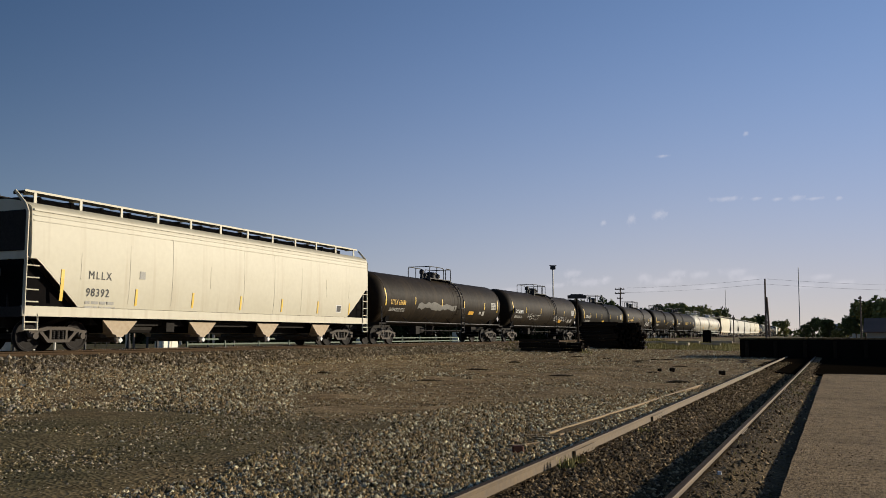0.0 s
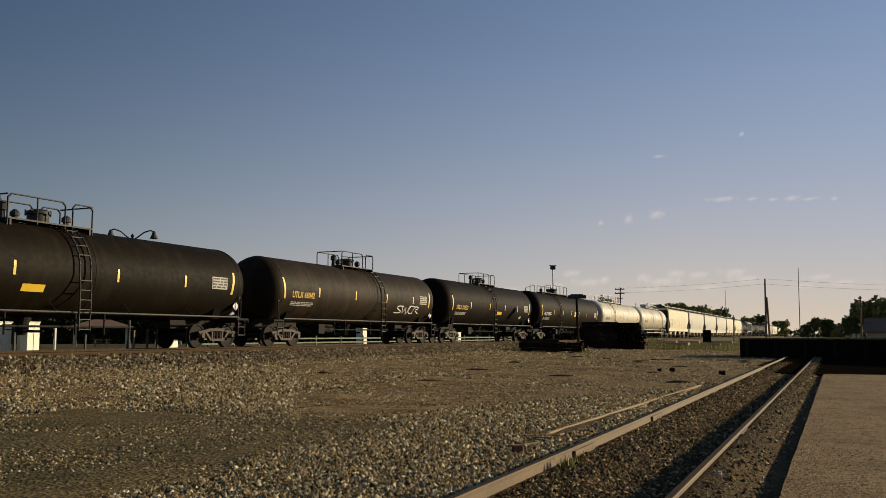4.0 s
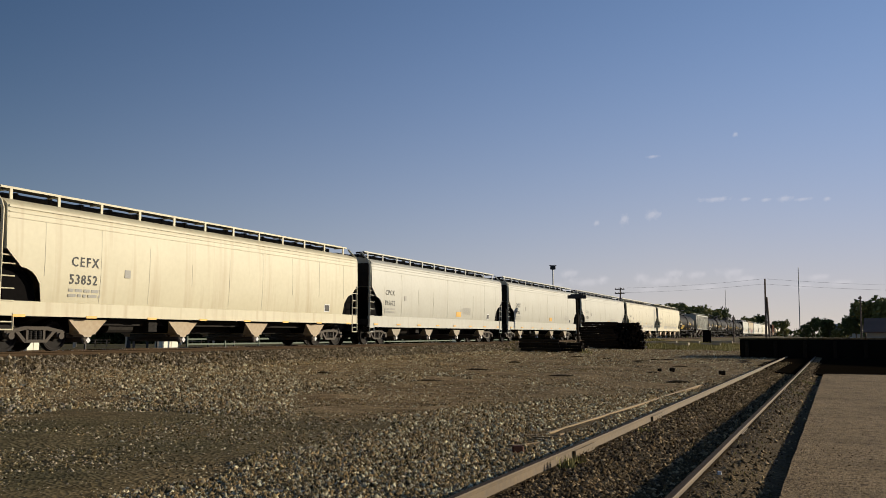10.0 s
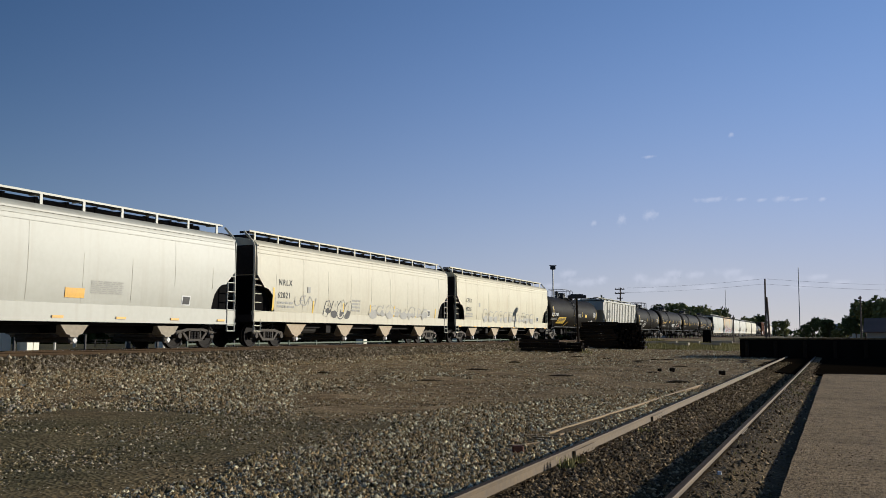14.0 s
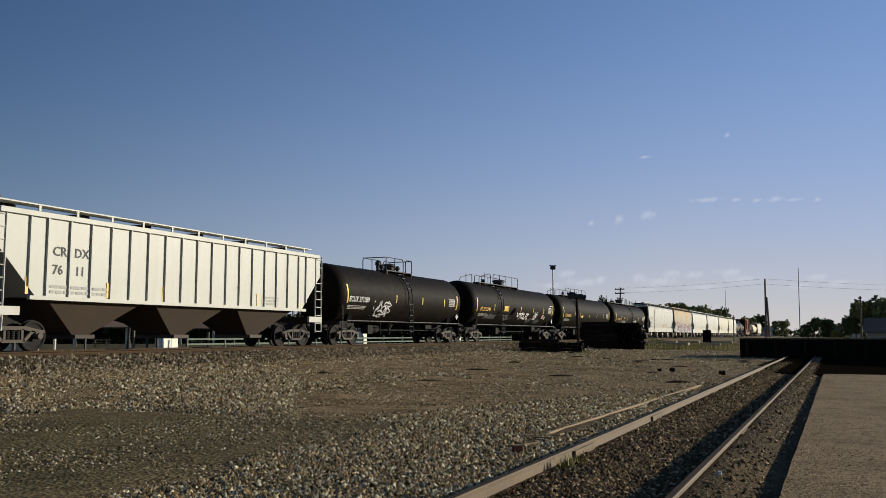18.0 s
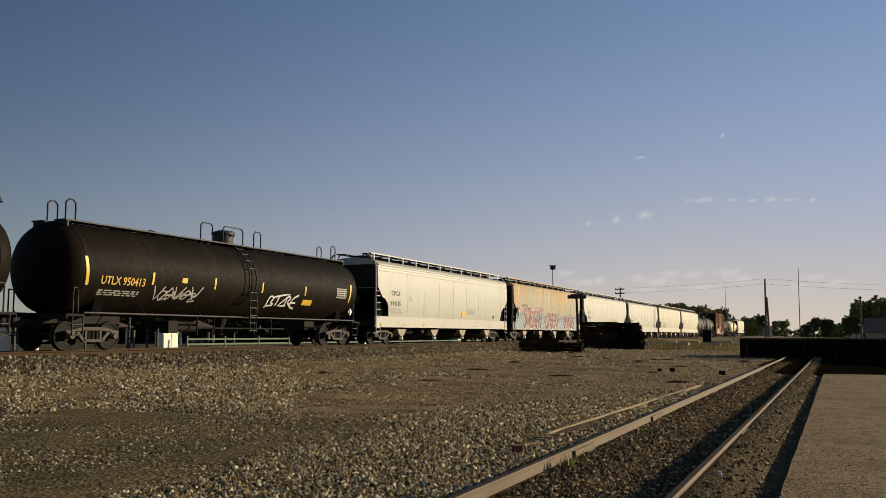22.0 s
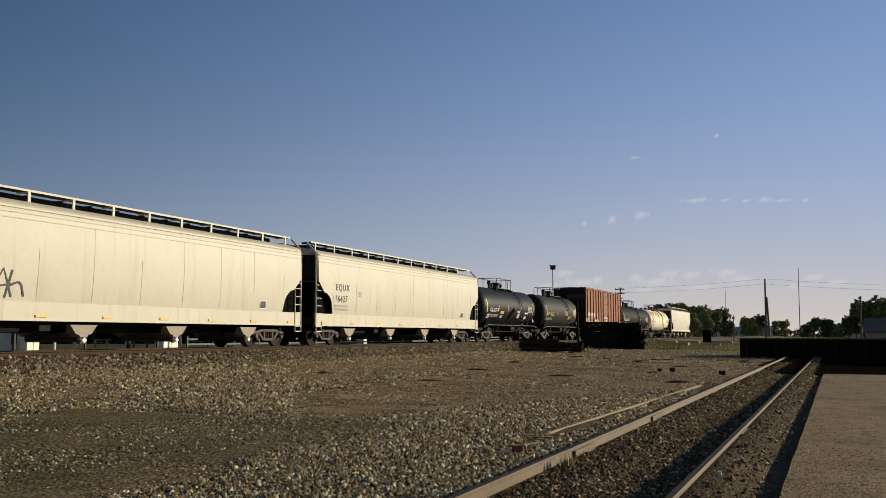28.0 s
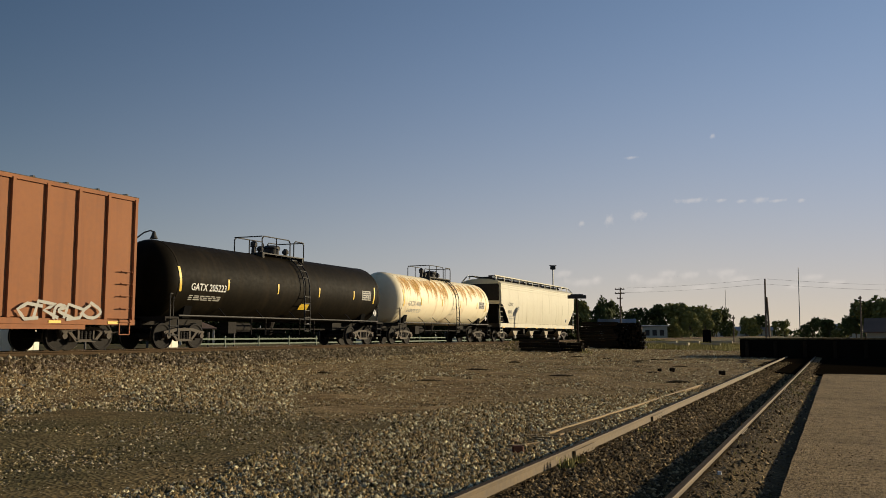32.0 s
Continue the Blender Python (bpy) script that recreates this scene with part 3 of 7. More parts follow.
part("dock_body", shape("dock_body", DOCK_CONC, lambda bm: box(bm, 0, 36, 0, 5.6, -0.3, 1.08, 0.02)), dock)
# Paler coping paints the light along the dock's top edge.
part("dock_coping", shape("dock_coping", SLAB, lambda bm: box(bm, -0.05, 36, -0.05, 5.65, 1.084, 1.17, 0.015)), dock)
for i in range(12):
    part("fender_timber", shape("fender_timber", TIE_WOOD, lambda bm: box(bm, -0.1, 0.1, -0.22, -0.01, -0.1, 0.98, 0.015)), dock, at(0.4 + i * 1.6, 0, 0))
# Unseen building, added out of view to cast shade towards the dock.
shade_building = thing("depot_building", at(14.9, 61.2, 0), "plain tan depot building with a low roof", "building", kind="structure")
part("wall", shape("shade_building_wall", WALL_TAN, lambda bm: box(bm, 0, 20, 0, 21, -0.2, 5.2)), shade_building)
part("roof", shape("shade_building_roof", ROOF_BROWN, lambda bm: extrude(bm, ((-0.6, 5.204), (20.6, 5.204), (20.6, 5.4), (10, 7.2), (-0.6, 5.4)), "y", -0.6, 21.6)), shade_building)


# ---- railway cars: origin on the rail heads at the car's middle, +y to the rear, +x towards the siding ----
def wheel_mesh():
    bm = bmesh.new()
    for s in (-1, 1):
        prof = [(0.66, 0.10), (0.66, 0.15), (0.70, 0.17), (0.70, 0.36), (0.675, 0.40), (0.675, 0.485), (0.71, 0.485), (0.715, 0.46), (0.81, 0.455), (0.815, 0.40), (0.78, 0.36), (0.77, 0.17), (0.83, 0.15), (0.83, 0.10)]
        lathe(bm, [(s * p, r) for p, r in prof], 28, "x")
    rod(bm, (-1.05, 0, 0), (1.05, 0, 0), 0.085, 10)
    for s in (-1, 1):
        for k in range(3):
            a = k * math.tau / 3
            rod(bm, (s * 1.05, 0.05 * math.cos(a), 0.05 * math.sin(a)), (s * 1.075, 0.05 * math.cos(a), 0.05 * math.sin(a)), 0.016, 6)
    bmesh.ops.recalc_face_normals(bm, faces=bm.faces)
    for f in bm.faces:
        c = f.calc_center_median()
        r = math.hypot(c.y, c.z)
        if r > 0.47:
            f.material_index = 1
    me = bpy.data.meshes.new("wheelset")
    bm.to_mesh(me)
    bm.free()
    me.materials.append(WHEEL_STEEL), me.materials.append(TREAD)
    me.polygons.foreach_set("use_smooth", [True] * len(me.polygons))
    me.set_sharp_from_angle(angle=radians(35))
    return me


WHEELSET = wheel_mesh()
FRONT_WHEELS, REAR_WHEELS = [], []


def side_frame(bm):
    a, b = -0.065, 0.065
    extrude(bm, ((-1.08, 0.62), (-0.80, 0.66), (-0.42, 0.74), (0.42, 0.74), (0.80, 0.66), (1.08, 0.62), (1.08, 0.55), (0.74, 0.56), (0.40, 0.63), (-0.40, 0.63), (-0.74, 0.56), (-1.08, 0.55)), "x", a, b)
    extrude(bm, ((-0.40, 0.26), (0.40, 0.26), (0.40, 0.35), (-0.40, 0.35)), "x", a, b)
    for s in (-1, 1):
        extrude(bm, ((s * 0.74, 0.60), (s * 0.62, 0.62), (s * 0.30, 0.30), (s * 0.42, 0.28)), "x", a, b)
        extrude(bm, ((s * 0.26, 0.34), (s * 0.34, 0.34), (s * 0.34, 0.66), (s * 0.26, 0.66)), "x", a, b)
        box(bm, -0.08, 0.08, s * 0.889 - 0.15, s * 0.889 + 0.15, 0.42, 0.60, 0.02)
        rod(bm, (-0.09, s * 0.889, 0.457), (0.13, s * 0.889, 0.457), 0.10, 12)


def springs(bm):
    for y in (-0.17, 0, 0.17):
        rod(bm, (0.0, y, 0.35), (0.0, y, 0.60), 0.068, 10)
        for k in range(4):
            lathe(bm, [(0.375 + k * 0.06, 0.068), (0.39 + k * 0.06, 0.082), (0.405 + k * 0.06, 0.068)], 10, "z", (0, y, 0))


def truck(car, y):
    t = part("truck", shape("truck_bolster", STEEL_DARK, lambda bm: (box(bm, -0.95, 0.95, -0.17, 0.17, 0.46, 0.72, 0.03), rod(bm, (0, 0, 0.7), (0, 0, 0.86), 0.22, 12), rod(bm, (-0.8, 0.5, 0.42), (0.8, 0.5, 0.42), 0.05), rod(bm, (-0.8, -0.5, 0.42), (0.8, -0.5, 0.42), 0.05))), car, at(0, y, 0))
    for s in (-1, 1):
        part("side_frame", shape("side_frame", TRUCK_STEEL, side_frame), t, at(s * 0.99, 0, 0))
        part("spring_nest", shape("spring_nest", WHEEL_STEEL, springs, True), t, at(s * 0.99, 0, 0))
    for s, kept in ((-1, FRONT_WHEELS), (1, REAR_WHEELS)):
        w = part("wheelset", WHEELSET, t, at(0, s * 0.889, 0.457))
        kept.append(w)


def coupler(car, y, s):
    part("coupler", shape("coupler", STEEL_DARK, lambda bm: (box(bm, -0.1, 0.1, 0, 0.62, -0.09, 0.09, 0.02), box(bm, -0.17, 0.14, 0.55, 0.86, -0.16, 0.16, 0.03), tube(bm, [(0.16, 0.1, -0.05), (0.18, 0.45, -0.32), (0.16, 0.84, -0.28)], 0.03))), car, pose(0, y, 0.87, 0, 0, 0 if s > 0 else 180))


def strips(car, skin, name, spots, material, label=""):
    """Thin plates laid on a car's side. skin(z): the side's distance from the middle; spots: (y0, y1, z0, z1, lean)."""
    for y0, y1, z0, z1, *lean in spots:
        k = lean[0] if lean else 0.0

        def plate(bm):
            n = max(1, int((z1 - z0) / 0.12))
            rows = []
            for i in range(n + 1):
                z = z0 + (z1 - z0) * i / n
                dy = k * (z - z0)
                rows.append([bm.verts.new((skin(z) + o, y + dy, z)) for y in (y0, y1) for o in (0.0, 0.014)])
            for a, b in zip(rows, rows[1:]):
                for p, q in ((1, 3), (0, 1), (3, 2)):
                    bm.faces.new((a[p], a[q], b[q], b[p]))
            bm.faces.new((rows[0][0], rows[0][1], rows[0][3], rows[0][2]))
            bm.faces.new((rows[-1][0], rows[-1][2], rows[-1][3], rows[-1][1]))
        part(name, shape((name, y0, y1, z0, z1, k, skin(z0), skin(z1), id(skin)), material, plate), car, None, label)


def lettering(car, skin, text, y, z, height, material, name="lettering", squeeze=1.0, label="", gap=1.0):
    """Flat letters on a car's side, from y on, with their feet at z."""
    c = bpy.data.curves.new("letters", "FONT")
    c.body, c.size, c.resolution_u, c.offset = text, height / 0.70, 2, (0.0 if "M" in text else 0.006 * height / 0.3)
    c.space_character = gap
    tmp = bpy.data.objects.new("letters", c)
    scene.collection.objects.link(tmp)
    bpy.context.view_layer.update()
    me = bpy.data.meshes.new_from_object(tmp)
    bpy.data.objects.remove(tmp)
    for v in me.vertices:
        h = z + v.co.y
        v.co = (skin(h) + 0.010, y + v.co.x * squeeze, h)
    me.materials.clear()
    me.materials.append(material)
    part(name, me, car, None, label)


def bars(car, skin, y, z, width, rows, height, material, seed=1):
    """Small print that cannot be read, as rows of bars in one plate of print."""
    rng = random.Random(seed)

    def draw(bm):
        for r in range(rows):
            p, h = y, z - r * height * 1.75
            while p < y + width:
                w = min(rng.uniform(0.12, 0.4), y + width - p)
                if w > 0.05:
                    x = skin(h) + 0.012
                    v = [bm.verts.new(q) for q in ((x, p, h), (x, p + w, h), (skin(h + height) + 0.012, p + w, h + height), (skin(h + height) + 0.012, p, h + height))]
                    bm.faces.new(v)
                p += w + 0.07
    part("small_print", shape(("small_print", y, z, width, rows, height, seed, id(skin)), material, draw), car)


GLYPHS = {
    "v": [[(0, 1), (0.35, 0), (0.8, 1)]],
    "t": [[(0, 0.9), (1, 1)], [(0.55, 1), (0.4, 0)]],
    "c": [[(0.9, 0.85), (0.4, 1), (0.05, 0.5), (0.4, 0), (0.95, 0.15)]],
    "w": [[(0, 0.9), (0.25, 0), (0.5, 0.7), (0.75, 0), (1, 1)]],
    "s": [[(0.9, 0.9), (0.3, 1), (0.1, 0.7), (0.85, 0.35), (0.6, 0), (0, 0.1)]],
}
GLYPHS["r"] = [[(0.1, 0), (0.2, 1), (0.8, 0.85), (0.3, 0.5), (0.95, 0)]]
GLYPHS["e"] = [[(0.9, 1), (0.1, 0.9), (0.1, 0.05), (0.95, 0)], [(0.1, 0.5), (0.7, 0.55)]]
GLYPHS["n"] = [[(0, 0), (0.15, 1), (0.8, 0), (0.95, 1)]]
GLYPHS["a"] = [[(0, 0), (0.5, 1), (1, 0)], [(0.2, 0.4), (0.85, 0.45)]]
GLYPHS["o"] = [[(0.5, 1), (0.05, 0.6), (0.3, 0.05), (0.8, 0.1), (0.95, 0.7), (0.5, 1)]]
GLYPHS["u"] = [[(0, 1), (0.08, 0.2), (0.5, 0), (0.9, 0.2), (1, 1)]]
GLYPHS["h"] = [[(0.05, 0), (0.1, 1)], [(0.1, 0.5), (0.6, 0.75), (0.9, 0)]]
GLYPHS["y"] = [[(0, 1), (0.45, 0.5), (1, 1)], [(0.45, 0.5), (0.35, 0)]]
GLYPHS["z"] = [[(0, 0.95), (0.95, 1), (0.05, 0), (1, 0.08)]]
GLYPHS["b"] = [[(0.05, 0), (0.1, 1), (0.8, 0.8), (0.2, 0.5), (0.95, 0.25), (0.05, 0)]]
GLYPHS["d"] = [[(0.05, 0), (0.1, 1), (0.9, 0.6), (0.75, 0.1), (0.05, 0)]]


def rounded(line):
    """The line with its corners cut twice."""
    for _ in range(2):
        line = [line[0]] + [p for u, v in zip(line, line[1:]) for p in ((0.75 * u[0] + 0.25 * v[0], 0.75 * u[1] + 0.25 * v[1]), (0.25 * u[0] + 0.75 * v[0], 0.25 * u[1] + 0.75 * v[1]))] + [line[-1]]
    return line


def brush(bm, skin, lines, width, lift, pointed=False):
    """Painted strokes along lines of (y, z) on a car's side."""
    for line in lines:
        n = len(line)
        rows = []
        for j in range(n):
            u, v = line[max(0, j - 1)], line[min(n - 1, j + 1)]
            d = Vector((v[0] - u[0], v[1] - u[1]))
            d = d.normalized() if d.length else Vector((1, 0))
            w = width * 0.5 * (min(1.0, 0.25 + 3.0 * min(j, n - 1 - j) / n) if pointed else 1.0)
            rows.append([bm.verts.new((skin(z) + lift, y, z)) for y, z in ((line[j][0] - d.y * w, line[j][1] + d.x * w), (line[j][0] + d.y * w, line[j][1] - d.x * w))])
        for p, q in zip(rows, rows[1:]):
            bm.faces.new((p[0], p[1], q[1], q[0]))


def glyph_lines(letter, y0, y1, z0, z1, lean=0.0, r=None, soft=True):
    out = []
    for line in GLYPHS[letter]:
        pts = [(y0 + (y1 - y0) * (u + (r.uniform(-0.13, 0.13) if r else 0)) + lean * w * (z1 - z0), z0 + (z1 - z0) * (w + (r.uniform(-0.13, 0.13) if r else 0))) for u, w in line]
        out.append(rounded(pts) if soft else [p for a, b in zip(pts, pts[1:]) for p in (a, ((a[0] + b[0]) / 2, (a[1] + b[1]) / 2))] + [pts[-1]])
    return out


def scrawl(car, skin, y0, y1, z0, z1, material, letters, seed, width=0.05, name="graffiti", label="spray-painted graffiti scrawl", word=""):
    """Loose painted letters in a row, overlapping a little."""
    r = random.Random(seed)
    cell = (y1 - y0) / letters
    for i in range(letters):
        letter = word[i % len(word)] if word else r.choice(sorted(GLYPHS))
        lo, hi = z0 + r.uniform(0, 0.12) * (z1 - z0), z1 - r.uniform(0, 0.15) * (z1 - z0)
        lines = glyph_lines(letter, y0 + (i - 0.22) * cell, y0 + (i + 1.25) * cell, lo, hi, 0.12, r, r.random() < 0.6)
        part(name, shape((name, seed, i, y0, y1, z0, z1), material, lambda bm: brush(bm, skin, lines, width, 0.011 + 0.001 * (i % 3))), car, None, label)


def bubbles(car, skin, y0, y1, z0, z1, material, letters, seed, fill, width=0.05):
    """Outlined fat letters: a broad dark stroke, painted over in the car's colour but for its rim."""
    r = random.Random(seed)
    cell = (y1 - y0) / letters
    fat = min(0.42, cell * 0.62)
    for i in range(letters):
        lines = glyph_lines(r.choice("aceosrunhb"), y0 + (i + 0.18) * cell, y0 + (i + 0.9) * cell, z0 + fat / 2, z1 - fat / 2 - r.uniform(0, 0.2), 0.1, r)
        rim = part("graffiti", shape(("fat_letter", seed, i), material, lambda bm: brush(bm, skin, lines, fat, 0.010 + 0.0012 * i)), car, None, "outlined fat-letter graffiti")
        part("graffiti_fill", shape(("fat_fill", seed, i), fill, lambda bm: brush(bm, skin, lines, fat - 2 * width, 0.0105 + 0.0012 * i)), rim)


def burner(car, skin, word, y0, y1, z0, z1, seed):
    """Jagged interlocking letters: a dark shadow, a pale outline, a red body and orange lights, each letter a part."""
    r = random.Random(seed)
    cell = (y1 - y0) / len(word)
    for i, letter in enumerate(word):
        lines = glyph_lines(letter, y0 + (i + 0.02) * cell, y0 + (i + 1.0) * cell, z0 + 0.13, z1 - 0.13 - r.uniform(0, 0.12), r.uniform(-0.1, 0.25), r, False)
        spur = [(y0 + (i + 0.5) * cell, z0 + 0.2), (y0 + (i + r.uniform(0.7, 1.0)) * cell, z0 + r.uniform(0.4, 0.7)), (y0 + (i + r.uniform(0.9, 1.2)) * cell, z1 + r.uniform(-0.15, 0.12))]
        lines.append([spur[0], ((spur[0][0] + spur[1][0]) / 2, (spur[0][1] + spur[1][1]) / 2), spur[1], spur[2]])
        step = 0.0006 * i
        part("graffiti_outline", shape(("graffiti_outline", seed, i), STENCIL_WHITE, lambda bm: brush(bm, skin, lines, 0.50, 0.014 + step, True)), car, None, "white graffiti outline")
        letter_part = part("graffiti_letter", shape(("graffiti_letter", seed, i), RED_INK, lambda bm: brush(bm, skin, lines, 0.35, 0.020 + step, True)), car, None, "dark red graffiti letter")
        lights = [[(y + 0.05, z + 0.04) for y, z in line[:max(2, len(line) // 2)]] for line in lines[:1]]
        part("graffiti_light", shape(("graffiti_light", seed, i), GRAFFITI_ORANGE, lambda bm: brush(bm, skin, lights, 0.07, 0.026 + step, True)), letter_part, None, "orange highlight stroke")


def ragged(car, skin, y0, y1, z0, z1, material, name, label, seed, lean=0.0):
    """A patch with uneven edges laid on a car's side."""
    r = random.Random(seed)

    def draw(bm):
        n, m = max(4, int((y1 - y0) / 0.32)), 5
        lo = [z0 + r.uniform(-0.06, 0.10) for _ in range(n + 1)]
        hi = [z1 + r.uniform(-0.12, 0.06) for _ in range(n + 1)]
        grid = []
        for i in range(n + 1):
            col = []
            for k in range(m + 1):
                z = lo[i] + (hi[i] - lo[i]) * k / m
                y = y0 + (y1 - y0) * i / n + lean * (z - z0)
                col.append(bm.verts.new((skin(z) + 0.007, y, z)))
            grid.append(col)
        for a, b in zip(grid, grid[1:]):
            for k in range(m):
                bm.faces.new((a[k], b[k], b[k + 1], a[k + 1]))
    part(name, shape((name, seed, y0, y1), material, draw), car, None, label)


def rust_runs(car, skin, y0, y1, n, top, depth, seed, wide=0.35):
    """Rust that runs down a car's side from its upper edge: tapering runs with uneven sides."""
    r = random.Random(seed)
    for _ in range(n):
        y, w, d, down = r.uniform(y0, y1), r.uniform(0.3, 1.0) * wide, depth * r.uniform(0.3, 1.0), 0.5 * r.random() ** 2

        def draw(bm):
            rows = []
            for i in range(8):
                u = i / 7
                z = top - down - d * u
                half = w * 0.5 * math.sin(0.25 + 2.8 * u ** 0.6) * r.uniform(0.7, 1.2)
                rows.append([bm.verts.new((skin(z) + 0.005, y + s * half + 0.03 * r.uniform(-1, 1), z)) for s in (-1, 1)])
            for a, b in zip(rows, rows[1:]):
                bm.faces.new((a[0], a[1], b[1], b[0]))
        part("rust_run", shape(("rust_run", seed, y), RUST_STAIN, draw), car, None, "brown rust run")


# -- covered hopper with smooth curved sides --
HOPPER_CURVE = ((1.05, 1.50), (1.36, 1.505), (1.7, 1.55), (2.2, 1.585), (2.9, 1.60), (3.4, 1.59), (3.86, 1.565), (4.16, 1.545), (4.22, 1.50), (4.28, 1.42), (4.35, 1.25), (4.41, 1.06), (4.49, 0.6), (4.53, 0.0))


def hopper_skin(z):
    for (a, xa), (b, xb) in zip(HOPPER_CURVE, HOPPER_CURVE[1:]):
        if z <= b:
            return xa + (xb - xa) * (z - a) / (b - a)
    return 0.0


def sprayed(z):
    """The hopper's side with its sill, as a spray can meets it."""
    return max(hopper_skin(z), 1.534)


def sill_skin(z):
    return 1.545


def curved_hopper(name, q0, q1, colour, label, arch=True, chute=CHUTE_WHITE):
    half = round((q1 - q0) / 2, 1)
    paint = PAINT[colour]
    end, tip = half - 0.76, half - 0.60
    car = thing(name, Matrix(), label, "hopper car", "cars of the freight train")
    reach = 1.32 if arch else 1.85
    foot = 0.89 if chute is CHUTE_WHITE and arch else 1.03
    top = 2.92 if arch else 2.70

    def low(y):
        t = (abs(y) - (end - reach)) / reach
        heel = 1.44 if arch else 1.34
        if t <= 0:
            return 1.34
        if not arch:
            return heel + (top - heel) * min(1.0, 1.12 * t)
        return heel + (2.42 - heel) * math.sqrt(max(0.0, 1 - (1 - t / 0.6) ** 2)) if t < 0.6 else 2.42 + (top - 2.42) * (t - 0.6) / 0.4

    ys = [-end + reach * k / 10 for k in range(10)] + [-(end - reach) + (2 * (end - reach)) * k / 12 for k in range(13)]
    ys += [end - reach * k / 10 for k in range(9, -1, -1)]
    zs = [z for z, _ in HOPPER_CURVE if z > 1.34]

    def body(bm):
        cols = []
        for y in ys:
            lo = low(y)
            side = [lo + (2.9 - lo) * k / 6 for k in range(6)] + [z for z in zs if z >= 2.9]
            side_pts = [(hopper_skin(z), z) for z in side]
            loop = [(-x, z) for x, z in side_pts] + [(x, z) for x, z in side_pts[-2::-1]]
            cols.append([bm.verts.new((x, y, z)) for x, z in loop])
        for a, b in zip(cols, cols[1:]):
            for k in range(len(a) - 1):
                bm.faces.new((a[k], a[k + 1], b[k + 1], b[k]))
        for c in (cols[0], cols[-1]):
            bm.faces.new(c)
    part("body", shape(("hopper_body", half, arch), paint, body, True), car)

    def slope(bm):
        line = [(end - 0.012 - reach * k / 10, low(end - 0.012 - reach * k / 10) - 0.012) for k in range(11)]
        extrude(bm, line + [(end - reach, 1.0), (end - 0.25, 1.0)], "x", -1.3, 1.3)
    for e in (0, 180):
        # Near-black sheet carries the shade of the open car end.
        part("slope_sheet", shape(("slope_sheet", half, arch), BLACK_AND_SHADE, slope), car, at(0, 0, 0, e), "black sheet inside the end opening")
    for s in (-1, 1):
        part("side_batten", shape(("side_batten", half), paint, lambda bm: (box(bm, -0.02, 0.026, -end + 0.05, end - 0.05, 3.80, 3.84), box(bm, -0.02, 0.020, -end + 0.05, end - 0.05, 3.96, 3.99), box(bm, -0.04, 0.022, -end + 0.05, end - 0.05, 4.10, 4.16))), car, at(s * 1.56, 0, 0))
    for k in range(9):
        y = round(-(end - reach) + 2 * (end - reach) * k / 8, 2)
        rs = random.Random(int(y * 10) + len(label))
        strips(car, lambda z: hopper_skin(z) - 0.009, "panel_seam", ((y, y + rs.choice((0.010, 0.015)), rs.choice((1.36, 1.5, 2.2)), rs.choice((3.0, 3.4, 3.80))),), PANEL_SEAM)
    # roof: hatch trough, running boards on brackets
    part("hatch", shape(("hatch", half), STEEL_DARK, lambda bm: (box(bm, -0.42, 0.42, -end + 0.7, end - 0.7, 4.37, 4.56, 0.04), [box(bm, -0.45, 0.45, y - 0.06, y + 0.06, 4.38, 4.60, 0.01) for y in [-end + 1.2 + k * (2 * end - 2.4) / 14 for k in range(15)]])), car, at(0, 0, 0.13))
    for s in (-1, 1):
        part("running_board", shape(("running_board", half), STEEL_DARK, lambda bm: (box(bm, -0.26, 0.20, -tip + 0.3, tip - 0.3, 4.59, 4.62), box(bm, -0.26, 0.20, -tip + 0.3, -tip + 0.35, 4.53, 4.59))), car, at(s * 0.82, 0, 0.13, 0 if s > 0 else 180))
        part("board_edge", shape(("board_edge", half), paint, lambda bm: box(bm, 0.0, 0.03, -tip + 0.3, tip - 0.3, 4.585, 4.65)), car, at(s * 1.03, 0, 0.13))
    nb = 12
    for k in range(nb):
        y = -end + 0.5 + k * (2 * end - 1.0) / (nb - 1)
        for s in (-1, 1):
            part("bracket", shape("roof_bracket", paint, lambda bm: (box(bm, -0.02, 0.02, -0.05, 0.05, -0.36, -0.01), box(bm, -0.5, 0, -0.02, 0.02, -0.05, -0.01))), car, at(s * 1.05, y, 4.73, 0 if s > 0 else 180))
    # sills, end frames, ladders
    for s in (-1, 1):
        part("side_sill", shape(("side_sill", half, arch, foot), paint, lambda bm: (box(bm, -0.06, 0.03, -tip, tip, foot + 0.02, 1.46 if arch else 1.33, 0.01), box(bm, -0.10, 0.045, -tip, tip, foot, foot + 0.05))), car, at(s * 1.5, 0, 0))
        for e in (-1, 1):
            part("corner_post", shape(("corner_post", half), paint, lambda bm: tube(bm, [(0, 0, 1.1), (0, 0, 4.05), (-0.12, 0, 4.3), (-0.45, -0.1, 4.69)], 0.045, 6)), car, pose(s * 1.5, e * (tip - 0.06), 0, 0, 0, 0) if s > 0 else pose(s * 1.5, e * (tip - 0.06), 0, 0, 0, 180))
            part("ladder", shape("hopper_ladder", paint, lambda bm: (rod(bm, (0, 0, 0.62), (0, 0, 2.75), 0.03, 6), rod(bm, (0, 0.46, 0.62), (0, 0.46, 1.1), 0.03, 6), [rod(bm, (0, 0, z), (0, 0.46, z), 0.022, 6) for z in (0.64, 0.86, 1.45, 1.8, 2.15, 2.5, 2.74)])), car, at(s * 1.53, e * (tip - 0.29) - 0.23, 0))
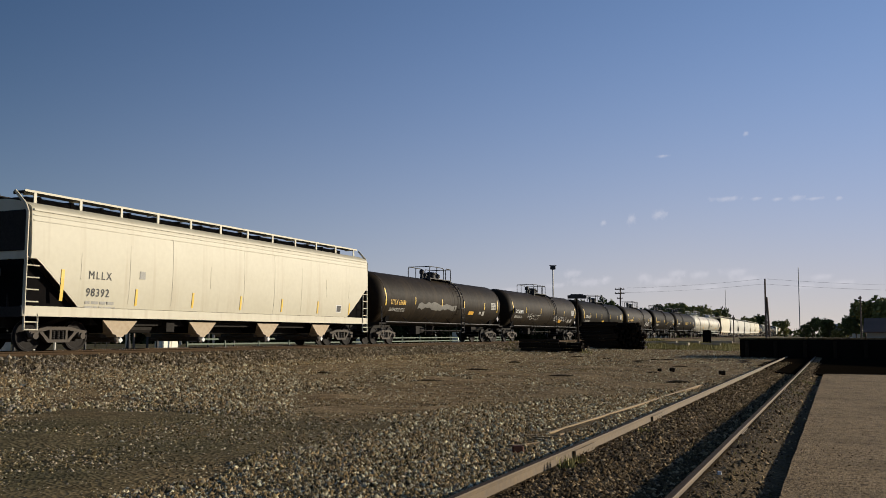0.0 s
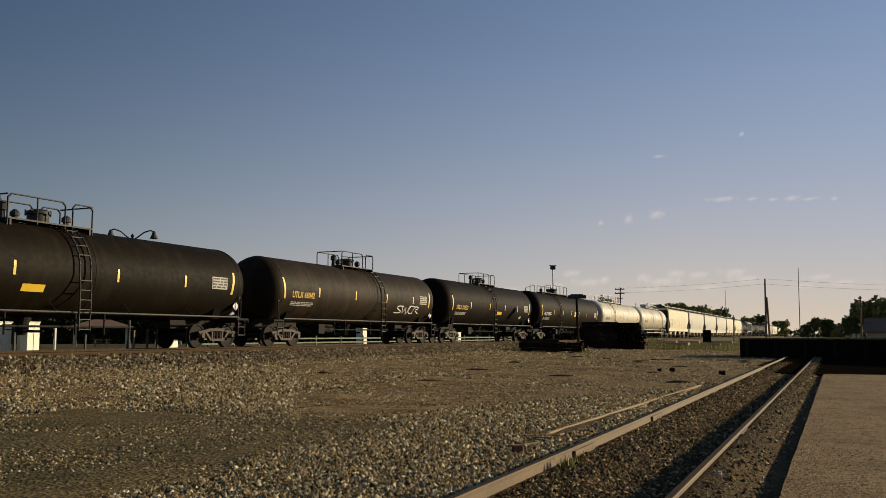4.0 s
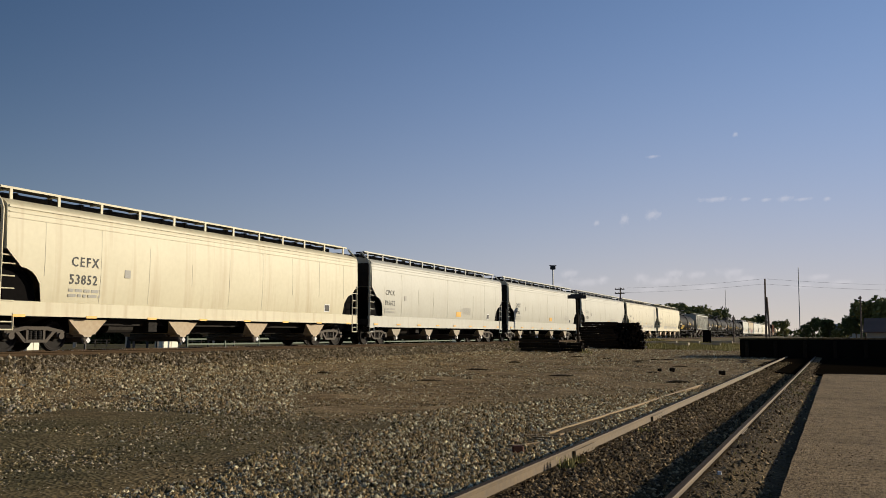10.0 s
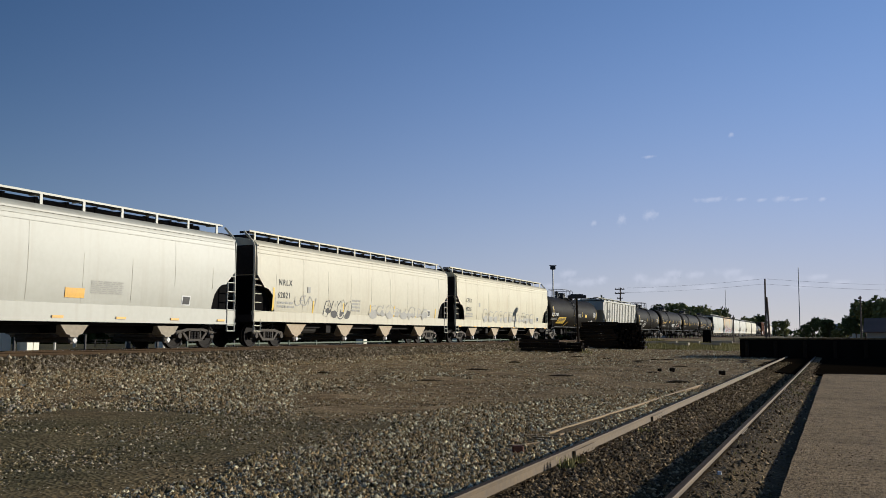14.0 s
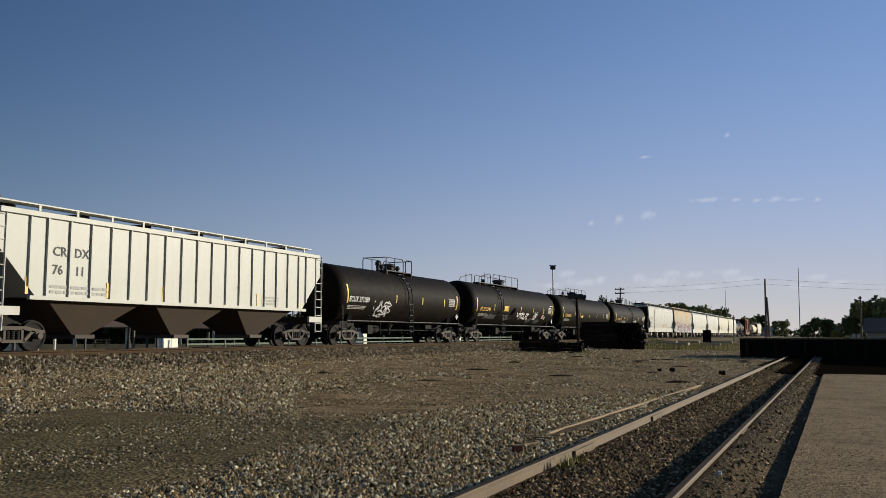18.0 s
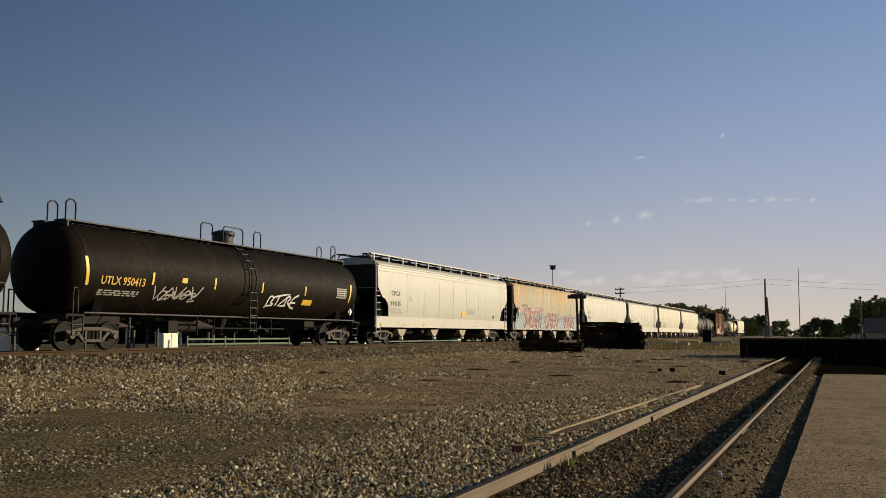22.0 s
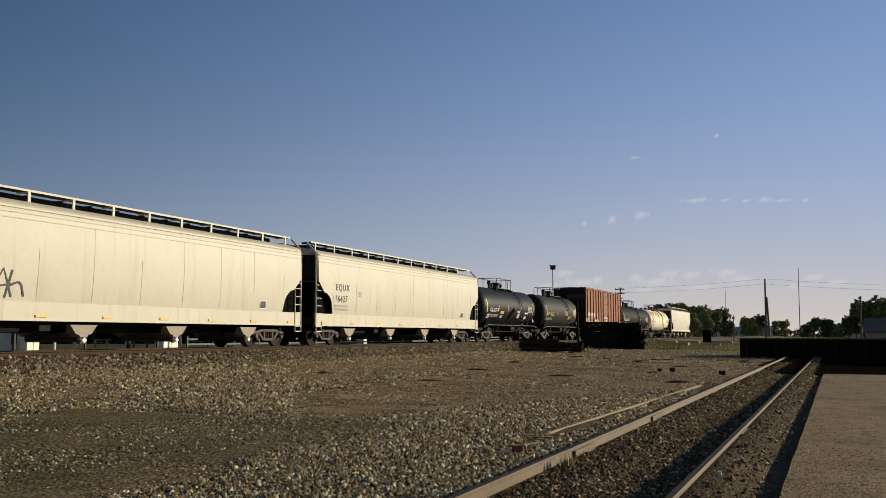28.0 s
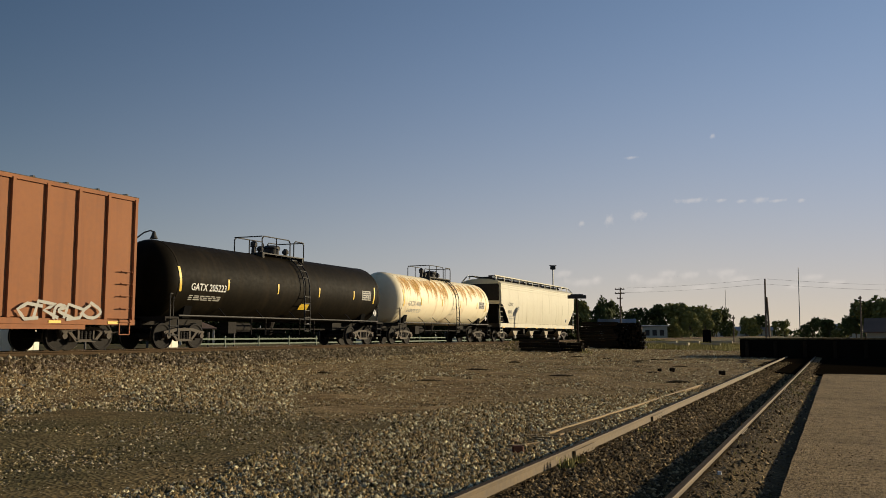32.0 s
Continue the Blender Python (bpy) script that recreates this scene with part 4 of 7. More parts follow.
    for e in (-1, 1):
        # Dark sheet over the pale end: the shade there, put into colour.
        part("end_sheet", shape("end_sheet", STEEL_DARK, lambda bm: box(bm, -1.47, 1.47, 0.004, 0.03, 2.94, 4.14, 0.01)), car, at(0, e * end, 0, 0 if e > 0 else 180), "grimy dark end sheet")
        part("end_frame", shape(("end_frame", half), STEEL_DARK, lambda bm: (box(bm, -1.48, 1.48, -0.12, 0.02, 1.0, 1.3, 0.01), box(bm, -0.35, 0.35, -2.2, 0.05, 0.70, 1.03), box(bm, -0.3, 0.3, -1.4, -0.3, 1.30, 1.34), rod(bm, (-0.5, -0.35, 1.3), (-0.5, -0.35, 3.2), 0.04), rod(bm, (0.5, -0.35, 1.3), (0.5, -0.35, 3.2), 0.04), [rod(bm, (-0.5, -0.35, z), (0.5, -0.35, z), 0.02) for z in (1.6, 2.0, 2.4, 2.8, 3.2)])), car, at(0, e * tip, 0, 0 if e > 0 else 180))
        part("bolster_web", shape("bolster_web", STEEL_DARK, lambda bm: (extrude(bm, ((-1.45, 1.33), (1.45, 1.33), (1.45, 1.05), (0.5, 0.80), (-0.5, 0.80), (-1.45, 1.05)), "y", -0.2, 0.2))), car, at(0, e * (half - 2.35), 0))
        coupler(car, e * (half - 0.86), e)
        truck(car, e * (half - 2.35))
    part("brake_gear", shape("brake_gear", STEEL_DARK, lambda bm: (rod(bm, (0.2, -0.6, 0.75), (0.2, 0.5, 0.75), 0.2, 10), rod(bm, (-0.3, -1.5, 0.7), (-0.3, 1.5, 0.7), 0.05), box(bm, 0.3, 0.7, 0.9, 1.3, 0.6, 0.95))), car, at(0.5, -half * 0.5 + 0.6, 0))
    part("brake_wheel", shape("brake_wheel", DARK_METAL, lambda bm: lathe(bm, [(-0.02, 0.24), (-0.02, 0.28), (0.02, 0.28), (0.02, 0.24)], 16)), car, at(0.4, -end + -0.25, 2.3))
    # Centre sill; the wide box is added to darken the shaded underside.
    part("centre_sill", shape(("centre_sill", half), STEEL_DARK, lambda bm: (box(bm, -0.3, 0.3, -half + 3.3, half - 3.3, 0.55, 1.0), box(bm, -1.0, 1.0, -half + 3.6, half - 3.6, 0.80, 1.06))), car)
    span = end - reach - 2.0
    for k in range(4):
        y = -span + 2 * span * k / 3

        def bay(bm):
            tops = ((-1.40, -0.98), (1.40, -0.98), (1.40, 0.98), (-1.40, 0.98))
            lows = ((-0.85, -0.30), (0.85, -0.30), (0.85, 0.30), (-0.85, 0.30))
            a = [bm.verts.new((x, yy, 1.06)) for x, yy in tops]
            b = [bm.verts.new((x, yy, 0.52)) for x, yy in lows]
            for i in range(4):
                bm.faces.new((a[i], a[(i + 1) % 4], b[(i + 1) % 4], b[i]))
            bm.faces.new(b)
        # Bay colour holds the shade under the car.
        bayp = part("hopper_bay", shape("hopper_bay", BLACK_AND_SHADE, bay), car, at(0, y, 0))
        wide = 0.54 if chute is CHUTE_WHITE else 0.84
        high = 0.80 if chute is CHUTE_WHITE else 1.01
        part("spout", shape(("hopper_spout", wide), chute, lambda bm: extrude(bm, ((-wide, high), (wide, high), (wide * 0.92, high - 0.05), (0.36, 0.58), (0.32, 0.52), (0.18, 0.49), (0.14, 0.42), (-0.14, 0.42), (-0.18, 0.49), (-0.32, 0.52), (-0.36, 0.58), (-wide * 0.92, high - 0.05)), "x", -1.30, 1.30)), bayp, None, "rust-stained discharge spout")
        part("outlet_cap", shape("outlet_cap", STENCIL_WHITE, lambda bm: extrude(bm, ((0, 0.22), (0.10, 0.32), (0, 0.42), (-0.10, 0.32)), "x", 1.30, 1.34)), bayp, None, "small white diamond-shaped outlet cap")
        part("outlet", shape("hopper_outlet", TRUCK_STEEL, lambda bm: (box(bm, -0.85, 0.85, -0.38, 0.38, 0.40, 0.52, 0.02), rod(bm, (-1.15, 0, 0.36), (1.15, 0, 0.36), 0.11, 10), rod(bm, (1.12, 0, 0.36), (1.2, 0, 0.36), 0.15, 10))), bayp)
    return car, half


def hopper_marks(car, half, mark, number, ink=STENCIL_BLACK, sill_strips=True, placard=1.4, print_at=2.4, tall=0.25, low=0.0, rear=0.0):
    e = half - 0.76
    y = -e + 1.5 + low + rear
    lettering(car, hopper_skin, mark, y, 2.58 - low, tall, ink, squeeze=0.92, gap=1.3)
    lettering(car, hopper_skin, number, y - 0.05, 2.04 - low, tall, ink, squeeze=0.92, gap=1.2)
    bars(car, hopper_skin, y - 0.05, 1.80 - low, 1.25, 2, 0.09, STENCIL_GREY, 3)
    strips(car, hopper_skin, "test_panel", ((y + 2.2, y + 2.45, 2.34, 2.60),), STENCIL_GREY)
    if placard is not None:
        strips(car, hopper_skin, "orange_placard", ((placard, placard + 0.75, 1.62, 1.92),), ORANGE_INK, "orange warning placard")
        bars(car, hopper_skin, print_at, 2.15, 1.35, 7, 0.034, STENCIL_GREY, 7)
    strips(car, lambda z: hopper_skin(z) - 0.008, "placard_rim", ((e - 2.95, e - 2.50, 1.54, 1.89),), STENCIL_WHITE, "white placard rim")
    strips(car, hopper_skin, "placard_board", ((e - 2.9, e - 2.55, 1.58, 1.85),), STENCIL_BLACK, "black placard board")
    if sill_strips:
        strips(car, sill_skin, "reflector", [(y0, y0 + 0.42, 1.00, 1.075) for y0 in [-half + 1.1 + k * (2 * half - 2.8) / 7 for k in range(8)]], ORANGE_INK)
    else:
        strips(car, hopper_skin, "reflector", [(y0, y0 + 0.10, 1.45, 2.0) for y0 in [-e + 4.2 + k * (2 * e - 6) / 5 for k in range(6)]], YELLOW)
        strips(car, hopper_skin, "reflector", ((-e + 1.1, -e + 1.22, 1.5, 2.45),), YELLOW)


# -- covered hopper with upright ribs --
def rib_skin(z):
    return 1.502


def ribbed_hopper(name, q0, q1, label):
    half = round((q1 - q0) / 2, 1)
    paint = PAINT["pale"]
    car = thing(name, Matrix(), label, "hopper car", "cars of the freight train")
    end = half - 0.95
    side = ((-end + 0.1, 4.03), (end - 0.1, 4.03), (end - 0.1, 3.1), (end - 1.55, 1.60), (-end + 1.55, 1.60), (-end + 0.1, 3.1))
    part("body", shape(("ribbed_body", half), paint, lambda bm: extrude(bm, side, "x", -1.5, 1.5)), car)
    for y in [-7.28] + [-6.66 + k * 0.835 for k in range(17)] + [7.28]:
        inset = max(1.60, 1.60 + (abs(y) - (end - 1.55)) * 1.03)
        for s in (-1, 1):
            part("rib", shape(("rib", round(inset, 2)), paint, lambda bm: box(bm, -0.05, 0.06, -0.04, 0.04, inset, 4.0, 0.015)), car, at(s * 1.5, y, 0))
    for s in (-1, 1):
        part("top_chord", shape(("top_chord", half), paint, lambda bm: box(bm, -0.06, 0.08, -end + 0.2, end - 0.2, 3.94, 4.10, 0.01)), car, at(s * 1.5, 0, 0))
        part("side_sill", shape(("rib_sill", half), paint, lambda bm: (box(bm, -0.06, 0.07, -end + 1.3, end - 1.3, 1.51, 1.63), box(bm, -0.06, 0.05, -end - 0.05, -end + 1.0, 1.05, 1.3), box(bm, -0.06, 0.05, end - 1.0, end + 0.05, 1.05, 1.3))), car, at(s * 1.5, 0, 0))
        part("board_edge", shape(("rib_board", half), paint, lambda bm: (box(bm, -0.5, 0.03, -end, end, 4.38, 4.42), [box(bm, -0.02, 0.02, y - 0.04, y + 0.04, 4.10, 4.38) for y in [-end + 0.6 + k * (2 * end - 1.2) / 11 for k in range(12)]])), car, at(s * 0.95, 0, 0, 0 if s > 0 else 180))
        for e in (-1, 1):
            part("ladder", shape("rib_ladder", paint, lambda bm: (rod(bm, (0, 0, 0.6), (0, 0, 4.03), 0.035, 6), rod(bm, (0, 0.5, 0.6), (0, 0.5, 4.03), 0.035, 6), [rod(bm, (0, 0, z), (0, 0.5, z), 0.022, 6) for z in [0.65 + 0.36 * i for i in range(10)]])), car, at(s * 1.5, e * (end - 0.2) - 0.25, 0))
    part("roof", shape(("rib_roof", half), paint, lambda bm: extrude(bm, ((-1.55, 4.104), (1.55, 4.104), (0.7, 4.24), (-0.7, 4.24)), "y", -end + 0.2, end - 0.2)), car)
    part("hatch", shape(("rib_hatch", half), STEEL_DARK, lambda bm: [rod(bm, (x, y, 4.24), (x, y, 4.38), 0.38, 14) for x in (-0.1, 0.1) for y in [-end + 1.4 + k * (2 * end - 2.8) / 5 for k in range(6)]]), car)
    for k in (-1, 0, 1):
        y = k * (end - 1.7) * 0.66

        def bay(bm):
            w = (end - 1.7) * 0.33
            a = [bm.verts.new(p) for p in ((-1.5, y - w, 1.74), (1.5, y - w, 1.74), (1.5, y + w, 1.74), (-1.5, y + w, 1.74))]
            b = [bm.verts.new(p) for p in ((-0.7, y - 0.35, 0.5), (0.7, y - 0.35, 0.5), (0.7, y + 0.35, 0.5), (-0.7, y + 0.35, 0.5))]
            for i in range(4):
                bm.faces.new((a[i], a[(i + 1) % 4], b[(i + 1) % 4], b[i]))
            bm.faces.new(b)
        part("hopper_bay", shape(("rib_bay", k, half), CHUTE_BROWN, bay), car, None, "brown rust-stained discharge bay")
        part("outlet", shape("rib_outlet", TRUCK_STEEL, lambda bm: box(bm, -0.9, 0.9, -0.42, 0.42, 0.36, 0.5, 0.02)), car, at(0, y, 0))
    for e in (-1, 1):
        part("end_frame", shape(("rib_end", half), STEEL_DARK, lambda bm: (box(bm, -1.45, 1.45, -0.1, 0.05, 1.0, 1.3), box(bm, -0.35, 0.35, -2.4, 0.05, 0.7, 1.03), extrude(bm, ((-1.9, 1.74), (-0.5, 3.05), (-0.5, 2.95), (-1.8, 1.7)), "x", -1.4, 1.4), rod(bm, (-0.6, -0.4, 1.3), (-0.6, -0.4, 4.03), 0.05), rod(bm, (0.6, -0.4, 1.3), (0.6, -0.4, 4.03), 0.05))), car, at(0, e * end, 0, 0 if e > 0 else 180))
        coupler(car, e * (half - 0.86), e)
        truck(car, e * (half - 2.2))
    lettering(car, rib_skin, "CR", -end + 2.10, 2.85, 0.28, STENCIL_BLACK)
    lettering(car, rib_skin, "DX", -end + 2.91, 2.85, 0.28, STENCIL_BLACK)
    lettering(car, rib_skin, "76", -end + 2.10, 2.3, 0.28, STENCIL_BLACK)
    lettering(car, rib_skin, "11", -end + 2.95, 2.3, 0.28, STENCIL_BLACK)
    bars(car, rib_skin, -end + 2.05, 1.88, 2.2, 2, 0.09, STENCIL_GREY, 5)
    bars(car, rib_skin, end - 4.5, 1.98, 1.2, 3, 0.07, STENCIL_GREY, 8)
    strips(car, rib_skin, "reflector", [(y, y + 0.1, 1.66, 2.15) for y in (-7.38, -4.3, -1.75, 0.85, 3.7, 6.75)], YELLOW)
    return car


# -- tank car --
def tank_skin(radius, mid):
    def skin(z):
        return math.sqrt(max(0.01, radius * radius - (z - mid) ** 2))
    return skin


SKINS = {}


def tank_car(name, q0, q1, colour, label, platform="short", ladder_at=0.0, fittings="black", radius=1.50, mid=2.62, cut=0.0, hoops=((-6.6, -4.35), (-3.8, 1.65)), hatch_at=-0.75, deck_at=0.0, stripes=None, bands=()):
    half = round((q1 - q0) / 2, 1)
    paint = PAINT[colour]
    trim = PAINT["white"] if fittings == "white" else DARK_METAL
    skin = SKINS.setdefault((radius, mid), tank_skin(radius, mid))
    car = thing(name, Matrix(), label, "tank car", "cars of the freight train")
    end = half - 0.68 - cut
    knuckle = [(0.0, 1.0), (0.10, 0.992), (0.26, 0.955), (0.42, 0.885), (0.56, 0.77), (0.67, 0.60), (0.74, 0.40), (0.78, 0.20), (0.79, 0.03)]

    def shell(bm):
        straight = end - 0.79
        prof = [(-straight - d, radius * r) for d, r in knuckle[::-1]]
        prof += [(-straight + 2 * straight * k / 8, radius) for k in range(1, 8)]
        prof += [(straight + d, radius * r) for d, r in knuckle]
        lathe(bm, prof, 56, "y", (0, 0, mid))
    part("tank", shape(("tank_shell", half, radius, cut, mid), paint, shell, True), car)
    for y in (*bands, -end + 0.82, end - 0.82):
        part("weld_band", shape(("weld_band", radius, mid), paint, lambda bm: lathe(bm, [(-0.05, radius - 0.01), (-0.045, radius + 0.009), (0.045, radius + 0.009), (0.05, radius - 0.01)], 56, "y", (0, 0, mid)), True), car, at(0, y, 0))
    # sills, saddles, end platforms
    for e in (-1, 1):
        part("stub_sill", shape(("stub_sill", half), STEEL_DARK, lambda bm: (box(bm, -0.33, 0.33, -3.2, 0.1, 0.72, 1.12, 0.02), box(bm, -1.42, 1.42, -0.62, 0.08, 1.06, 1.14, 0.01), box(bm, -1.42, 1.42, 0.06, 0.1, 0.98, 1.14))), car, at(0, e * (half - 0.95), 0, 0 if e > 0 else 180))
        # Dark cars' saddles take the near-black of the shade beneath the tank.
        part("saddle", shape(("saddle", radius), paint if fittings == "white" else BLACK_AND_SHADE, lambda bm: (extrude(bm, ((-1.0, 1.10), (1.0, 1.10), (1.14, 1.66), (0.9, 1.44), (0.6, 1.25), (0, 1.13), (-0.6, 1.25), (-0.9, 1.44), (-1.14, 1.66)), "y", -0.2, 0.2))), car, at(0, e * (half - 2.4), 0))
        coupler(car, e * (half - 0.86), e)
        truck(car, e * (half - 2.3))
        for s in (-1, 1):
            part("grab_rail", shape("grab_rail", trim, lambda bm: (tube(bm, [(0, 0.0, 0.45), (0, 0, 1.95), (-0.12, 0.3, 1.95), (-0.12, 0.3, 1.14)], 0.024, 6), rod(bm, (0, 0, 0.48), (0, 0.42, 0.48), 0.024, 6), rod(bm, (0, 0.42, 0.48), (0, 0.42, 1.1), 0.024, 6), rod(bm, (0, 0, 0.8), (0, 0.42, 0.8), 0.02, 6))), car, at(s * 1.40, e * (half - 1.3) - 0.2, 0))
    for s in (-1, 1):
        part("side_rail", shape(("side_rail", half, fittings), trim, lambda bm: (rod(bm, (0, -half + 1.5, 1.18), (0, half - 1.5, 1.18), 0.035, 6), [rod(bm, (0, y, 1.18), (-0.42, y, 1.55), 0.022, 5) for y in [-half + 4.2 + k * (2 * half - 8.4) / 4 for k in range(5)]])), car, at(s * 1.44, 0, 0, 0 if s > 0 else 180))
        if fittings == "white":
            part("lower_rail", shape(("lower_rail", half), trim, lambda bm: (rod(bm, (0, -half + 3.6, 0.80), (0, half - 3.6, 0.80), 0.03, 6), [rod(bm, (0, y, 0.78), (0, y, 1.2), 0.024, 5) for y in [-half + 3.7 + k * (2 * half - 7.4) / 9 for k in range(10)]])), car, at(s * 1.44, 0, 0))
    # ladder over the side at the platform
    for s in (-1, 1):
        def ladder(bm):
            arc = [(1.06 * radius * math.cos(a) + 0.04, mid + 1.06 * radius * math.sin(a)) for a in [-0.55 + k * 0.22 for k in range(9)]]
            line = [(radius + 0.16, 0.62), (radius + 0.16, 2.0)] + [p for p in arc if p[1] > 2.1]
            for dy in (-0.22, 0.22):
                tube(bm, [(x, dy, z) for x, z in line], 0.028, 6)
            for i in range(6):
                rod(bm, (radius + 0.16, -0.22, 0.66 + i * 0.3), (radius + 0.16, 0.22, 0.66 + i * 0.3), 0.02, 5)
            for x, z in arc[4:]:
                rod(bm, (x, -0.22, z), (x, 0.22, z), 0.02, 5)
        part("ladder", shape(("tank_ladder", radius, fittings, mid), trim, ladder), car, at(0, ladder_at, 0, 0 if s > 0 else 180))
    top = round(mid + radius, 2)

    def walk_deck(lo, hi):
        part("deck", shape(("tank_deck", lo, hi, top), trim, lambda bm: (box(bm, -0.75, -0.25, lo, hi, top - 0.02, top + 0.03), box(bm, 0.25, 0.75, lo, hi, top - 0.02, top + 0.03), [box(bm, -0.75, 0.75, y - 0.03, y + 0.03, top - 0.2, top - 0.02) for y in (lo + 0.1, hi - 0.1)])), car)

    def hoop(lo, hi, x, rung=True, low=0.0):
        part("railing", shape(("tank_railing", lo, hi, x, rung, top, low), trim, lambda bm: (tube(bm, [(x, lo, top - 0.25), (x, lo, top + 0.62 - low), (x, lo + 0.12, top + 0.73 - low), (x, hi - 0.12, top + 0.73), (x, hi, top + 0.62), (x, hi, top - 0.25)], 0.027, 6), [rod(bm, (x, y, top - 0.1), (x, y, top + 0.73), 0.024, 6) for y in [lo + (hi - lo) * j / int((hi - lo) / 1.4 + 1) for j in range(1, int((hi - lo) / 1.4 + 1))]], rod(bm, (x, lo, top + 0.36), (x, hi, top + 0.36), 0.02, 5) if rung else None)), car)

    def manway(y, r=0.33, h=0.42):
        part("manway", shape(("manway", r, h, top), trim, lambda bm: (lathe(bm, [(top - 0.08, r), (top + h * 0.8, r), (top + h * 0.82, r * 1.18), (top + h, r * 1.18), (top + h + 0.08, r * 0.6)], 18, "z"), [rod(bm, (r * 1.1 * math.cos(k), r * 1.1 * math.sin(k), top + h * 0.7), (r * 1.1 * math.cos(k), r * 1.1 * math.sin(k), top + h + 0.06), 0.03, 5) for k in range(6)]), True), car, at(0, y, 0))

    def valve(y, h=0.4, x=0.0):
        part("valve", shape(("valve", h, top), trim, lambda bm: (lathe(bm, [(top - 0.08, 0.12), (top + h * 0.6, 0.09), (top + h * 0.65, 0.15), (top + h, 0.15), (top + h + 0.1, 0.05)], 10, "z"),)), car, at(x, y, 0))
    if platform == "short":
        d = deck_at
        walk_deck(d - 1.6, d + 1.6)
        for x in (-0.72, 0.72):
            hoop(d - 1.6, d + 0.5, x, False)
            hoop(d + 0.8, d + 1.6, x, False)
        for y in (d - 1.6, d + 1.6):
            part("cross_rail", shape(("cross_rail", top), trim, lambda bm: rod(bm, (-0.72, 0, top + 0.72), (0.72, 0, top + 0.72), 0.024, 6)), car, at(0, y, 0))
        manway(d + 0.1), valve(d - 1.2, 0.5), valve(d - 0.75, 0.3), valve(d + 1.2, 0.35)
    elif platform == "long":
        walk_deck(hoops[0][0], hoops[-1][1])
        for x in (-0.72, 0.72):
            for y0, y1 in hoops:
                hoop(y0, y1, x, y1 - y0 > 1.2 and fittings == "white", 0.32 if (y0, y1) == hoops[0] and fittings != "white" else 0.0)
        manway(hatch_at, 0.42, 0.45), valve(hatch_at - 3.2 if hatch_at - 3.2 > hoops[0][0] else hatch_at + 3.2, 0.3)
    else:
        walk_deck(-end + 0.6, end - 0.6)
        for y0, y1 in ((-1.9, -1.2), (-0.55, 0.75), (1.5, 2.0)):
            hoop(y0, y1, 0.5, False)
        for y0 in (-end + 0.9, end - 1.3):
            for x in (-0.4, 0.4):
                hoop(y0, y0 + 0.4, x, False)
        manway(0.1, 0.40, 0.55)
    # under the tank: outlet, brake rigging, boxes
    part("bottom_outlet", shape("bottom_outlet", STEEL_DARK, lambda bm: (lathe(bm, [(0.48, 0.12), (0.6, 0.2), (0.85, 0.2), (1.2, 0.35)], 12, "z"), rod(bm, (0, 0, 0.6), (0.9, 0, 0.6), 0.04))), car)
    part("brake_gear", shape("tank_brake", STEEL_DARK, lambda bm: (rod(bm, (0.3, -3.0, 0.80), (0.3, -1.9, 0.80), 0.2, 10), box(bm, 0.6, 1.0, -4.1, -3.6, 0.55, 1.0), rod(bm, (0.4, -4, 0.75), (0.4, 4, 0.75), 0.035), [rod(bm, (0.7, y, 0.5), (0.7, y, 1.25), 0.03) for y in (-2.2, -1.2, 1.4, 2.6)])), car)
    strips(car, skin, "reflector", ((-end + 0.85, -end + 0.97, 2.05, 2.95, -0.12), (end - 1.35, end - 1.23, 2.05, 2.9, 0.12)), YELLOW)
    for y in stripes or (-0.53 * half, -0.16 * half, 0.2 * half, 0.55 * half):
        strips(car, skin, "reflector", ((y, y + 0.09, 2.2, 2.62),), YELLOW)
    return car, half, skin


def tank_marks(car, half, skin, text, ink, box_ink=STENCIL_WHITE, z=2.12, seed=1, tall=0.28, prints=3, lead=1.45):
    end = half - 0.68
    lettering(car, skin, text, -end + lead, z, tall, ink, squeeze=0.92)
    bars(car, skin, -end + lead, z - 0.22, 1.8, prints, 0.038, STENCIL_GREY, seed)
    panel = STENCIL_WHITE if ink is STENCIL_BLACK else STENCIL_GREY
    strips(car, skin, "test_panel", ((end - 2.5, end - 1.6, 2.22, 2.68),), panel, "stencilled test data panel")
    bars(car, lambda v: skin(v) + 0.006, end - 2.46, 2.58, 0.84, 4, 0.06, STENCIL_BLACK, seed + 20)
    part("hazard_placard", shape(("hazard_placard", round(skin(1.8), 2)), STENCIL_WHITE, lambda bm: extrude(bm, ((0, 1.42), (0.19, 1.61), (0, 1.80), (-0.19, 1.61)), "x", skin(1.8) + 0.01, skin(1.8) + 0.025)), car, at(0, end - 0.88, 0), "white diamond placard")


# -- boxcar --
def box_skin_out(z):
    """Over the side posts, where spray paint bridges them."""
    return 1.61


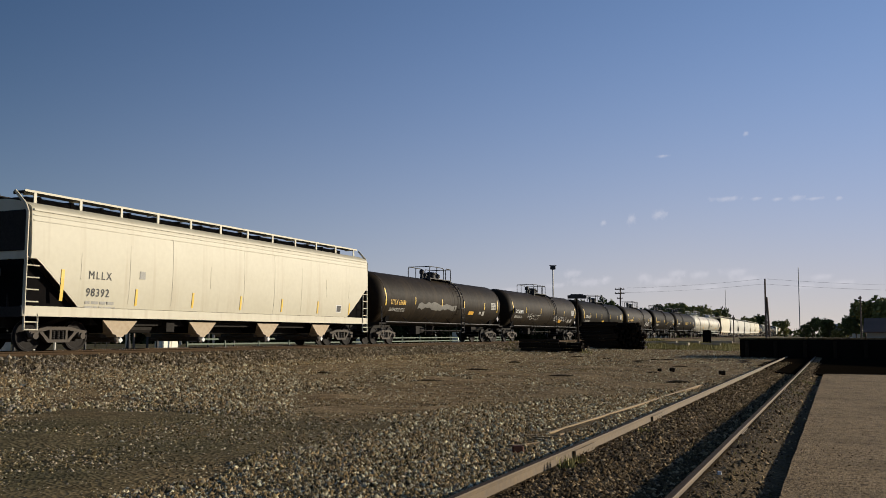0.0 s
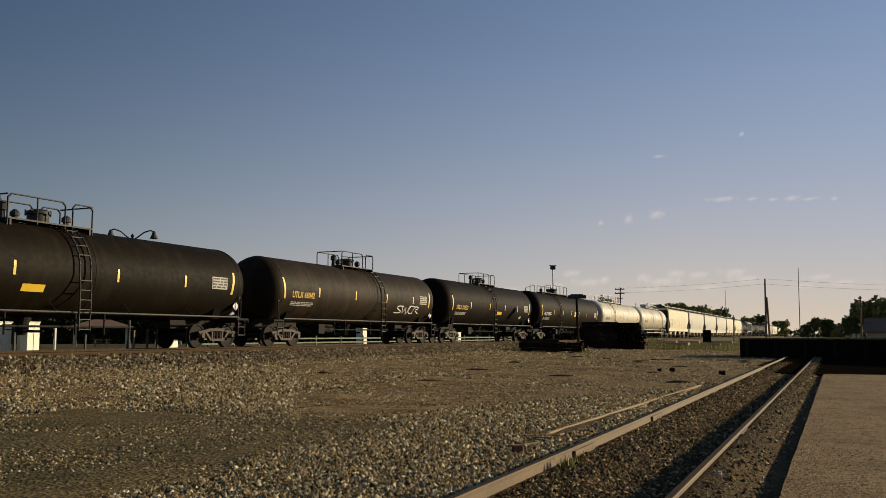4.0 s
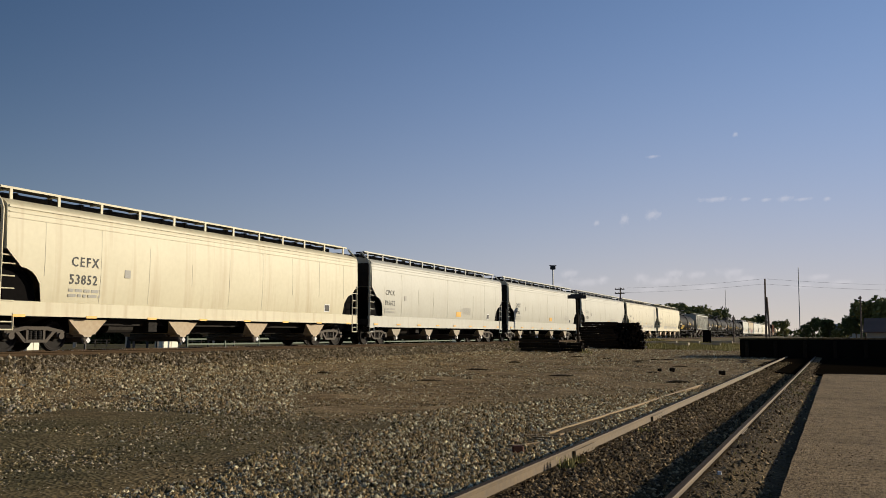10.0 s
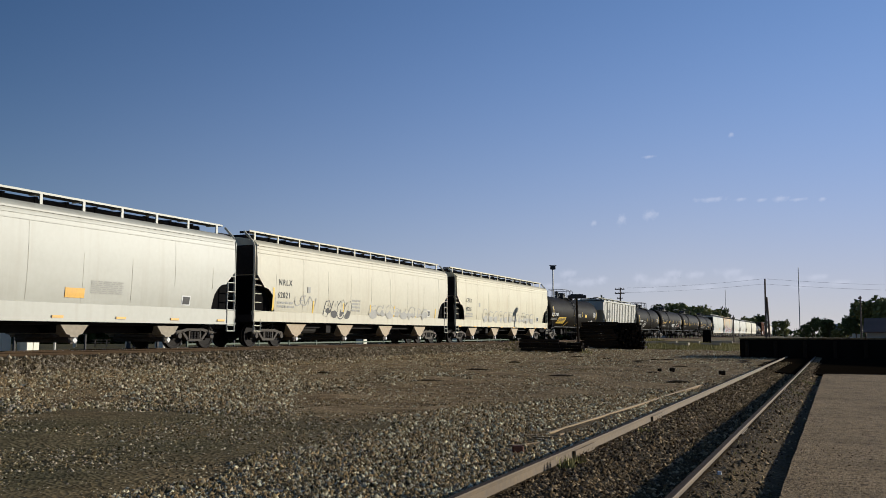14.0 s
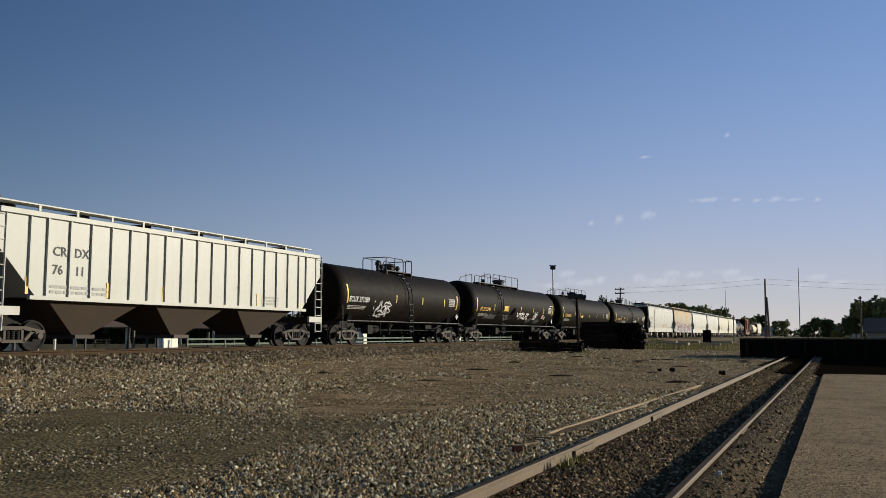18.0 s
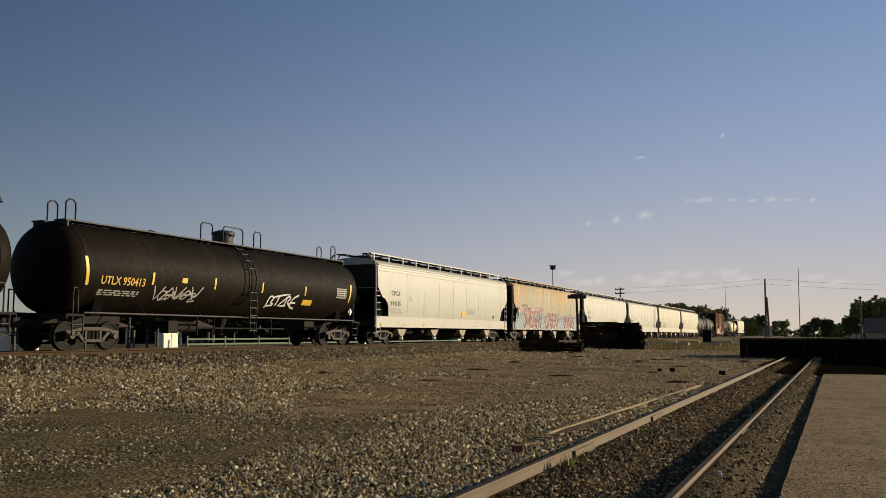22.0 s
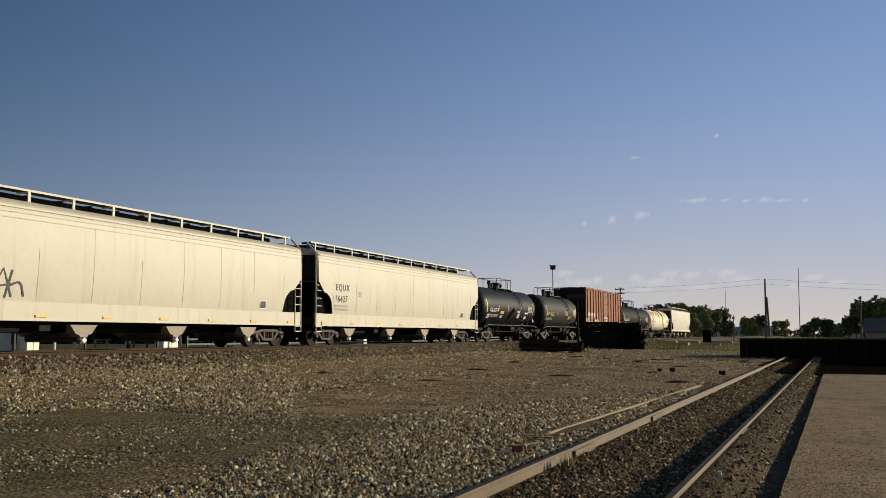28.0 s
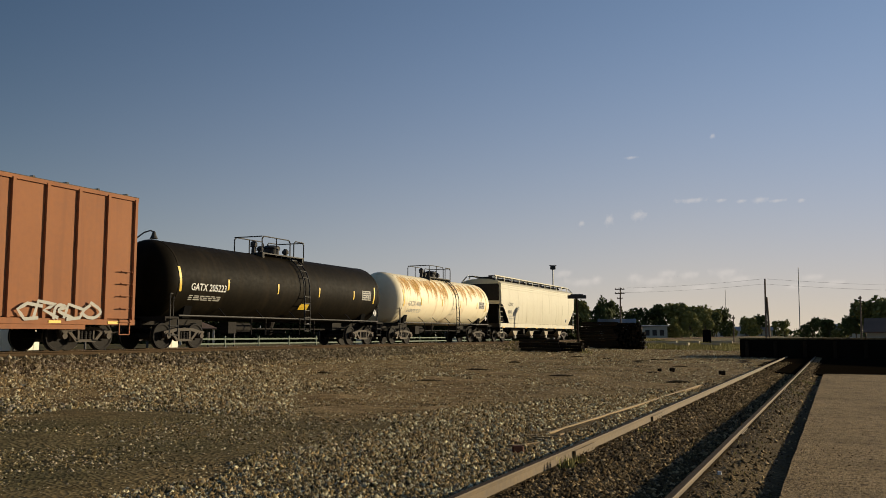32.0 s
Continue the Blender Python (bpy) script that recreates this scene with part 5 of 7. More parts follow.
def boxcar(name, q0, q1, label):
    half = round((q1 - q0) / 2, 1)
    paint = PAINT["brown"]
    car = thing(name, Matrix(), label, "boxcar", "cars of the freight train")
    end = half - 0.72
    part("body", shape(("boxcar_body", half), paint, lambda bm: box(bm, -1.52, 1.52, -end, end, 1.0, 5.05, 0.02)), car)
    part("roof", shape(("boxcar_roof", half), TRUCK_STEEL, lambda bm: (extrude(bm, ((-1.58, 5.054), (1.58, 5.054), (1.58, 5.07), (0, 5.11), (-1.58, 5.07)), "y", -end - 0.02, end + 0.02), [box(bm, -1.55, 1.55, y - 0.04, y + 0.04, 5.06, 5.12) for y in [-end + 0.5 + k * (2 * end - 1) / 12 for k in range(13)]])), car, None, "dark panelled roof")
    door0, door1 = -1.4, 1.7
    for y in [-end + 0.1, -7.1, -5.88, -4.71, -3.6, -2.5, door0 - 0.12] + [door1 + 0.12 + k * (end - door1 - 0.22) / 5 for k in range(6)]:
        for s in (-1, 1):
            part("side_post", shape("side_post", paint, lambda bm: extrude(bm, ((-0.07, -0.01), (0.07, -0.01), (0.055, 0.085), (-0.055, 0.085)), "z", 0.98, 4.98)), car, pose(s * 1.52, y, 0, 0, 0, -90 if s > 0 else 90))
    for s in (-1, 1):
        part("side_sill", shape(("boxcar_sill", half), paint, lambda bm: (box(bm, -0.06, 0.07, -end, end, 0.80, 0.98, 0.01), box(bm, -0.06, 0.06, -end, end, 4.93, 5.05), box(bm, -0.06, 0.05, -5.8, 5.8, 0.66, 0.80))), car, at(s * 1.52, 0, 0))
        door = part("plug_door", shape("plug_door", paint, lambda bm: (box(bm, 0, 0.06, door0, door1, 1.0, 4.90, 0.01), [box(bm, 0.06, 0.085, door0 + 0.1, door1 - 0.1, z, z + 0.06) for z in (1.6, 2.3, 3.0, 3.7, 4.4)])), car, at(s * 1.525, 0, 0) if s > 0 else pose(s * 1.525, 1.0, 0, 0, 0, 180))
        for y in (door0 + 0.5, door1 - 0.5):
            part("door_rod", shape("door_rod", STEEL_DARK, lambda bm: (rod(bm, (0, 0, 0.95), (0, 0, 4.95), 0.035, 6), box(bm, -0.02, 0.06, -0.08, 0.08, 2.3, 2.5))), door, at(0.12, y, 0))
        for e in (-1, 1):
            part("sill_step", shape("boxcar_step", paint, lambda bm: [rod(bm, (0, 0, 0.5), (0, 0.45, 0.5), 0.02, 5), rod(bm, (0, 0, 0.5), (0, 0, 1.0), 0.025, 5), rod(bm, (0, 0.45, 0.5), (0, 0.45, 1.0), 0.025, 5)]), car, at(s * 1.61, e * (end - 0.5) - 0.22, 0))
            for z in (0.9, 1.35, 1.75, 2.15, 2.55):
                part("grab_iron", shape("boxcar_grab", paint, lambda bm: [rod(bm, (0, 0, 0), (0, 0.45, 0), 0.02, 5), rod(bm, (0, 0, 0), (-s * 0.06, 0, 0), 0.018, 5), rod(bm, (0, 0.45, 0), (-s * 0.06, 0.45, 0), 0.018, 5)]), car, at(s * 1.61, e * (end - 0.5) - 0.22, z))
    for e in (-1, 1):
        end_wall = part("corrugated_end", shape("corrugated_end", STEEL_DARK, lambda bm: box(bm, -1.5, 1.5, 0, 0.03, 1.05, 5.0)), car, at(0, e * end, 0, 0 if e > 0 else 180))
        for k in range(10):
            part("corrugation", shape("corrugation", STEEL_DARK, lambda bm: rod(bm, (-1.4, 0.03, 0), (1.4, 0.03, 0), 0.07, 8)), end_wall, at(0, 0, 1.4 + 0.36 * k))
        for x in (0.5, 0.95):
            part("end_rail", shape("end_rail", STEEL_DARK, lambda bm: rod(bm, (0, 0.11, 1.1), (0, 0.11, 4.9), 0.02)), end_wall, at(x, 0, 0))
        part("draft_sill", shape("boxcar_draft", STEEL_DARK, lambda bm: box(bm, -0.35, 0.35, -2.6, 0.02, 0.7, 1.02)), car, at(0, e * end, 0, 0 if e > 0 else 180))
        coupler(car, e * (half - 0.86), e)
        truck(car, e * (half - 2.25))
    part("brake_gear", shape("boxcar_brake", STEEL_DARK, lambda bm: (box(bm, -0.4, 0.4, -end + 2.5, end - 2.5, 0.72, 1.0), rod(bm, (0.6, 2, 0.75), (0.6, 3, 0.75), 0.2, 10))), car)
    strips(car, lambda z: 1.522, "lettering_panel", ((-6.97, -5.96, 2.33, 2.66), (-5.78, -4.85, 2.33, 2.66), (-4.56, -4.14, 2.3, 2.62), (-3.35, -3.05, 2.32, 2.6)), STENCIL_WHITE, "faded white lettering panel")
    lettering(car, lambda z: 1.528, "BAEX", -6.9, 2.39, 0.21, STENCIL_BLACK, gap=1.15)
    lettering(car, lambda z: 1.528, "1328", -5.68, 2.39, 0.21, STENCIL_BLACK, gap=1.15)
    bars(car, lambda z: 1.515, -6.9, 2.15, 0.5, 5, 0.07, STENCIL_WHITE, 15)
    bars(car, lambda z: 1.515, -5.7, 2.12, 0.8, 1, 0.09, STENCIL_WHITE, 16)
    bars(car, lambda z: 1.515, -3.5, 1.98, 0.7, 1, 0.09, STENCIL_WHITE, 17)
    for y, z, w, h, mat in ((-7.55, 1.75, 0.38, 0.36, STENCIL_WHITE), (-7.5, 1.28, 0.30, 0.32, YELLOW), (-7.0, 1.24, 0.9, 0.16, YELLOW), (-6.3, 1.6, 0.22, 0.3, ORANGE_INK), (-0.4, 1.7, 0.7, 0.16, STENCIL_WHITE), (-0.8, 2.2, 1.9, 0.1, STENCIL_WHITE), (0.4, 1.9, 0.5, 0.14, YELLOW)):
        strips(car, lambda v: 1.59 if y > door0 else 1.522, "stencil_patch", ((y, y + w, z, z + h),), mat, "small stencilled patch")
    for i, letter in enumerate("usra"):
        lines = glyph_lines(letter, -5.62 + 1.07 * i, -4.72 + 1.07 * i, 0.98, 1.84)
        tag = part("graffiti", shape(("boxcar_tag", i), STENCIL_WHITE, lambda bm: brush(bm, box_skin_out, lines, 0.36, 0.004 + 0.001 * i)), car, None, "white block-letter graffiti")
        part("graffiti_core", shape(("boxcar_tag_core", i), SCRAPE, lambda bm: brush(bm, box_skin_out, lines, 0.15, 0.010 + 0.001 * i)), tag, None, "thin grey inner stroke")
    scrawl(car, box_skin_out, 3.4, 6.2, 0.92, 1.5, STENCIL_GREY, 5, 13, 0.10, word="crrdo")
    strips(car, lambda z: 1.595, "reflector", [(y, y + 0.45, 0.84, 0.92) for y in [-end + 0.8 + k * (2 * end - 2) / 6 for k in range(7)]], YELLOW)
    return car


# ---- the train: where each car's couplings lie along the line at the start ----
ENDS = (17.0, 38.69, 59.0, 79.75, 100.4, 118.7, 137.3, 159.3, 180.8, 200.5, 221.8, 242.66, 263.31, 283.86, 304.57, 325.43, 343.8, 362.8, 379.9, 400.6, 421.7, 441.5, 462.7, 483.2, 503.95, 524.46, 545.17, 566.3, 579.8, 593.2, 610.48, 628.5, 644.5, 665.5)
TRAIN = []


def add(car):
    k = len(TRAIN)
    TRAIN.append((car, (ENDS[k] + ENDS[k + 1]) / 2))


def span():
    k = len(TRAIN)
    return ENDS[k], ENDS[k + 1]


def hop(colour, label, mark, number, arch=True, chute=CHUTE_WHITE, name="covered_hopper", **marks):
    car, half = curved_hopper(name, *span(), colour, label, arch, chute)
    hopper_marks(car, half, mark, number, **marks)
    add(car)
    return car, half


def tank(colour, label, text, ink, name="tank_car", seed=1, tall=0.26, lead=1.45, **more):
    if "platform" not in more and "radius" not in more:
        more.update(radius=1.45, mid=2.46)
    car, half, skin = tank_car(name, *span(), colour, label, **more)
    tank_marks(car, half, skin, text, ink, seed=seed, tall=tall, lead=lead)
    add(car)
    return car, half, skin


hop("cream", "cream covered hopper car with triangular end openings", "MLLX", "98392", False, CHUTE, sill_strips=False, placard=None, low=0.35, rear=0.3)
c, h, s = tank("brownblack", "weathered black tank car with a scraped grey patch", "UTLX 63488", STENCIL_YELLOW, ladder_at=1.5, bands=(0.6, 1.1), stripes=(-5.1, -1.4, 2.1, 5.7))
ragged(c, s, -4.7, 0.8, 1.98, 2.36, SCRAPE, "scraped_patch", "patch of scraped grey paint", 71, 0.35)
strips(c, s, "placard", ((3.1, 3.95, 1.8, 2.02),), ORANGE_INK)
strips(c, s, "placard", ((4.9, 5.25, 1.86, 2.04), (5.5, 5.85, 1.78, 2.06)), STENCIL_GREY)
c, h, s = tank("brownblack", "weathered black tank car with chalk scrawls", "GATX 34891", STENCIL_WHITE, ladder_at=1.9, bands=(0.9,), seed=2, stripes=(-5.75, -2.0, 1.65, 4.8))
scrawl(c, s, -5.15, -2.2, 1.70, 2.12, STENCIL_GREY, 6, 21, 0.035)
scrawl(c, s, 2.0, 6.0, 1.68, 2.08, STENCIL_GREY, 9, 22, 0.035)
strips(c, s, "placard", ((3.6, 4.5, 1.55, 1.80),), ORANGE_INK)
strips(c, s, "placard", ((6.4, 6.85, 1.6, 1.85), (7.2, 7.75, 1.6, 1.88)), STENCIL_GREY)
c, h, s = tank("black", "black tank car with white stencilled lettering", "GATX 82123", STENCIL_WHITE, ladder_at=0.9, deck_at=0.3, bands=(1.5,), seed=3, stripes=(-6.3, -3.9, -1.6, 2.35, 5.6))
strips(c, s, "placard", ((-1.2, -0.4, 1.75, 1.97),), YELLOW)
c, h, s = tank("brownblack", "dusty black tank car with orange lettering", "UTLX 66042", STENCIL_YELLOW, ladder_at=1.2, seed=4, bands=(0.6,))
scrawl(c, s, 3.2, 6.0, 1.6, 2.1, STENCIL_WHITE, 4, 23, 0.05)
c, h, s = tank("black", "weathered black tank car with orange lettering", "UTLX 210531", STENCIL_YELLOW, radius=1.48, mid=2.56, ladder_at=-0.6, seed=5, bands=(-0.2, 0.4), stripes=(-4.8, -1.3, 1.75, 4.5))
strips(c, s, "placard", ((0.3, 1.3, 1.9, 2.12),), YELLOW)
strips(c, s, "placard", ((5.35, 5.8, 1.7, 1.88),), STENCIL_GREY)
c, h, s = tank("black", "long black tank car with twin roof railings", "AXLX 705586", STENCIL_WHITE, platform="long", hoops=((-7.2, -4.6), (-3.95, 0.6)), hatch_at=-1.9, ladder_at=-4.5, seed=6, stripes=(-6.1, -3.4, -0.7, 1.95, 4.8))
strips(c, s, "placard", ((0.4, 1.0, 2.15, 2.6),), YELLOW, "yellow square placard")
tank("whitetank", "long cream-white tank car with twin roof railings", "SHQX 51037", STENCIL_BLACK, platform="long", hoops=((-7.0, -4.6), (-4.0, 0.5), (1.05, 1.8)), hatch_at=-0.45, ladder_at=-4.8, fittings="white", seed=7, bands=(-6, -3, 0, 3, 6))
tank("whitetank", "long cream-white tank car with white roof railings", "SHQX 51664", STENCIL_BLACK, platform="long", hoops=((-2.4, -1.4), (0.9, 6.6)), hatch_at=-0.4, ladder_at=4.6, fittings="white", seed=8, cut=-0.3, bands=(-6, -3, 0, 3, 6))
for car, _ in TRAIN[-2:]:
    rust_runs(car, SKINS[(1.50, 2.62)], -7.0, 4.0, 16, 3.75, 0.9, 83, 0.22)
    strips(car, SKINS[(1.50, 2.62)], "placard", ((2.0, 2.9, 1.72, 1.95),), ORANGE_INK, "orange placard")
hop("ivory", "yellowed ivory covered hopper car with rust marks", "CEFX", "53852", True, CHUTE, placard=None, tall=0.29, rear=0.8)
hop("pale", "pale grey covered hopper car, curved sides", "CPCX", "815672")
hop("pale", "pale grey covered hopper car, curved sides", "SHQX", "41986", placard=0.6, print_at=5.2)
hop("pale", "pale grey covered hopper car, curved sides", "CPCX", "815504")
c, h = hop("cream", "cream covered hopper car with outlined graffiti", "NRLX", "62021", True, CHUTE, sill_strips=False, placard=None)
scrawl(c, hopper_skin, -6.9, -5.3, 1.75, 2.2, STENCIL_GREY, 4, 34, 0.045)
bubbles(c, sprayed, -4.5, -2.1, 1.22, 2.3, STENCIL_BLACK, 4, 31, PAINT["cream"], 0.045)
bars(c, hopper_skin, -1.95, 2.1, 0.8, 4, 0.09, STENCIL_GREY, 35)
bubbles(c, sprayed, -0.2, 6.8, 1.3, 2.2, STENCIL_GREY, 8, 32, PAINT["cream"], 0.05)
c, h = hop("ivory", "ivory covered hopper car with outlined graffiti", "CEFX", "40285", True, CHUTE, placard=None)
bubbles(c, sprayed, -5.2, 5.8, 1.3, 2.3, STENCIL_GREY, 11, 33, PAINT["ivory"], 0.05)
c, h, s = tank("black", "black tank car with a large yellow warning panel", "ECUX 374070", STENCIL_WHITE, ladder_at=-1.1, deck_at=-0.6, lead=0.4, seed=9, bands=(-0.4, 0.5), stripes=(-1.0, 1.9))
strips(c, s, "warning_panel", ((-6.1, -3.75, 1.50, 2.05, 0.3),), YELLOW, "large yellow warning panel")
bars(c, lambda z: s(z) + 0.006, -5.9, 1.92, 2.1, 4, 0.06, STENCIL_BLACK, 95)
strips(c, s, "placard", ((2.9, 3.5, 2.15, 2.42),), YELLOW)
strips(c, s, "low_reflector", [(y, y + 0.16, 1.32, 1.66, 0.6) for y in (-2.95, 0.7, 3.5)], YELLOW)
bars(c, s, 0.1, 2.35, 1.3, 3, 0.06, STENCIL_GREY, 96)
scrawl(c, s, 4.7, 6.2, 1.45, 1.9, STENCIL_WHITE, 3, 97, 0.075, word="vod")
add(ribbed_hopper("ribbed_hopper", *span(), "pale ribbed covered hopper car with brown bays"))
c, h, s = tank("black", "black tank car with white graffiti", "ECUX 371089", STENCIL_WHITE, radius=1.47, mid=2.53, ladder_at=-0.3, lead=1.05, seed=10, stripes=(-1.8, 1.5, 4.6))
scrawl(c, s, -4.1, -2.2, 1.45, 2.3, STENCIL_WHITE, 4, 41, 0.06)
scrawl(c, s, -3.7, -2.5, 1.4, 2.1, STENCIL_WHITE, 3, 46, 0.06)
c, h, s = tank("black", "long black tank car with white graffiti", "UTLX 952944", STENCIL_YELLOW, platform="long", ladder_at=-4.3, seed=11, stripes=(-5.6, -2.7, 0.15, 3.2, 5.9))
scrawl(c, s, -0.4, 2.2, 1.68, 2.15, STENCIL_WHITE, 5, 42, 0.11, word="vtcur")
scrawl(c, s, 3.6, 4.4, 1.7, 2.3, STENCIL_WHITE, 3, 43, 0.06, word="oso")
scrawl(c, s, 3.75, 4.35, 1.72, 2.2, STENCIL_WHITE, 2, 143, 0.05, word="bs")
ragged(c, s, 2.5, 3.4, 1.42, 1.78, DULL_PATCH, "dull_patch", "dull grey repainted patch", 75, 0.2)
ragged(c, s, 4.4, 5.6, 1.42, 1.72, DULL_PATCH, "dull_patch", "dull grey repainted patch", 76, 0.2)
strips(c, s, "stencil_patch", ((7.45, 8.0, 2.62, 2.72), (7.75, 8.15, 2.84, 2.9)), STENCIL_WHITE, "small white stencil patch")
ragged(c, s, -7.0, -4.9, 1.60, 1.95, DULL_PATCH, "dull_patch", "dull grey repainted patch", 73, 0.2)
ragged(c, s, -3.2, -1.6, 1.60, 1.95, DULL_PATCH, "dull_patch", "dull grey repainted patch", 74, 0.2)
strips(c, s, "placard", ((5.75, 6.2, 1.8, 2.1),), PINK_INK, "faded pink placard")
strips(c, s, "placard", ((6.4, 6.75, 1.75, 1.98),), STENCIL_GREY)
strips(c, s, "placard", ((-3.5, -2.75, 2.2, 2.58),), YELLOW)
c, h, s = tank("black", "long black tank car with twin roof railings", "UTLX 958826", STENCIL_YELLOW, platform="long", ladder_at=-4.7, seed=12, stripes=(-5.2, -3.2, 0.2, 3.2, 6.0))
strips(c, s, "placard", ((-2.8, -2.1, 2.1, 2.32),), YELLOW)
c, h, s = tank("black", "black tank car with hooped end grabs and graffiti", "UTLX 950413", STENCIL_YELLOW, platform="plain", ladder_at=0.0, seed=13, stripes=(-5.5, -2.2, 0.8, 4.0))
scrawl(c, s, -5.2, -2.9, 1.72, 2.25, STENCIL_GREY, 5, 44, 0.055, word="vavav")
scrawl(c, s, -5.0, -3.1, 1.68, 2.05, STENCIL_GREY, 5, 144, 0.045, word="cvvvz")
scrawl(c, s, 1.5, 3.5, 1.65, 2.2, STENCIL_WHITE, 5, 45, 0.075, word="btzre")
strips(c, s, "placard", ((4.0, 4.75, 1.80, 2.04),), YELLOW)
strips(c, s, "placard", ((-4.0, -3.72, 2.34, 2.52),), YELLOW)
hop("pale", "pale grey covered hopper car, curved sides", "CPCX", "814125")
c, h = hop("rusty", "rust-streaked grey hopper car with red and teal graffiti", "NAHX", "510101", sill_strips=False, placard=None, rear=0.35)


ragged(c, sprayed, -8.9, 9.0, 0.98, 2.62, TEAL_INK, "graffiti_ground", "teal spray-painted graffiti ground", 72)
burner(c, sprayed, "sreer", -7.4, -2.6, 0.92, 2.62, 301)
burner(c, sprayed, "cney", -1.8, 2.5, 0.92, 2.45, 302)
burner(c, sprayed, "cnue", 3.7, 7.3, 0.92, 2.25, 303)
scrawl(c, sprayed, -8.75, -8.2, 2.0, 2.6, STENCIL_BLACK, 2, 304, 0.05)
scrawl(c, sprayed, -8.5, -7.4, 1.2, 1.75, STENCIL_GREY, 3, 305, 0.07)
hop("white", "white covered hopper car, curved sides", "CPCX", "817013")
hop("white", "white covered hopper car, curved sides", "CPCX", "816221")
c, h = hop("cream", "cream covered hopper car with a black tag", "MLLX", "26461", placard=None)
scrawl(c, hopper_skin, -6.1, -4.6, 1.5, 2.4, STENCIL_BLACK, 3, 61, 0.06)
hop("cream", "cream covered hopper car, curved sides", "EQUX", "16427", placard=None, tall=0.3)
c, h, s = tank("slate", "short slate-black tank car with white lettering", "AXLX 3314", STENCIL_WHITE, ladder_at=1.6, seed=14, stripes=(-3.0, -0.95, 1.85, 3.65), radius=1.42, mid=2.48)
strips(c, s, "placard", ((-2.5, -1.8, 2.0, 2.2),), ORANGE_INK)
strips(c, s, "placard", ((-2.4, -1.9, 1.7, 1.9), (-5.0, -4.5, 1.65, 1.95)), STENCIL_GREY)
strips(c, s, "placard", ((1.1, 1.9, 2.15, 2.28), (1.3, 1.75, 1.75, 2.1), (2.9, 3.6, 2.08, 2.2), (3.0, 3.45, 1.7, 1.9)), STENCIL_WHITE)
c, h, s = tank("greytank", "short grey tank car with orange lettering", "RATX 105220", STENCIL_YELLOW, ladder_at=1.4, seed=15, stripes=(-1.6, 0.75, 3.6), tall=0.26, radius=1.40, mid=2.50, cut=0.45)
strips(c, s, "placard", ((1.3, 1.7, 2.2, 2.65),), STENCIL_WHITE)
strips(c, s, "placard", ((1.9, 2.7, 1.88, 2.15),), ORANGE_INK)
strips(c, s, "placard", ((3.5, 4.0, 2.35, 2.7),), YELLOW)
add(boxcar("boxcar", *span(), "faded brown tall boxcar with plug door and graffiti"))
c, h, s = tank("black", "black tank car with white stencilled lettering", "GATX 205223", STENCIL_WHITE, radius=1.46, mid=2.50, ladder_at=0.6, seed=16)
strips(c, s, "placard", ((0.5, 1.2, 1.6, 1.85),), YELLOW)
c, h, s = tank("rust_white", "white tank car with rust streaks down its shell", "GATX 4028", STENCIL_GREY, ladder_at=0.8, seed=17, tall=0.26, radius=1.45, mid=2.52)
rust_runs(c, s, -6.4, 6.4, 90, 3.82, 1.2, 82, 0.5)
hop("cream", "cream-white covered hopper car at the train's end", "CRYX", "5044", arch=False, placard=None)


# ---- things in the yard ----
def tie_stack(name, x, y, rz, label, across, layers, seed):
    """Used ties piled in layers on bearers: each tie is a part."""
    rng = random.Random(seed)
    z0 = ground_z(x, y)
    pile = thing(name, at(x, y, z0, rz), label, "tie stack", "stacks of used ties")
    log = shape("old_tie", TIE_WOOD, lambda bm: box(bm, -1.3, 1.3, -0.11, 0.11, 0, 0.17, 0.02))
    for i in (-0.9, 0.9):
        part("bearer", shape("bearer", TIE_WOOD, lambda bm: box(bm, -0.06, 0.06, -across * 0.125, across * 0.125, 0, 0.1)), pile, at(i, 0, -0.02))
    for k in range(layers):
        n = across - (rng.randint(0, 2) + (k - layers + 5) if k > layers - 5 else 0)
        for i in range(n):
            part("tie", log, pile, pose(rng.uniform(-0.3, 0.3), (i - (n - 1) / 2) * 0.26 + rng.uniform(-0.03, 0.03) + 0.05 * math.sin(k * 2.4), 0.08 + k * 0.19, rng.uniform(-4, 4), rng.uniform(-0.6, 0.6), rng.uniform(-3.5, 3.5)))
    return pile


tie_stack("tie_stack", -17.7, 69.55, 10, "dark stack of creosoted ties beside the main line", 8, 11, 3)
tie_stack("tie_stack", -15.4, 70.8, 100, "dark stack of creosoted ties with tie ends showing", 9, 11, 4)
tie_stack("tie_stack", -16.45, 72.6, 20, "dark stack of creosoted ties behind two others", 10, 11, 9)
tie_stack("tie_stack", -17.6, 54.4, 14, "low pile of dark creosoted ties", 7, 4, 5)
tie_stack("tie_stack", -16.3, 55.3, -20, "low pile of dark creosoted ties", 6, 3, 6)

sx, sy = -18.0, 64.1
sign = thing("cross_sign", at(sx, sy, ground_z(sx, sy), 24), "leaning post with a dark cross board beside the ties", "sign")
part("post", shape("sign_post", TIE_WOOD, lambda bm: (rod(bm, (0.16, 0, -0.1), (0.02, 0, 0.9), 0.11, 8, 0.10), rod(bm, (0.02, 0, 0.9), (-0.05, 0, 4.15), 0.10, 8, 0.085))), sign)
part("board", shape("sign_board", DARK_METAL, lambda bm: (box(bm, -0.72, 0.68, -0.14, 0.14, 3.86, 4.12, 0.02), box(bm, -0.5, 0.45, -0.1, 0.1, 4.12, 4.2, 0.02))), sign)


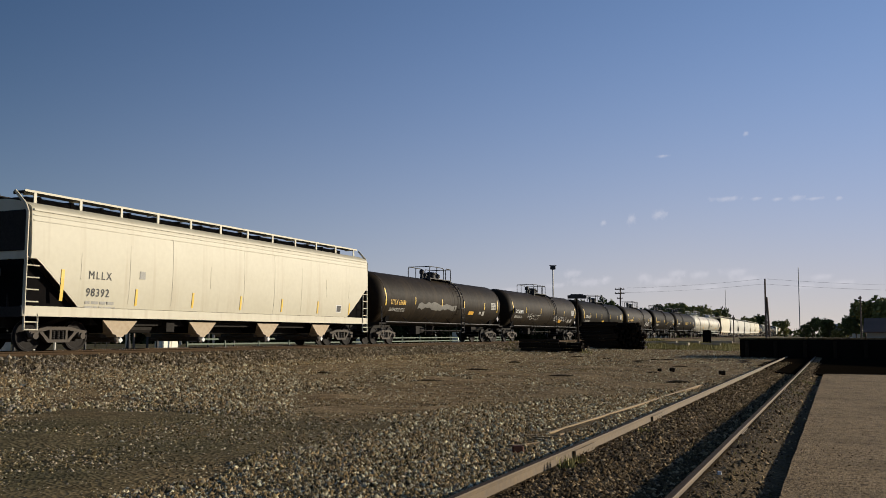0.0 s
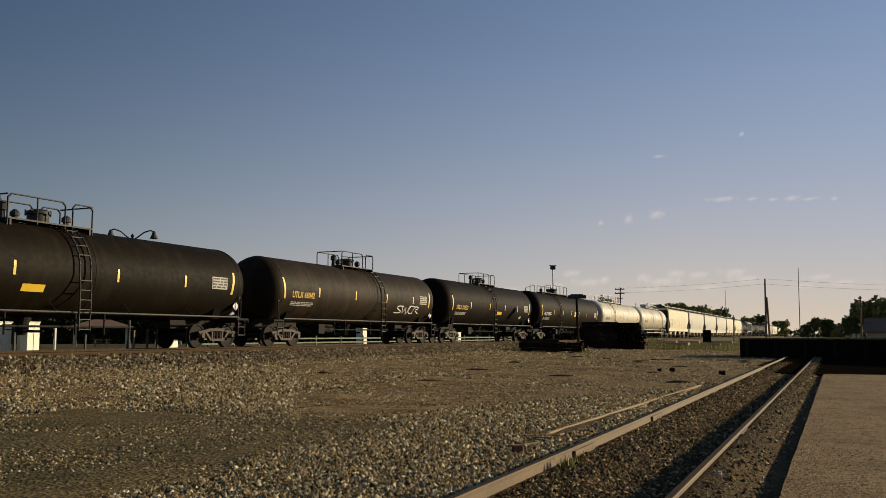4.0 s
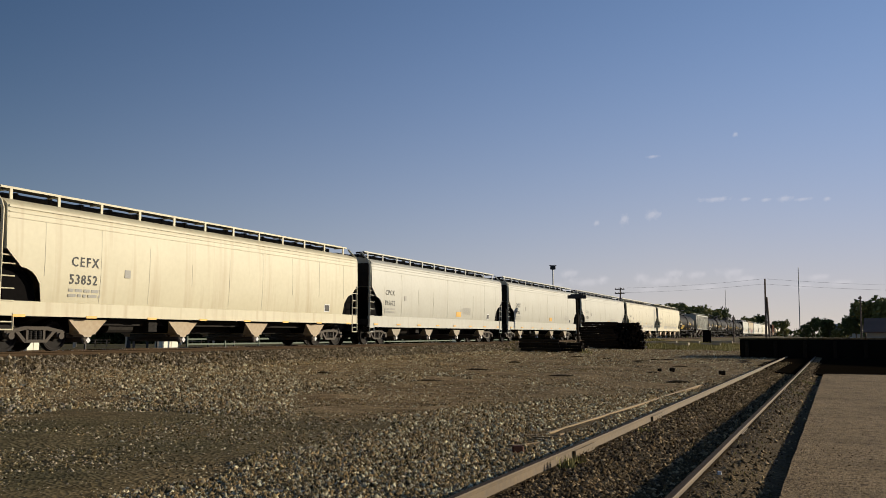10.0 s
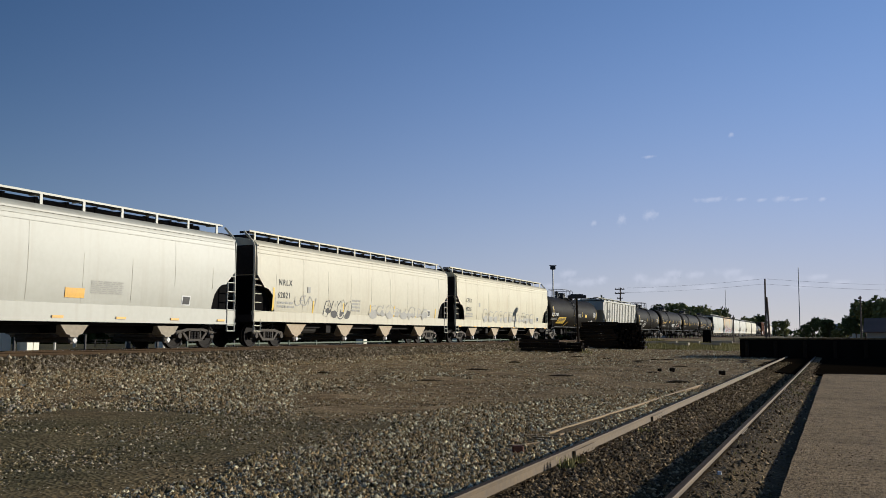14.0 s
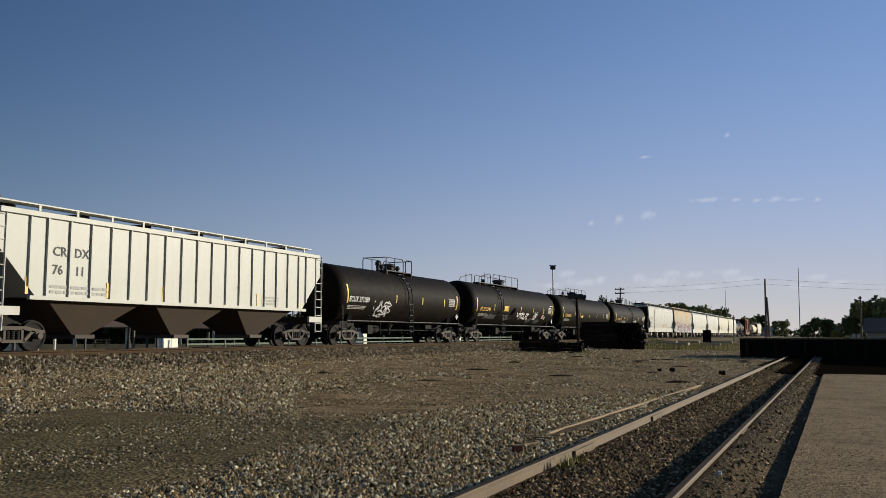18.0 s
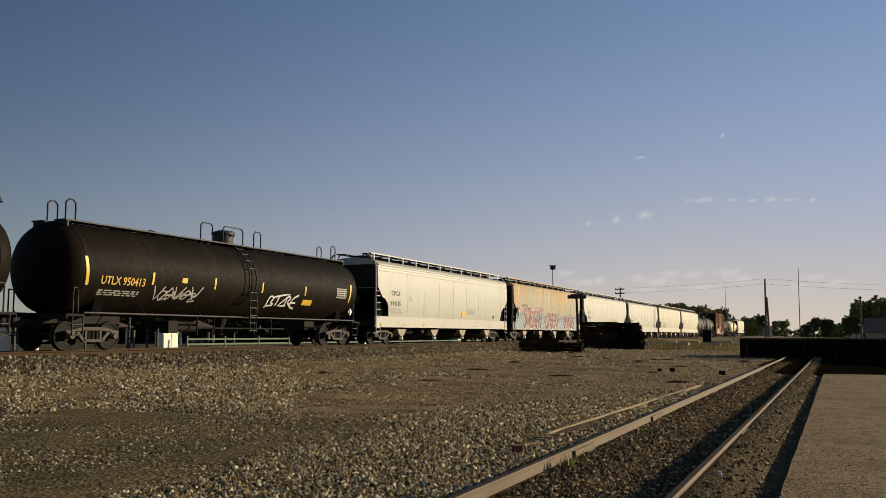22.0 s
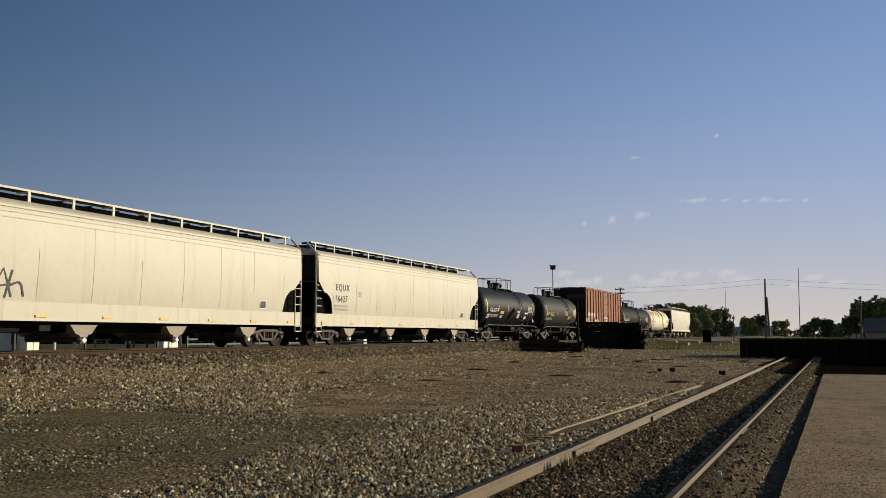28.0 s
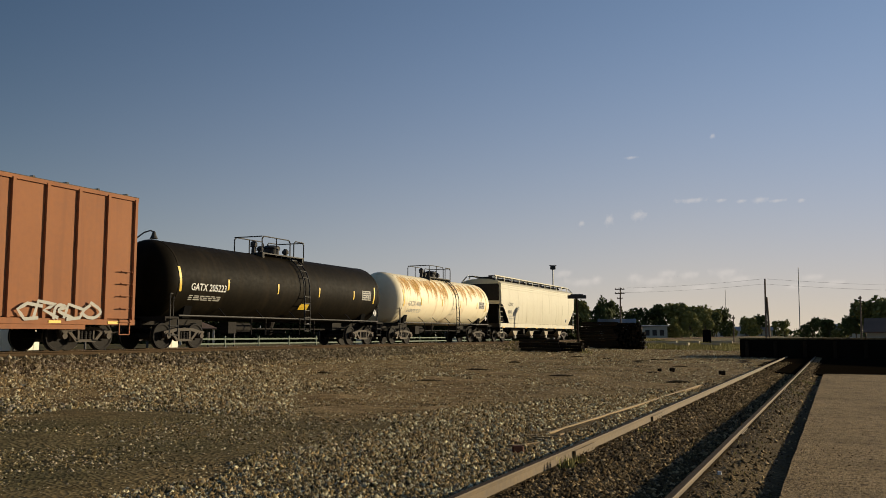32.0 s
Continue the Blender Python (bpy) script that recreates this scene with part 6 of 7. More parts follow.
def pole(name, heading, far, height, label, arms=(), radius=0.14, category="utility pole", wood=POLE_WOOD, stub=False):
    x, y = seen_place(heading, far)
    p = thing(name, at(x, y, ground_z(x, y), 24.5 - heading), label, category)
    part("pole", shape(("pole", height, radius, wood.name), wood, lambda bm: rod(bm, (0, 0, -0.3), (0.01 * height, 0, height), radius, 10, radius * 0.7)), p)
    for z, w in arms:
        part("crossarm", shape(("crossarm", w), POLE_WOOD, lambda bm: (box(bm, -w / 2, w / 2, -0.07, 0.07, -0.07, 0.07), [rod(bm, (i * w * 0.42, 0, 0.07), (i * w * 0.42, 0, 0.24), 0.05, 8) for i in (-1, -0.4, 0.4, 1)])), p, at(0, -0.15, z))
    if stub:
        part("brace_pole", shape(("brace_pole", height), wood, lambda bm: rod(bm, (0.52, 0.1, -0.3), (0.24, 0.1, height * 0.72), radius * 0.9, 8)), p)
    return p


pole("utility_pole", 11.63, 149, 9.2, "wooden utility pole with crossarms beyond the tracks", ((8.9, 1.6), (8.2, 1.6), (7.3, 0.9)), 0.16)
pole("utility_pole", 20.53, 132, 9.3, "wooden utility pole with a brace pole beside it", (), 0.16, stub=True)
pole("utility_pole", 25.87, 150, 7.4, "grey utility pole with a small lamp arm", ((7.0, 0.5),), 0.16, wood=POLE_WOOD)
pole("utility_pole", 18.62, 150, 4.4, "short weathered post beside the far tracks", ((3.9, 0.5),), 0.10, wood=POLE_WOOD)
pole("radio_mast", 22.48, 600, 44.5, "thin grey lattice radio mast on the horizon", (), 0.32, "mast", GALV)
pole("radio_mast", 18.17, 420, 22.0, "thin grey mast beyond the trees", (), 0.12, "mast", GALV)

wires = thing("power_line", Matrix(), "thin dark overhead wires between utility poles", "wire")
ends = []
for heading, far, z in ((11.63, 149, 9.25), (20.53, 132, 9.4), (31.0, 150, 8.6)):
    x, y = seen_place(heading, far)
    ends.append((Vector((x, y, z)), Vector((x, y, z - 0.75))))
for k in range(2):
    for a, b in zip(ends, ends[1:]):
        def span_wire(bm):
            pts = []
            for i in range(13):
                u = i / 12
                p = a[k].lerp(b[k], u)
                p.z -= 0.25 * 4 * u * (1 - u)
                pts.append(p)
            tube(bm, pts, 0.013, 4)
        part("wire", shape(("wire", k, round(a[0].x)), DARK_METAL, span_wire), wires)

# yard light and twin-arm lamps beyond the train
x, y = seen_place(7.31, 120)
yard = thing("yard_light", at(x, y, ground_z(x, y), 20), "tall yard light pole with a boxy lamp head", "light pole")
part("pole", shape("yard_pole", GALV, lambda bm: rod(bm, (0, 0, -0.2), (0, 0, 10.6), 0.12, 10, 0.09)), yard)
part("lamp_head", shape("yard_head", DARK_METAL, lambda bm: (box(bm, -0.36, 0.36, -0.25, 0.25, 10.25, 10.75, 0.03), rod(bm, (-0.5, 0, 10.8), (0.5, 0, 10.8), 0.04))), yard)
for heading, far in ((-20.0, 53.5), (-29.35, 41.2)):
    x, y = seen_place(heading, far)
    lamp = thing("street_lamp", at(x, y, ground_z(x, y), 24.5 - heading), "dark twin-arm street lamp with hanging bell shades", "street lamp", "street lamps beyond the train")
    part("post", shape("lamp_post", DARK_METAL, lambda bm: (rod(bm, (0, 0, -0.2), (0, 0, 7.0), 0.085, 10, 0.06), rod(bm, (0, 0, -0.2), (0, 0, 0.9), 0.16, 10, 0.10), lathe(bm, [(6.9, 0.06), (7.0, 0.1), (7.15, 0.02)], 8, "z"))), lamp)
    for s in (-1, 1):
        arm = part("arm", shape("lamp_arm", DARK_METAL, lambda bm: tube(bm, [(0, 0, 6.75), (0.3, 0, 6.95), (0.65, 0, 7.25), (1.0, 0, 7.38), (1.2, 0, 7.30)], 0.04, 6)), lamp, at(0, 0, 0, 0 if s > 0 else 180))
        part("shade", shape("lamp_shade", DARK_METAL, lambda bm: lathe(bm, [(7.34, 0.05), (7.26, 0.1), (7.05, 0.16), (6.90, 0.24), (6.88, 0.2)], 12, "z", (1.2, 0, 0))), arm)


# cabinets, posts, rails and shelters seen under the passing cars
def cabinet(heading, far, w, h, d, label, name="relay_cabinet", mat=CABINET):
    x, y = seen_place(heading, far)
    c = thing(name, at(x, y, ground_z(x, y), 96), label, "cabinet")
    part("cabinet_body", shape(("cabinet_body", w, h, d), mat, lambda bm: box(bm, -w / 2, w / 2, -d / 2, d / 2, 0.1, h, 0.02)), c)
    part("plinth", shape(("cabinet_plinth", w, d), DOCK_CONC, lambda bm: box(bm, -w / 2 - 0.05, w / 2 + 0.05, -d / 2 - 0.05, d / 2 + 0.05, -0.2, 0.1)), c)
    part("lid", shape(("cabinet_lid", w, h, d), mat, lambda bm: box(bm, -w / 2 - 0.04, w / 2 + 0.04, -d / 2 - 0.04, d / 2 + 0.04, h, h + 0.06, 0.01)), c)
    for i in (-0.25, 0.25):
        part("cabinet_door", shape(("cabinet_door", w, h), mat, lambda bm: (box(bm, -w * 0.22, w * 0.22, -0.03, 0, 0.2, h - 0.1, 0.008), [box(bm, -w * 0.16, w * 0.16, -0.04, -0.03, z, z + 0.03) for z in (h - 0.3, h - 0.38)])), c, at(i * w, -d / 2, 0))
    return c


cabinet(-27.35, 57, 1.55, 1.95, 0.7, "pale steel relay cabinet beyond the track")
cabinet(-25.65, 57, 1.0, 1.95, 0.7, "pale steel relay cabinet beyond the track")
cabinet(-17.75, 65, 1.75, 1.36, 0.7, "low cream steel cabinet with stencilled marks")
cabinet(-5.4, 88, 1.1, 1.85, 0.7, "small white steel cabinet beyond the track")
cabinet(0.9, 106, 1.2, 1.5, 0.7, "small pink-white steel cabinet beyond the track")
cabinet(17.0, 118, 1.3, 1.75, 1.0, "black square equipment cabinet in the weeds", mat=BLACK_AND_SHADE)
for heading, far, h, mat in ((-26.4, 31.5, 1.7, DARK_METAL), (-24.2, 36, 1.6, PAINT["white"]), (-22.5, 38, 1.2, DARK_METAL), (-19.7, 40, 1.5, POLE_WOOD), (-18.9, 36, 1.5, DARK_METAL), (-18.3, 36, 1.6, DARK_METAL), (-15.2, 40, 1.4, DARK_METAL), (-13.6, 45, 1.4, DARK_METAL), (-0.5, 70, 1.6, PAINT["white"])):
    x, y = seen_place(heading, far * 1.62)
    thing("marker_post", at(x, y, ground_z(x, y)), "short upright marker post beyond the track", "post", "marker posts", me=shape(("marker_post", h), mat, lambda bm: (box(bm, -0.06, 0.06, -0.06, 0.06, -0.3, h, 0.01), box(bm, -0.075, 0.075, -0.075, 0.075, h, h + 0.05, 0.01))))
fence = thing("rail_fence", Matrix(), "low pale rail fence beyond the track", "fence")
fa, fb = Vector((*seen_place(-16.5, 62), 0)), Vector((*seen_place(4.5, 118), 0))
for i in range(17):
    p = fa.lerp(fb, i / 16)
    part("fence_post", shape("fence_post", GREEN_PAINT, lambda bm: box(bm, -0.06, 0.06, -0.06, 0.06, -0.3, 1.15, 0.01)), fence, at(p.x, p.y, ground_z(p.x, p.y)))
turn = math.degrees(math.atan2(fb.y - fa.y, fb.x - fa.x))
for z in (0.5, 0.85):
    part("fence_rail", shape("fence_rail", GREEN_PAINT, lambda bm: box(bm, 0, (fb - fa).length, -0.03, 0.03, -0.06, 0.06)), fence, at(fa.x, fa.y, 0.2 + z, turn))


def shelter(heading, far, w, label):
    x, y = seen_place(heading, far)
    s = thing("shelter", at(x, y, ground_z(x, y), 24.5 - heading), label, "shelter", "shelters in the park")
    part("roof", shape(("shelter_roof", w), ROOF_BROWN, lambda bm: (lathe(bm, [(1.95, w * 0.78), (2.05, w * 0.78), (3.0, 0.25), (3.1, 0.05)], 4, "z"))), s, at(0, 0, 0, 45))
    for i in (-1, 1):
        for k in (-1, 1):
            part("post", shape("shelter_post", PAINT["white"], lambda bm: box(bm, -0.1, 0.1, -0.1, 0.1, -0.2, 1.98, 0.01)), s, at(i * w * 0.44, k * w * 0.44, 0))
    part("table", shape("shelter_table", POST_WOOD, lambda bm: (box(bm, -0.9, 0.9, -0.4, 0.4, 0.7, 0.76), box(bm, -0.9, 0.9, -0.8, -0.55, 0.42, 0.46), box(bm, -0.9, 0.9, 0.55, 0.8, 0.42, 0.46), box(bm, -0.6, -0.5, -0.7, 0.7, -0.1, 0.7), box(bm, 0.5, 0.6, -0.7, 0.7, -0.1, 0.7))), s)


shelter(-21.6, 95, 5.6, "brown hip-roofed park shelter on white posts")
shelter(-15.9, 110, 4.4, "brown hip-roofed park shelter on white posts")


def house(heading, far, w, d, wall_h, roof_h, label, wall=WALL_TAN, roof=ROOF_BROWN, hip=False, windows=2):
    x, y = seen_place(heading, far)
    b = thing("house" if not hip else "shed", at(x, y, ground_z(x, y), 24.5 - heading), label, "building")
    part("wall", shape(("house_wall", w, d, wall_h, wall.name), wall, lambda bm: box(bm, -w / 2, w / 2, -d / 2, d / 2, -0.3, wall_h)), b)
    if roof_h:
        part("roof", shape(("house_roof", w, d, wall_h, roof_h), roof, lambda bm: extrude(bm, ((-d / 2 - 0.4, wall_h + 0.004), (d / 2 + 0.4, wall_h + 0.004), (d / 2 + 0.4, wall_h + 0.15), (0, wall_h + roof_h), (-d / 2 - 0.4, wall_h + 0.15)), "x", -w / 2 - 0.4, w / 2 + 0.4)), b)
    for i in range(windows):
        part("window", shape("house_window", DARK_METAL, lambda bm: box(bm, -0.45, 0.45, -0.04, 0.02, -0.6, 0.6, 0.01)), b, at((i - (windows - 1) / 2) * w / (windows + 0.5), -d / 2, wall_h * 0.55))
    return b


house(13.78, 190, 5.2, 6, 3.0, 0.25, "small pale flat-roofed shed beside the far trees", PAINT["pale"], GALV, True, 3)
house(11.4, 230, 9, 7, 3.6, 1.8, "pale house with a grey roof among the trees", PAINT["white"], GALV)
house(28.2, 130, 9.0, 8, 1.6, 2.0, "low building with a brown pitched roof", WALL_TAN, ROOF_BROWN)
house(18.2, 330, 9, 7, 2.6, 1.6, "small distant house with a pale wall", PAINT["white"], GALV)
house(19.8, 420, 16, 8, 3.2, 1.6, "long low distant shed", PAINT["pale"], GALV, True)
house(24.9, 260, 8, 7, 2.6, 1.7, "small distant house with a grey roof", PAINT["pale"], GALV)


# ---- trees ----
def tree_meshes(seed, height, spread, leaf):
    rng = random.Random(seed)
    trunk = bmesh.new()
    rod(trunk, (0, 0, -0.3), (0.1, 0, height * 0.35), 0.03 * height, 8, 0.02 * height)
    lobes = []
    for i in range(rng.randint(7, 10)):
        a = rng.uniform(0, math.tau)
        r = spread * rng.uniform(0.1, 0.62)
        z = height * rng.uniform(0.17, 0.84)
        c = Vector((r * math.cos(a), r * math.sin(a), z))
        lobes.append((c, spread * rng.uniform(0.26, 0.46)))
        rod(trunk, (0.08, 0, height * rng.uniform(0.2, 0.36)), c, 0.012 * height, 5, 0.004 * height)
    verts, faces = [], []
    for c, r in lobes:
        for _ in range(150):
            d = Vector((rng.gauss(0, 1), rng.gauss(0, 1), rng.gauss(0, 1))).normalized()
            p = c + d * r * rng.uniform(0.55, 1.08) * Vector((1, 1, 0.8)).length / 1.62
            s = rng.uniform(0.035, 0.07) * height
            u = Vector((rng.gauss(0, 1), rng.gauss(0, 1), rng.gauss(0, 1))).normalized()
            v = u.orthogonal().normalized()
            w = u.cross(v)
            k = len(verts)
            verts += [p - v * s, p + w * s * 0.55, p + v * s, p - w * s * 0.55 + u * s * 0.2]
            faces.append((k, k + 1, k + 2, k + 3))
    crown = bpy.data.meshes.new("crown")
    crown.from_pydata(verts, [], faces)
    crown.materials.append(leaf)
    tm = bpy.data.meshes.new("trunk")
    trunk.to_mesh(tm)
    trunk.free()
    tm.materials.append(BARK)
    return tm, crown


KINDS = [tree_meshes(k, 10, 4.6, LEAF if k % 3 else LEAF_SUNLIT) for k in range(7)]
rng = random.Random(12)


def tree(heading, far, top, kind=None, wide=1.0):
    """top: the height of the crown over the ground."""
    x, y = seen_place(heading, far)
    tm, crown = KINDS[rng.randrange(7) if kind is None else kind]
    t = thing("tree", at(x, y, ground_z(x, y), rng.uniform(0, 360)), "leafy green tree on the far side of the yard", "tree", "trees along the horizon")
    t.scale = (wide * top / 10, wide * top / 10, top / 10.4)
    part("trunk", tm, t)
    part("crown", crown, t)


for heading, far, top, wide in ((9.0, 230, 11.5, 0.8), (10.2, 240, 10.5, 0.9), (11.0, 236, 11, 0.8), (10.7, 232, 12, 0.6), (12.3, 240, 8, 0.9), (12.9, 250, 9.2, 1.0), (13.6, 255, 9.8, 1), (14.3, 250, 10.2, 1), (14.9, 246, 10.8, 1), (15.4, 250, 10.9, 0.9),
                                (15.9, 244, 10.3, 1), (16.5, 240, 9.6, 1), (17.1, 250, 9.2, 1), (17.6, 260, 9.3, 0.9), (18.1, 300, 8.6, 0.9), (18.6, 310, 7.0, 1), (19.4, 410, 10.0, 0.9), (19.9, 405, 11.0, 0.9), (20.4, 420, 10.5, 0.9), (21.1, 460, 8.4, 0.9), (21.6, 460, 9.2, 0.8),
                                (22.7, 300, 5.2, 1.1), (23.2, 290, 7.0, 1.0), (23.8, 220, 5.0, 1.1), (24.2, 215, 5.3, 1.1), (24.7, 210, 4.9, 1.1), (25.2, 205, 5.6, 0.9), (25.6, 200, 7.0, 0.9), (26.1, 196, 8.6, 1), (26.6, 190, 9.0, 1), (27.2, 188, 9.4, 1), (27.8, 186, 9.6, 1), (28.4, 186, 9.9, 1),
                                (15.2, 190, 6.4, 0.8), (16.0, 200, 6.9, 0.9), (16.9, 210, 6.4, 0.9), (17.4, 215, 6.6, 0.9)):
    tree(heading, far, top, (0, 3, 6)[int(heading * 10) % 3] if 15.0 < heading < 17.3 else None, wide)
def leaf_band(name, n, headings, fars, sizes, heights, mat, label):
    bm = bmesh.new()
    for i in range(n):
        x, y = seen_place(rng.uniform(*headings), rng.uniform(*fars))
        w = rng.uniform(*sizes)
        z = ground_z(x, y) + heights[0] + (heights[1] - heights[0]) * rng.random() ** 1.3
        bm.faces.new([bm.verts.new((x + rng.uniform(-w, w), y + rng.uniform(-w, w), z + rng.uniform(-w, w))) for _ in range(4)])
    me = bpy.data.meshes.new(name)
    bm.to_mesh(me)
    bm.free()
    me.materials.append(mat)
    thing(name, Matrix(), label, "woods", kind="stuff", me=me)


leaf_band("far_woods", 900, (8.5, 29), (470, 560), (1.2, 2.6), (0.3, 3.6), LEAF, "line of dark woods along the horizon")
# Hedge added to darken the background seen under the cars.
leaf_band("hedge", 15000, (-31, 9), (128, 137), (0.35, 0.85), (0.0, 4.0), SHADE_LEAF, "dark hedge beyond the main line")


# ---- weeds, loose stones ----
def weeds(name, spots, label, mat):
    verts, faces = [], []
    for x, y, r, n, h in spots:
        for _ in range(n):
            a, d = rng.uniform(0, math.tau), r * math.sqrt(rng.random())
            px, py = x + d * math.cos(a), y + d * math.sin(a)
            z = ground_z(px, py) - 0.02
            hh, w, t = h * rng.uniform(0.4, 1.2), h * 0.09, rng.uniform(0, math.tau)
            lean = rng.uniform(0, 0.5) * hh
            k = len(verts)
            verts += [(px - w * math.cos(t), py - w * math.sin(t), z), (px + w * math.cos(t), py + w * math.sin(t), z), (px + lean * math.sin(t), py - lean * math.cos(t), z + hh)]
            faces.append((k, k + 1, k + 2))
    me = bpy.data.meshes.new(name)
    me.from_pydata(verts, [], faces)
    me.materials.append(mat)
    thing(name, Matrix(), label, "weeds", kind="stuff", me=me)


patches = []
for _ in range(230):
    hd, far = rng.uniform(11.6, 18.9), rng.uniform(74, 125)
    x, y = seen_place(hd, far)
    patches.append((x, y, rng.uniform(0.8, 2.4), 80, rng.uniform(0.15, 0.42)))
for _ in range(26):
    x, y = seen_place(rng.uniform(4.5, 9.5), rng.uniform(56, 75))
    patches.append((x, y, 0.5, 30, 0.3))
for k in range(34):
    p = on_track(rng.uniform(15, 90), rng.uniform(2.0, 3.6))
    patches.append((p.x, p.y, 0.35, 16, 0.16))
weeds("dry_grass", patches, "dry yellow-green weeds in the yard", GRASS_DRY)
weeds("rail_weeds", [(-2.55, 8.6, 0.10, 60, 0.14), (-2.58, 9.0, 0.12, 50, 0.10), (-2.5, 12.2, 0.1, 30, 0.1), (-0.75, 21, 0.25, 50, 0.09), (-0.8, 26, 0.3, 60, 0.1)] + [(rng.uniform(-1.1, -0.55), rng.uniform(6, 30), 0.12, 14, 0.06) for _ in range(60)], "small weeds beside the siding rail", GRASS_DRY)
for x, y, s, mat, what in ((-3.36, 9.4, 0.065, BRICK_RED, "brown broken brick lying on the gravel"), (-1.05, 8.46, 0.02, STENCIL_WHITE, "pale stone lying beside the rail"), (-3.6, 30.6, 0.10, TIE_WOOD, "dark lump of wood on the gravel"), (-5.6, 32.6, 0.09, TIE_WOOD, "dark lump of wood on the gravel"), (-6.0, 32.3, 0.07, TIE_WOOD, "dark lump of wood on the gravel")):
    thing("lump", at(x, y, ground_z(x, y), 30), what, "debris", me=shape(("lump", s), mat, lambda bm: box(bm, -s, s, -s * 0.7, s * 0.7, -0.02, s * 1.5, s * 0.25)))
for k in range(7):
    x, y, w = -3.55 + 0.16 * math.sin(k * 2.3), 9.9 + 0.22 * k, 0.10 + 0.03 * (k % 3)
    thing("wood_scrap", at(x, y, ground_z(x, y) + 0.02, 25 + 41 * k), "small tan splinter of wood on the gravel", "debris", "wood scraps by the timber edging", me=shape(("wood_scrap", k % 3), TIMBER, lambda bm: box(bm, -w, w, -0.018, 0.018, -0.01, 0.022, 0.004)))
# Low dark mounds stand for shadow streaks of small ridges on the lot.
clods = random.Random(31)
for k in range(26):
    x, y = clods.uniform(-14.5, -3.8), 19 + 32 * clods.random()
    w = clods.choice((0.16, 0.20, 0.24))
    clod = thing("dirt_clod", at(x, y, ground_z(x, y), clods.uniform(5, 45)), "low dark clod of dirt on the lot", "clod", "clods on the lot", me=shape(("dirt_clod", w), RIDGE_SHADE, lambda bm: lathe(bm, [(-0.05, w), (0.0, w * 0.95), (0.04, w * 0.7), (0.065, w * 0.25), (0.07, 0.02)], 9, "z"), True))
    clod.scale = (clods.uniform(1.2, 2.8), 0.8, clods.uniform(0.5, 1.0))
for hd, far, w in ((13.2, 96, 2.2), (14.4, 102, 3.0), (15.2, 92, 2.4), (17.2, 96, 2.0), (15.9, 110, 2.6), (17.9, 118, 2.6)):
    x, y = seen_place(hd, far)
    thing("concrete_beam", at(x, y, ground_z(x, y), rng.uniform(-20, 30)), "pale concrete beam lying in the weeds", "beam", "concrete beams in the weeds", me=shape(("concrete_beam", w), PAINT["rusty"], lambda bm: box(bm, -w / 2, w / 2, -0.2, 0.2, -0.05, 0.4, 0.03)))


def scatter(name, spots, material, label, category):
    """Loose stones: squashed low-sided lumps, all in one mesh."""
    base = np.array([(1, 0, -0.35), (0, 1, -0.35), (-1, 0, -0.35), (0, -1, -0.35), (0.25, 0.1, 0.9)], dtype=np.float32)
    tris = np.array([(0, 1, 4), (1, 2, 4), (2, 3, 4), (3, 0, 4)], dtype=np.int32)
    r = np.random.RandomState(7)
    n = len(spots)
    s = np.asarray(spots, dtype=np.float32)
    v = base[None] * (1 + r.uniform(-0.35, 0.35, (n, 5, 3))).astype(np.float32) + r.uniform(-0.25, 0.25, (n, 5, 3)).astype(np.float32)
    v *= (s[:, 3, None, None] * np.stack([np.ones(n), r.uniform(0.6, 1.0, n), r.uniform(0.45, 0.85, n)], 1)[:, None, :]).astype(np.float32)
    a = r.uniform(0, 6.283, n).astype(np.float32)
    x = v[..., 0] * np.cos(a)[:, None] - v[..., 1] * np.sin(a)[:, None]
    y = v[..., 0] * np.sin(a)[:, None] + v[..., 1] * np.cos(a)[:, None]
    v[..., 0], v[..., 1] = x + s[:, 0, None], y + s[:, 1, None]
    v[..., 2] += s[:, 2, None]
    f = (tris[None] + 5 * np.arange(n, dtype=np.int32)[:, None, None]).reshape(-1, 3)
    me = bpy.data.meshes.new(name)
    me.vertices.add(n * 5)
    me.vertices.foreach_set("co", v.reshape(-1))
    me.loops.add(f.size)
    me.loops.foreach_set("vertex_index", f.reshape(-1))
    me.polygons.add(len(f))
    me.polygons.foreach_set("loop_start", np.arange(0, f.size, 3, dtype=np.int32))
    me.update(calc_edges=True)
    me.materials.append(material)
    thing(name, Matrix(), label, category, kind="stuff", me=me)


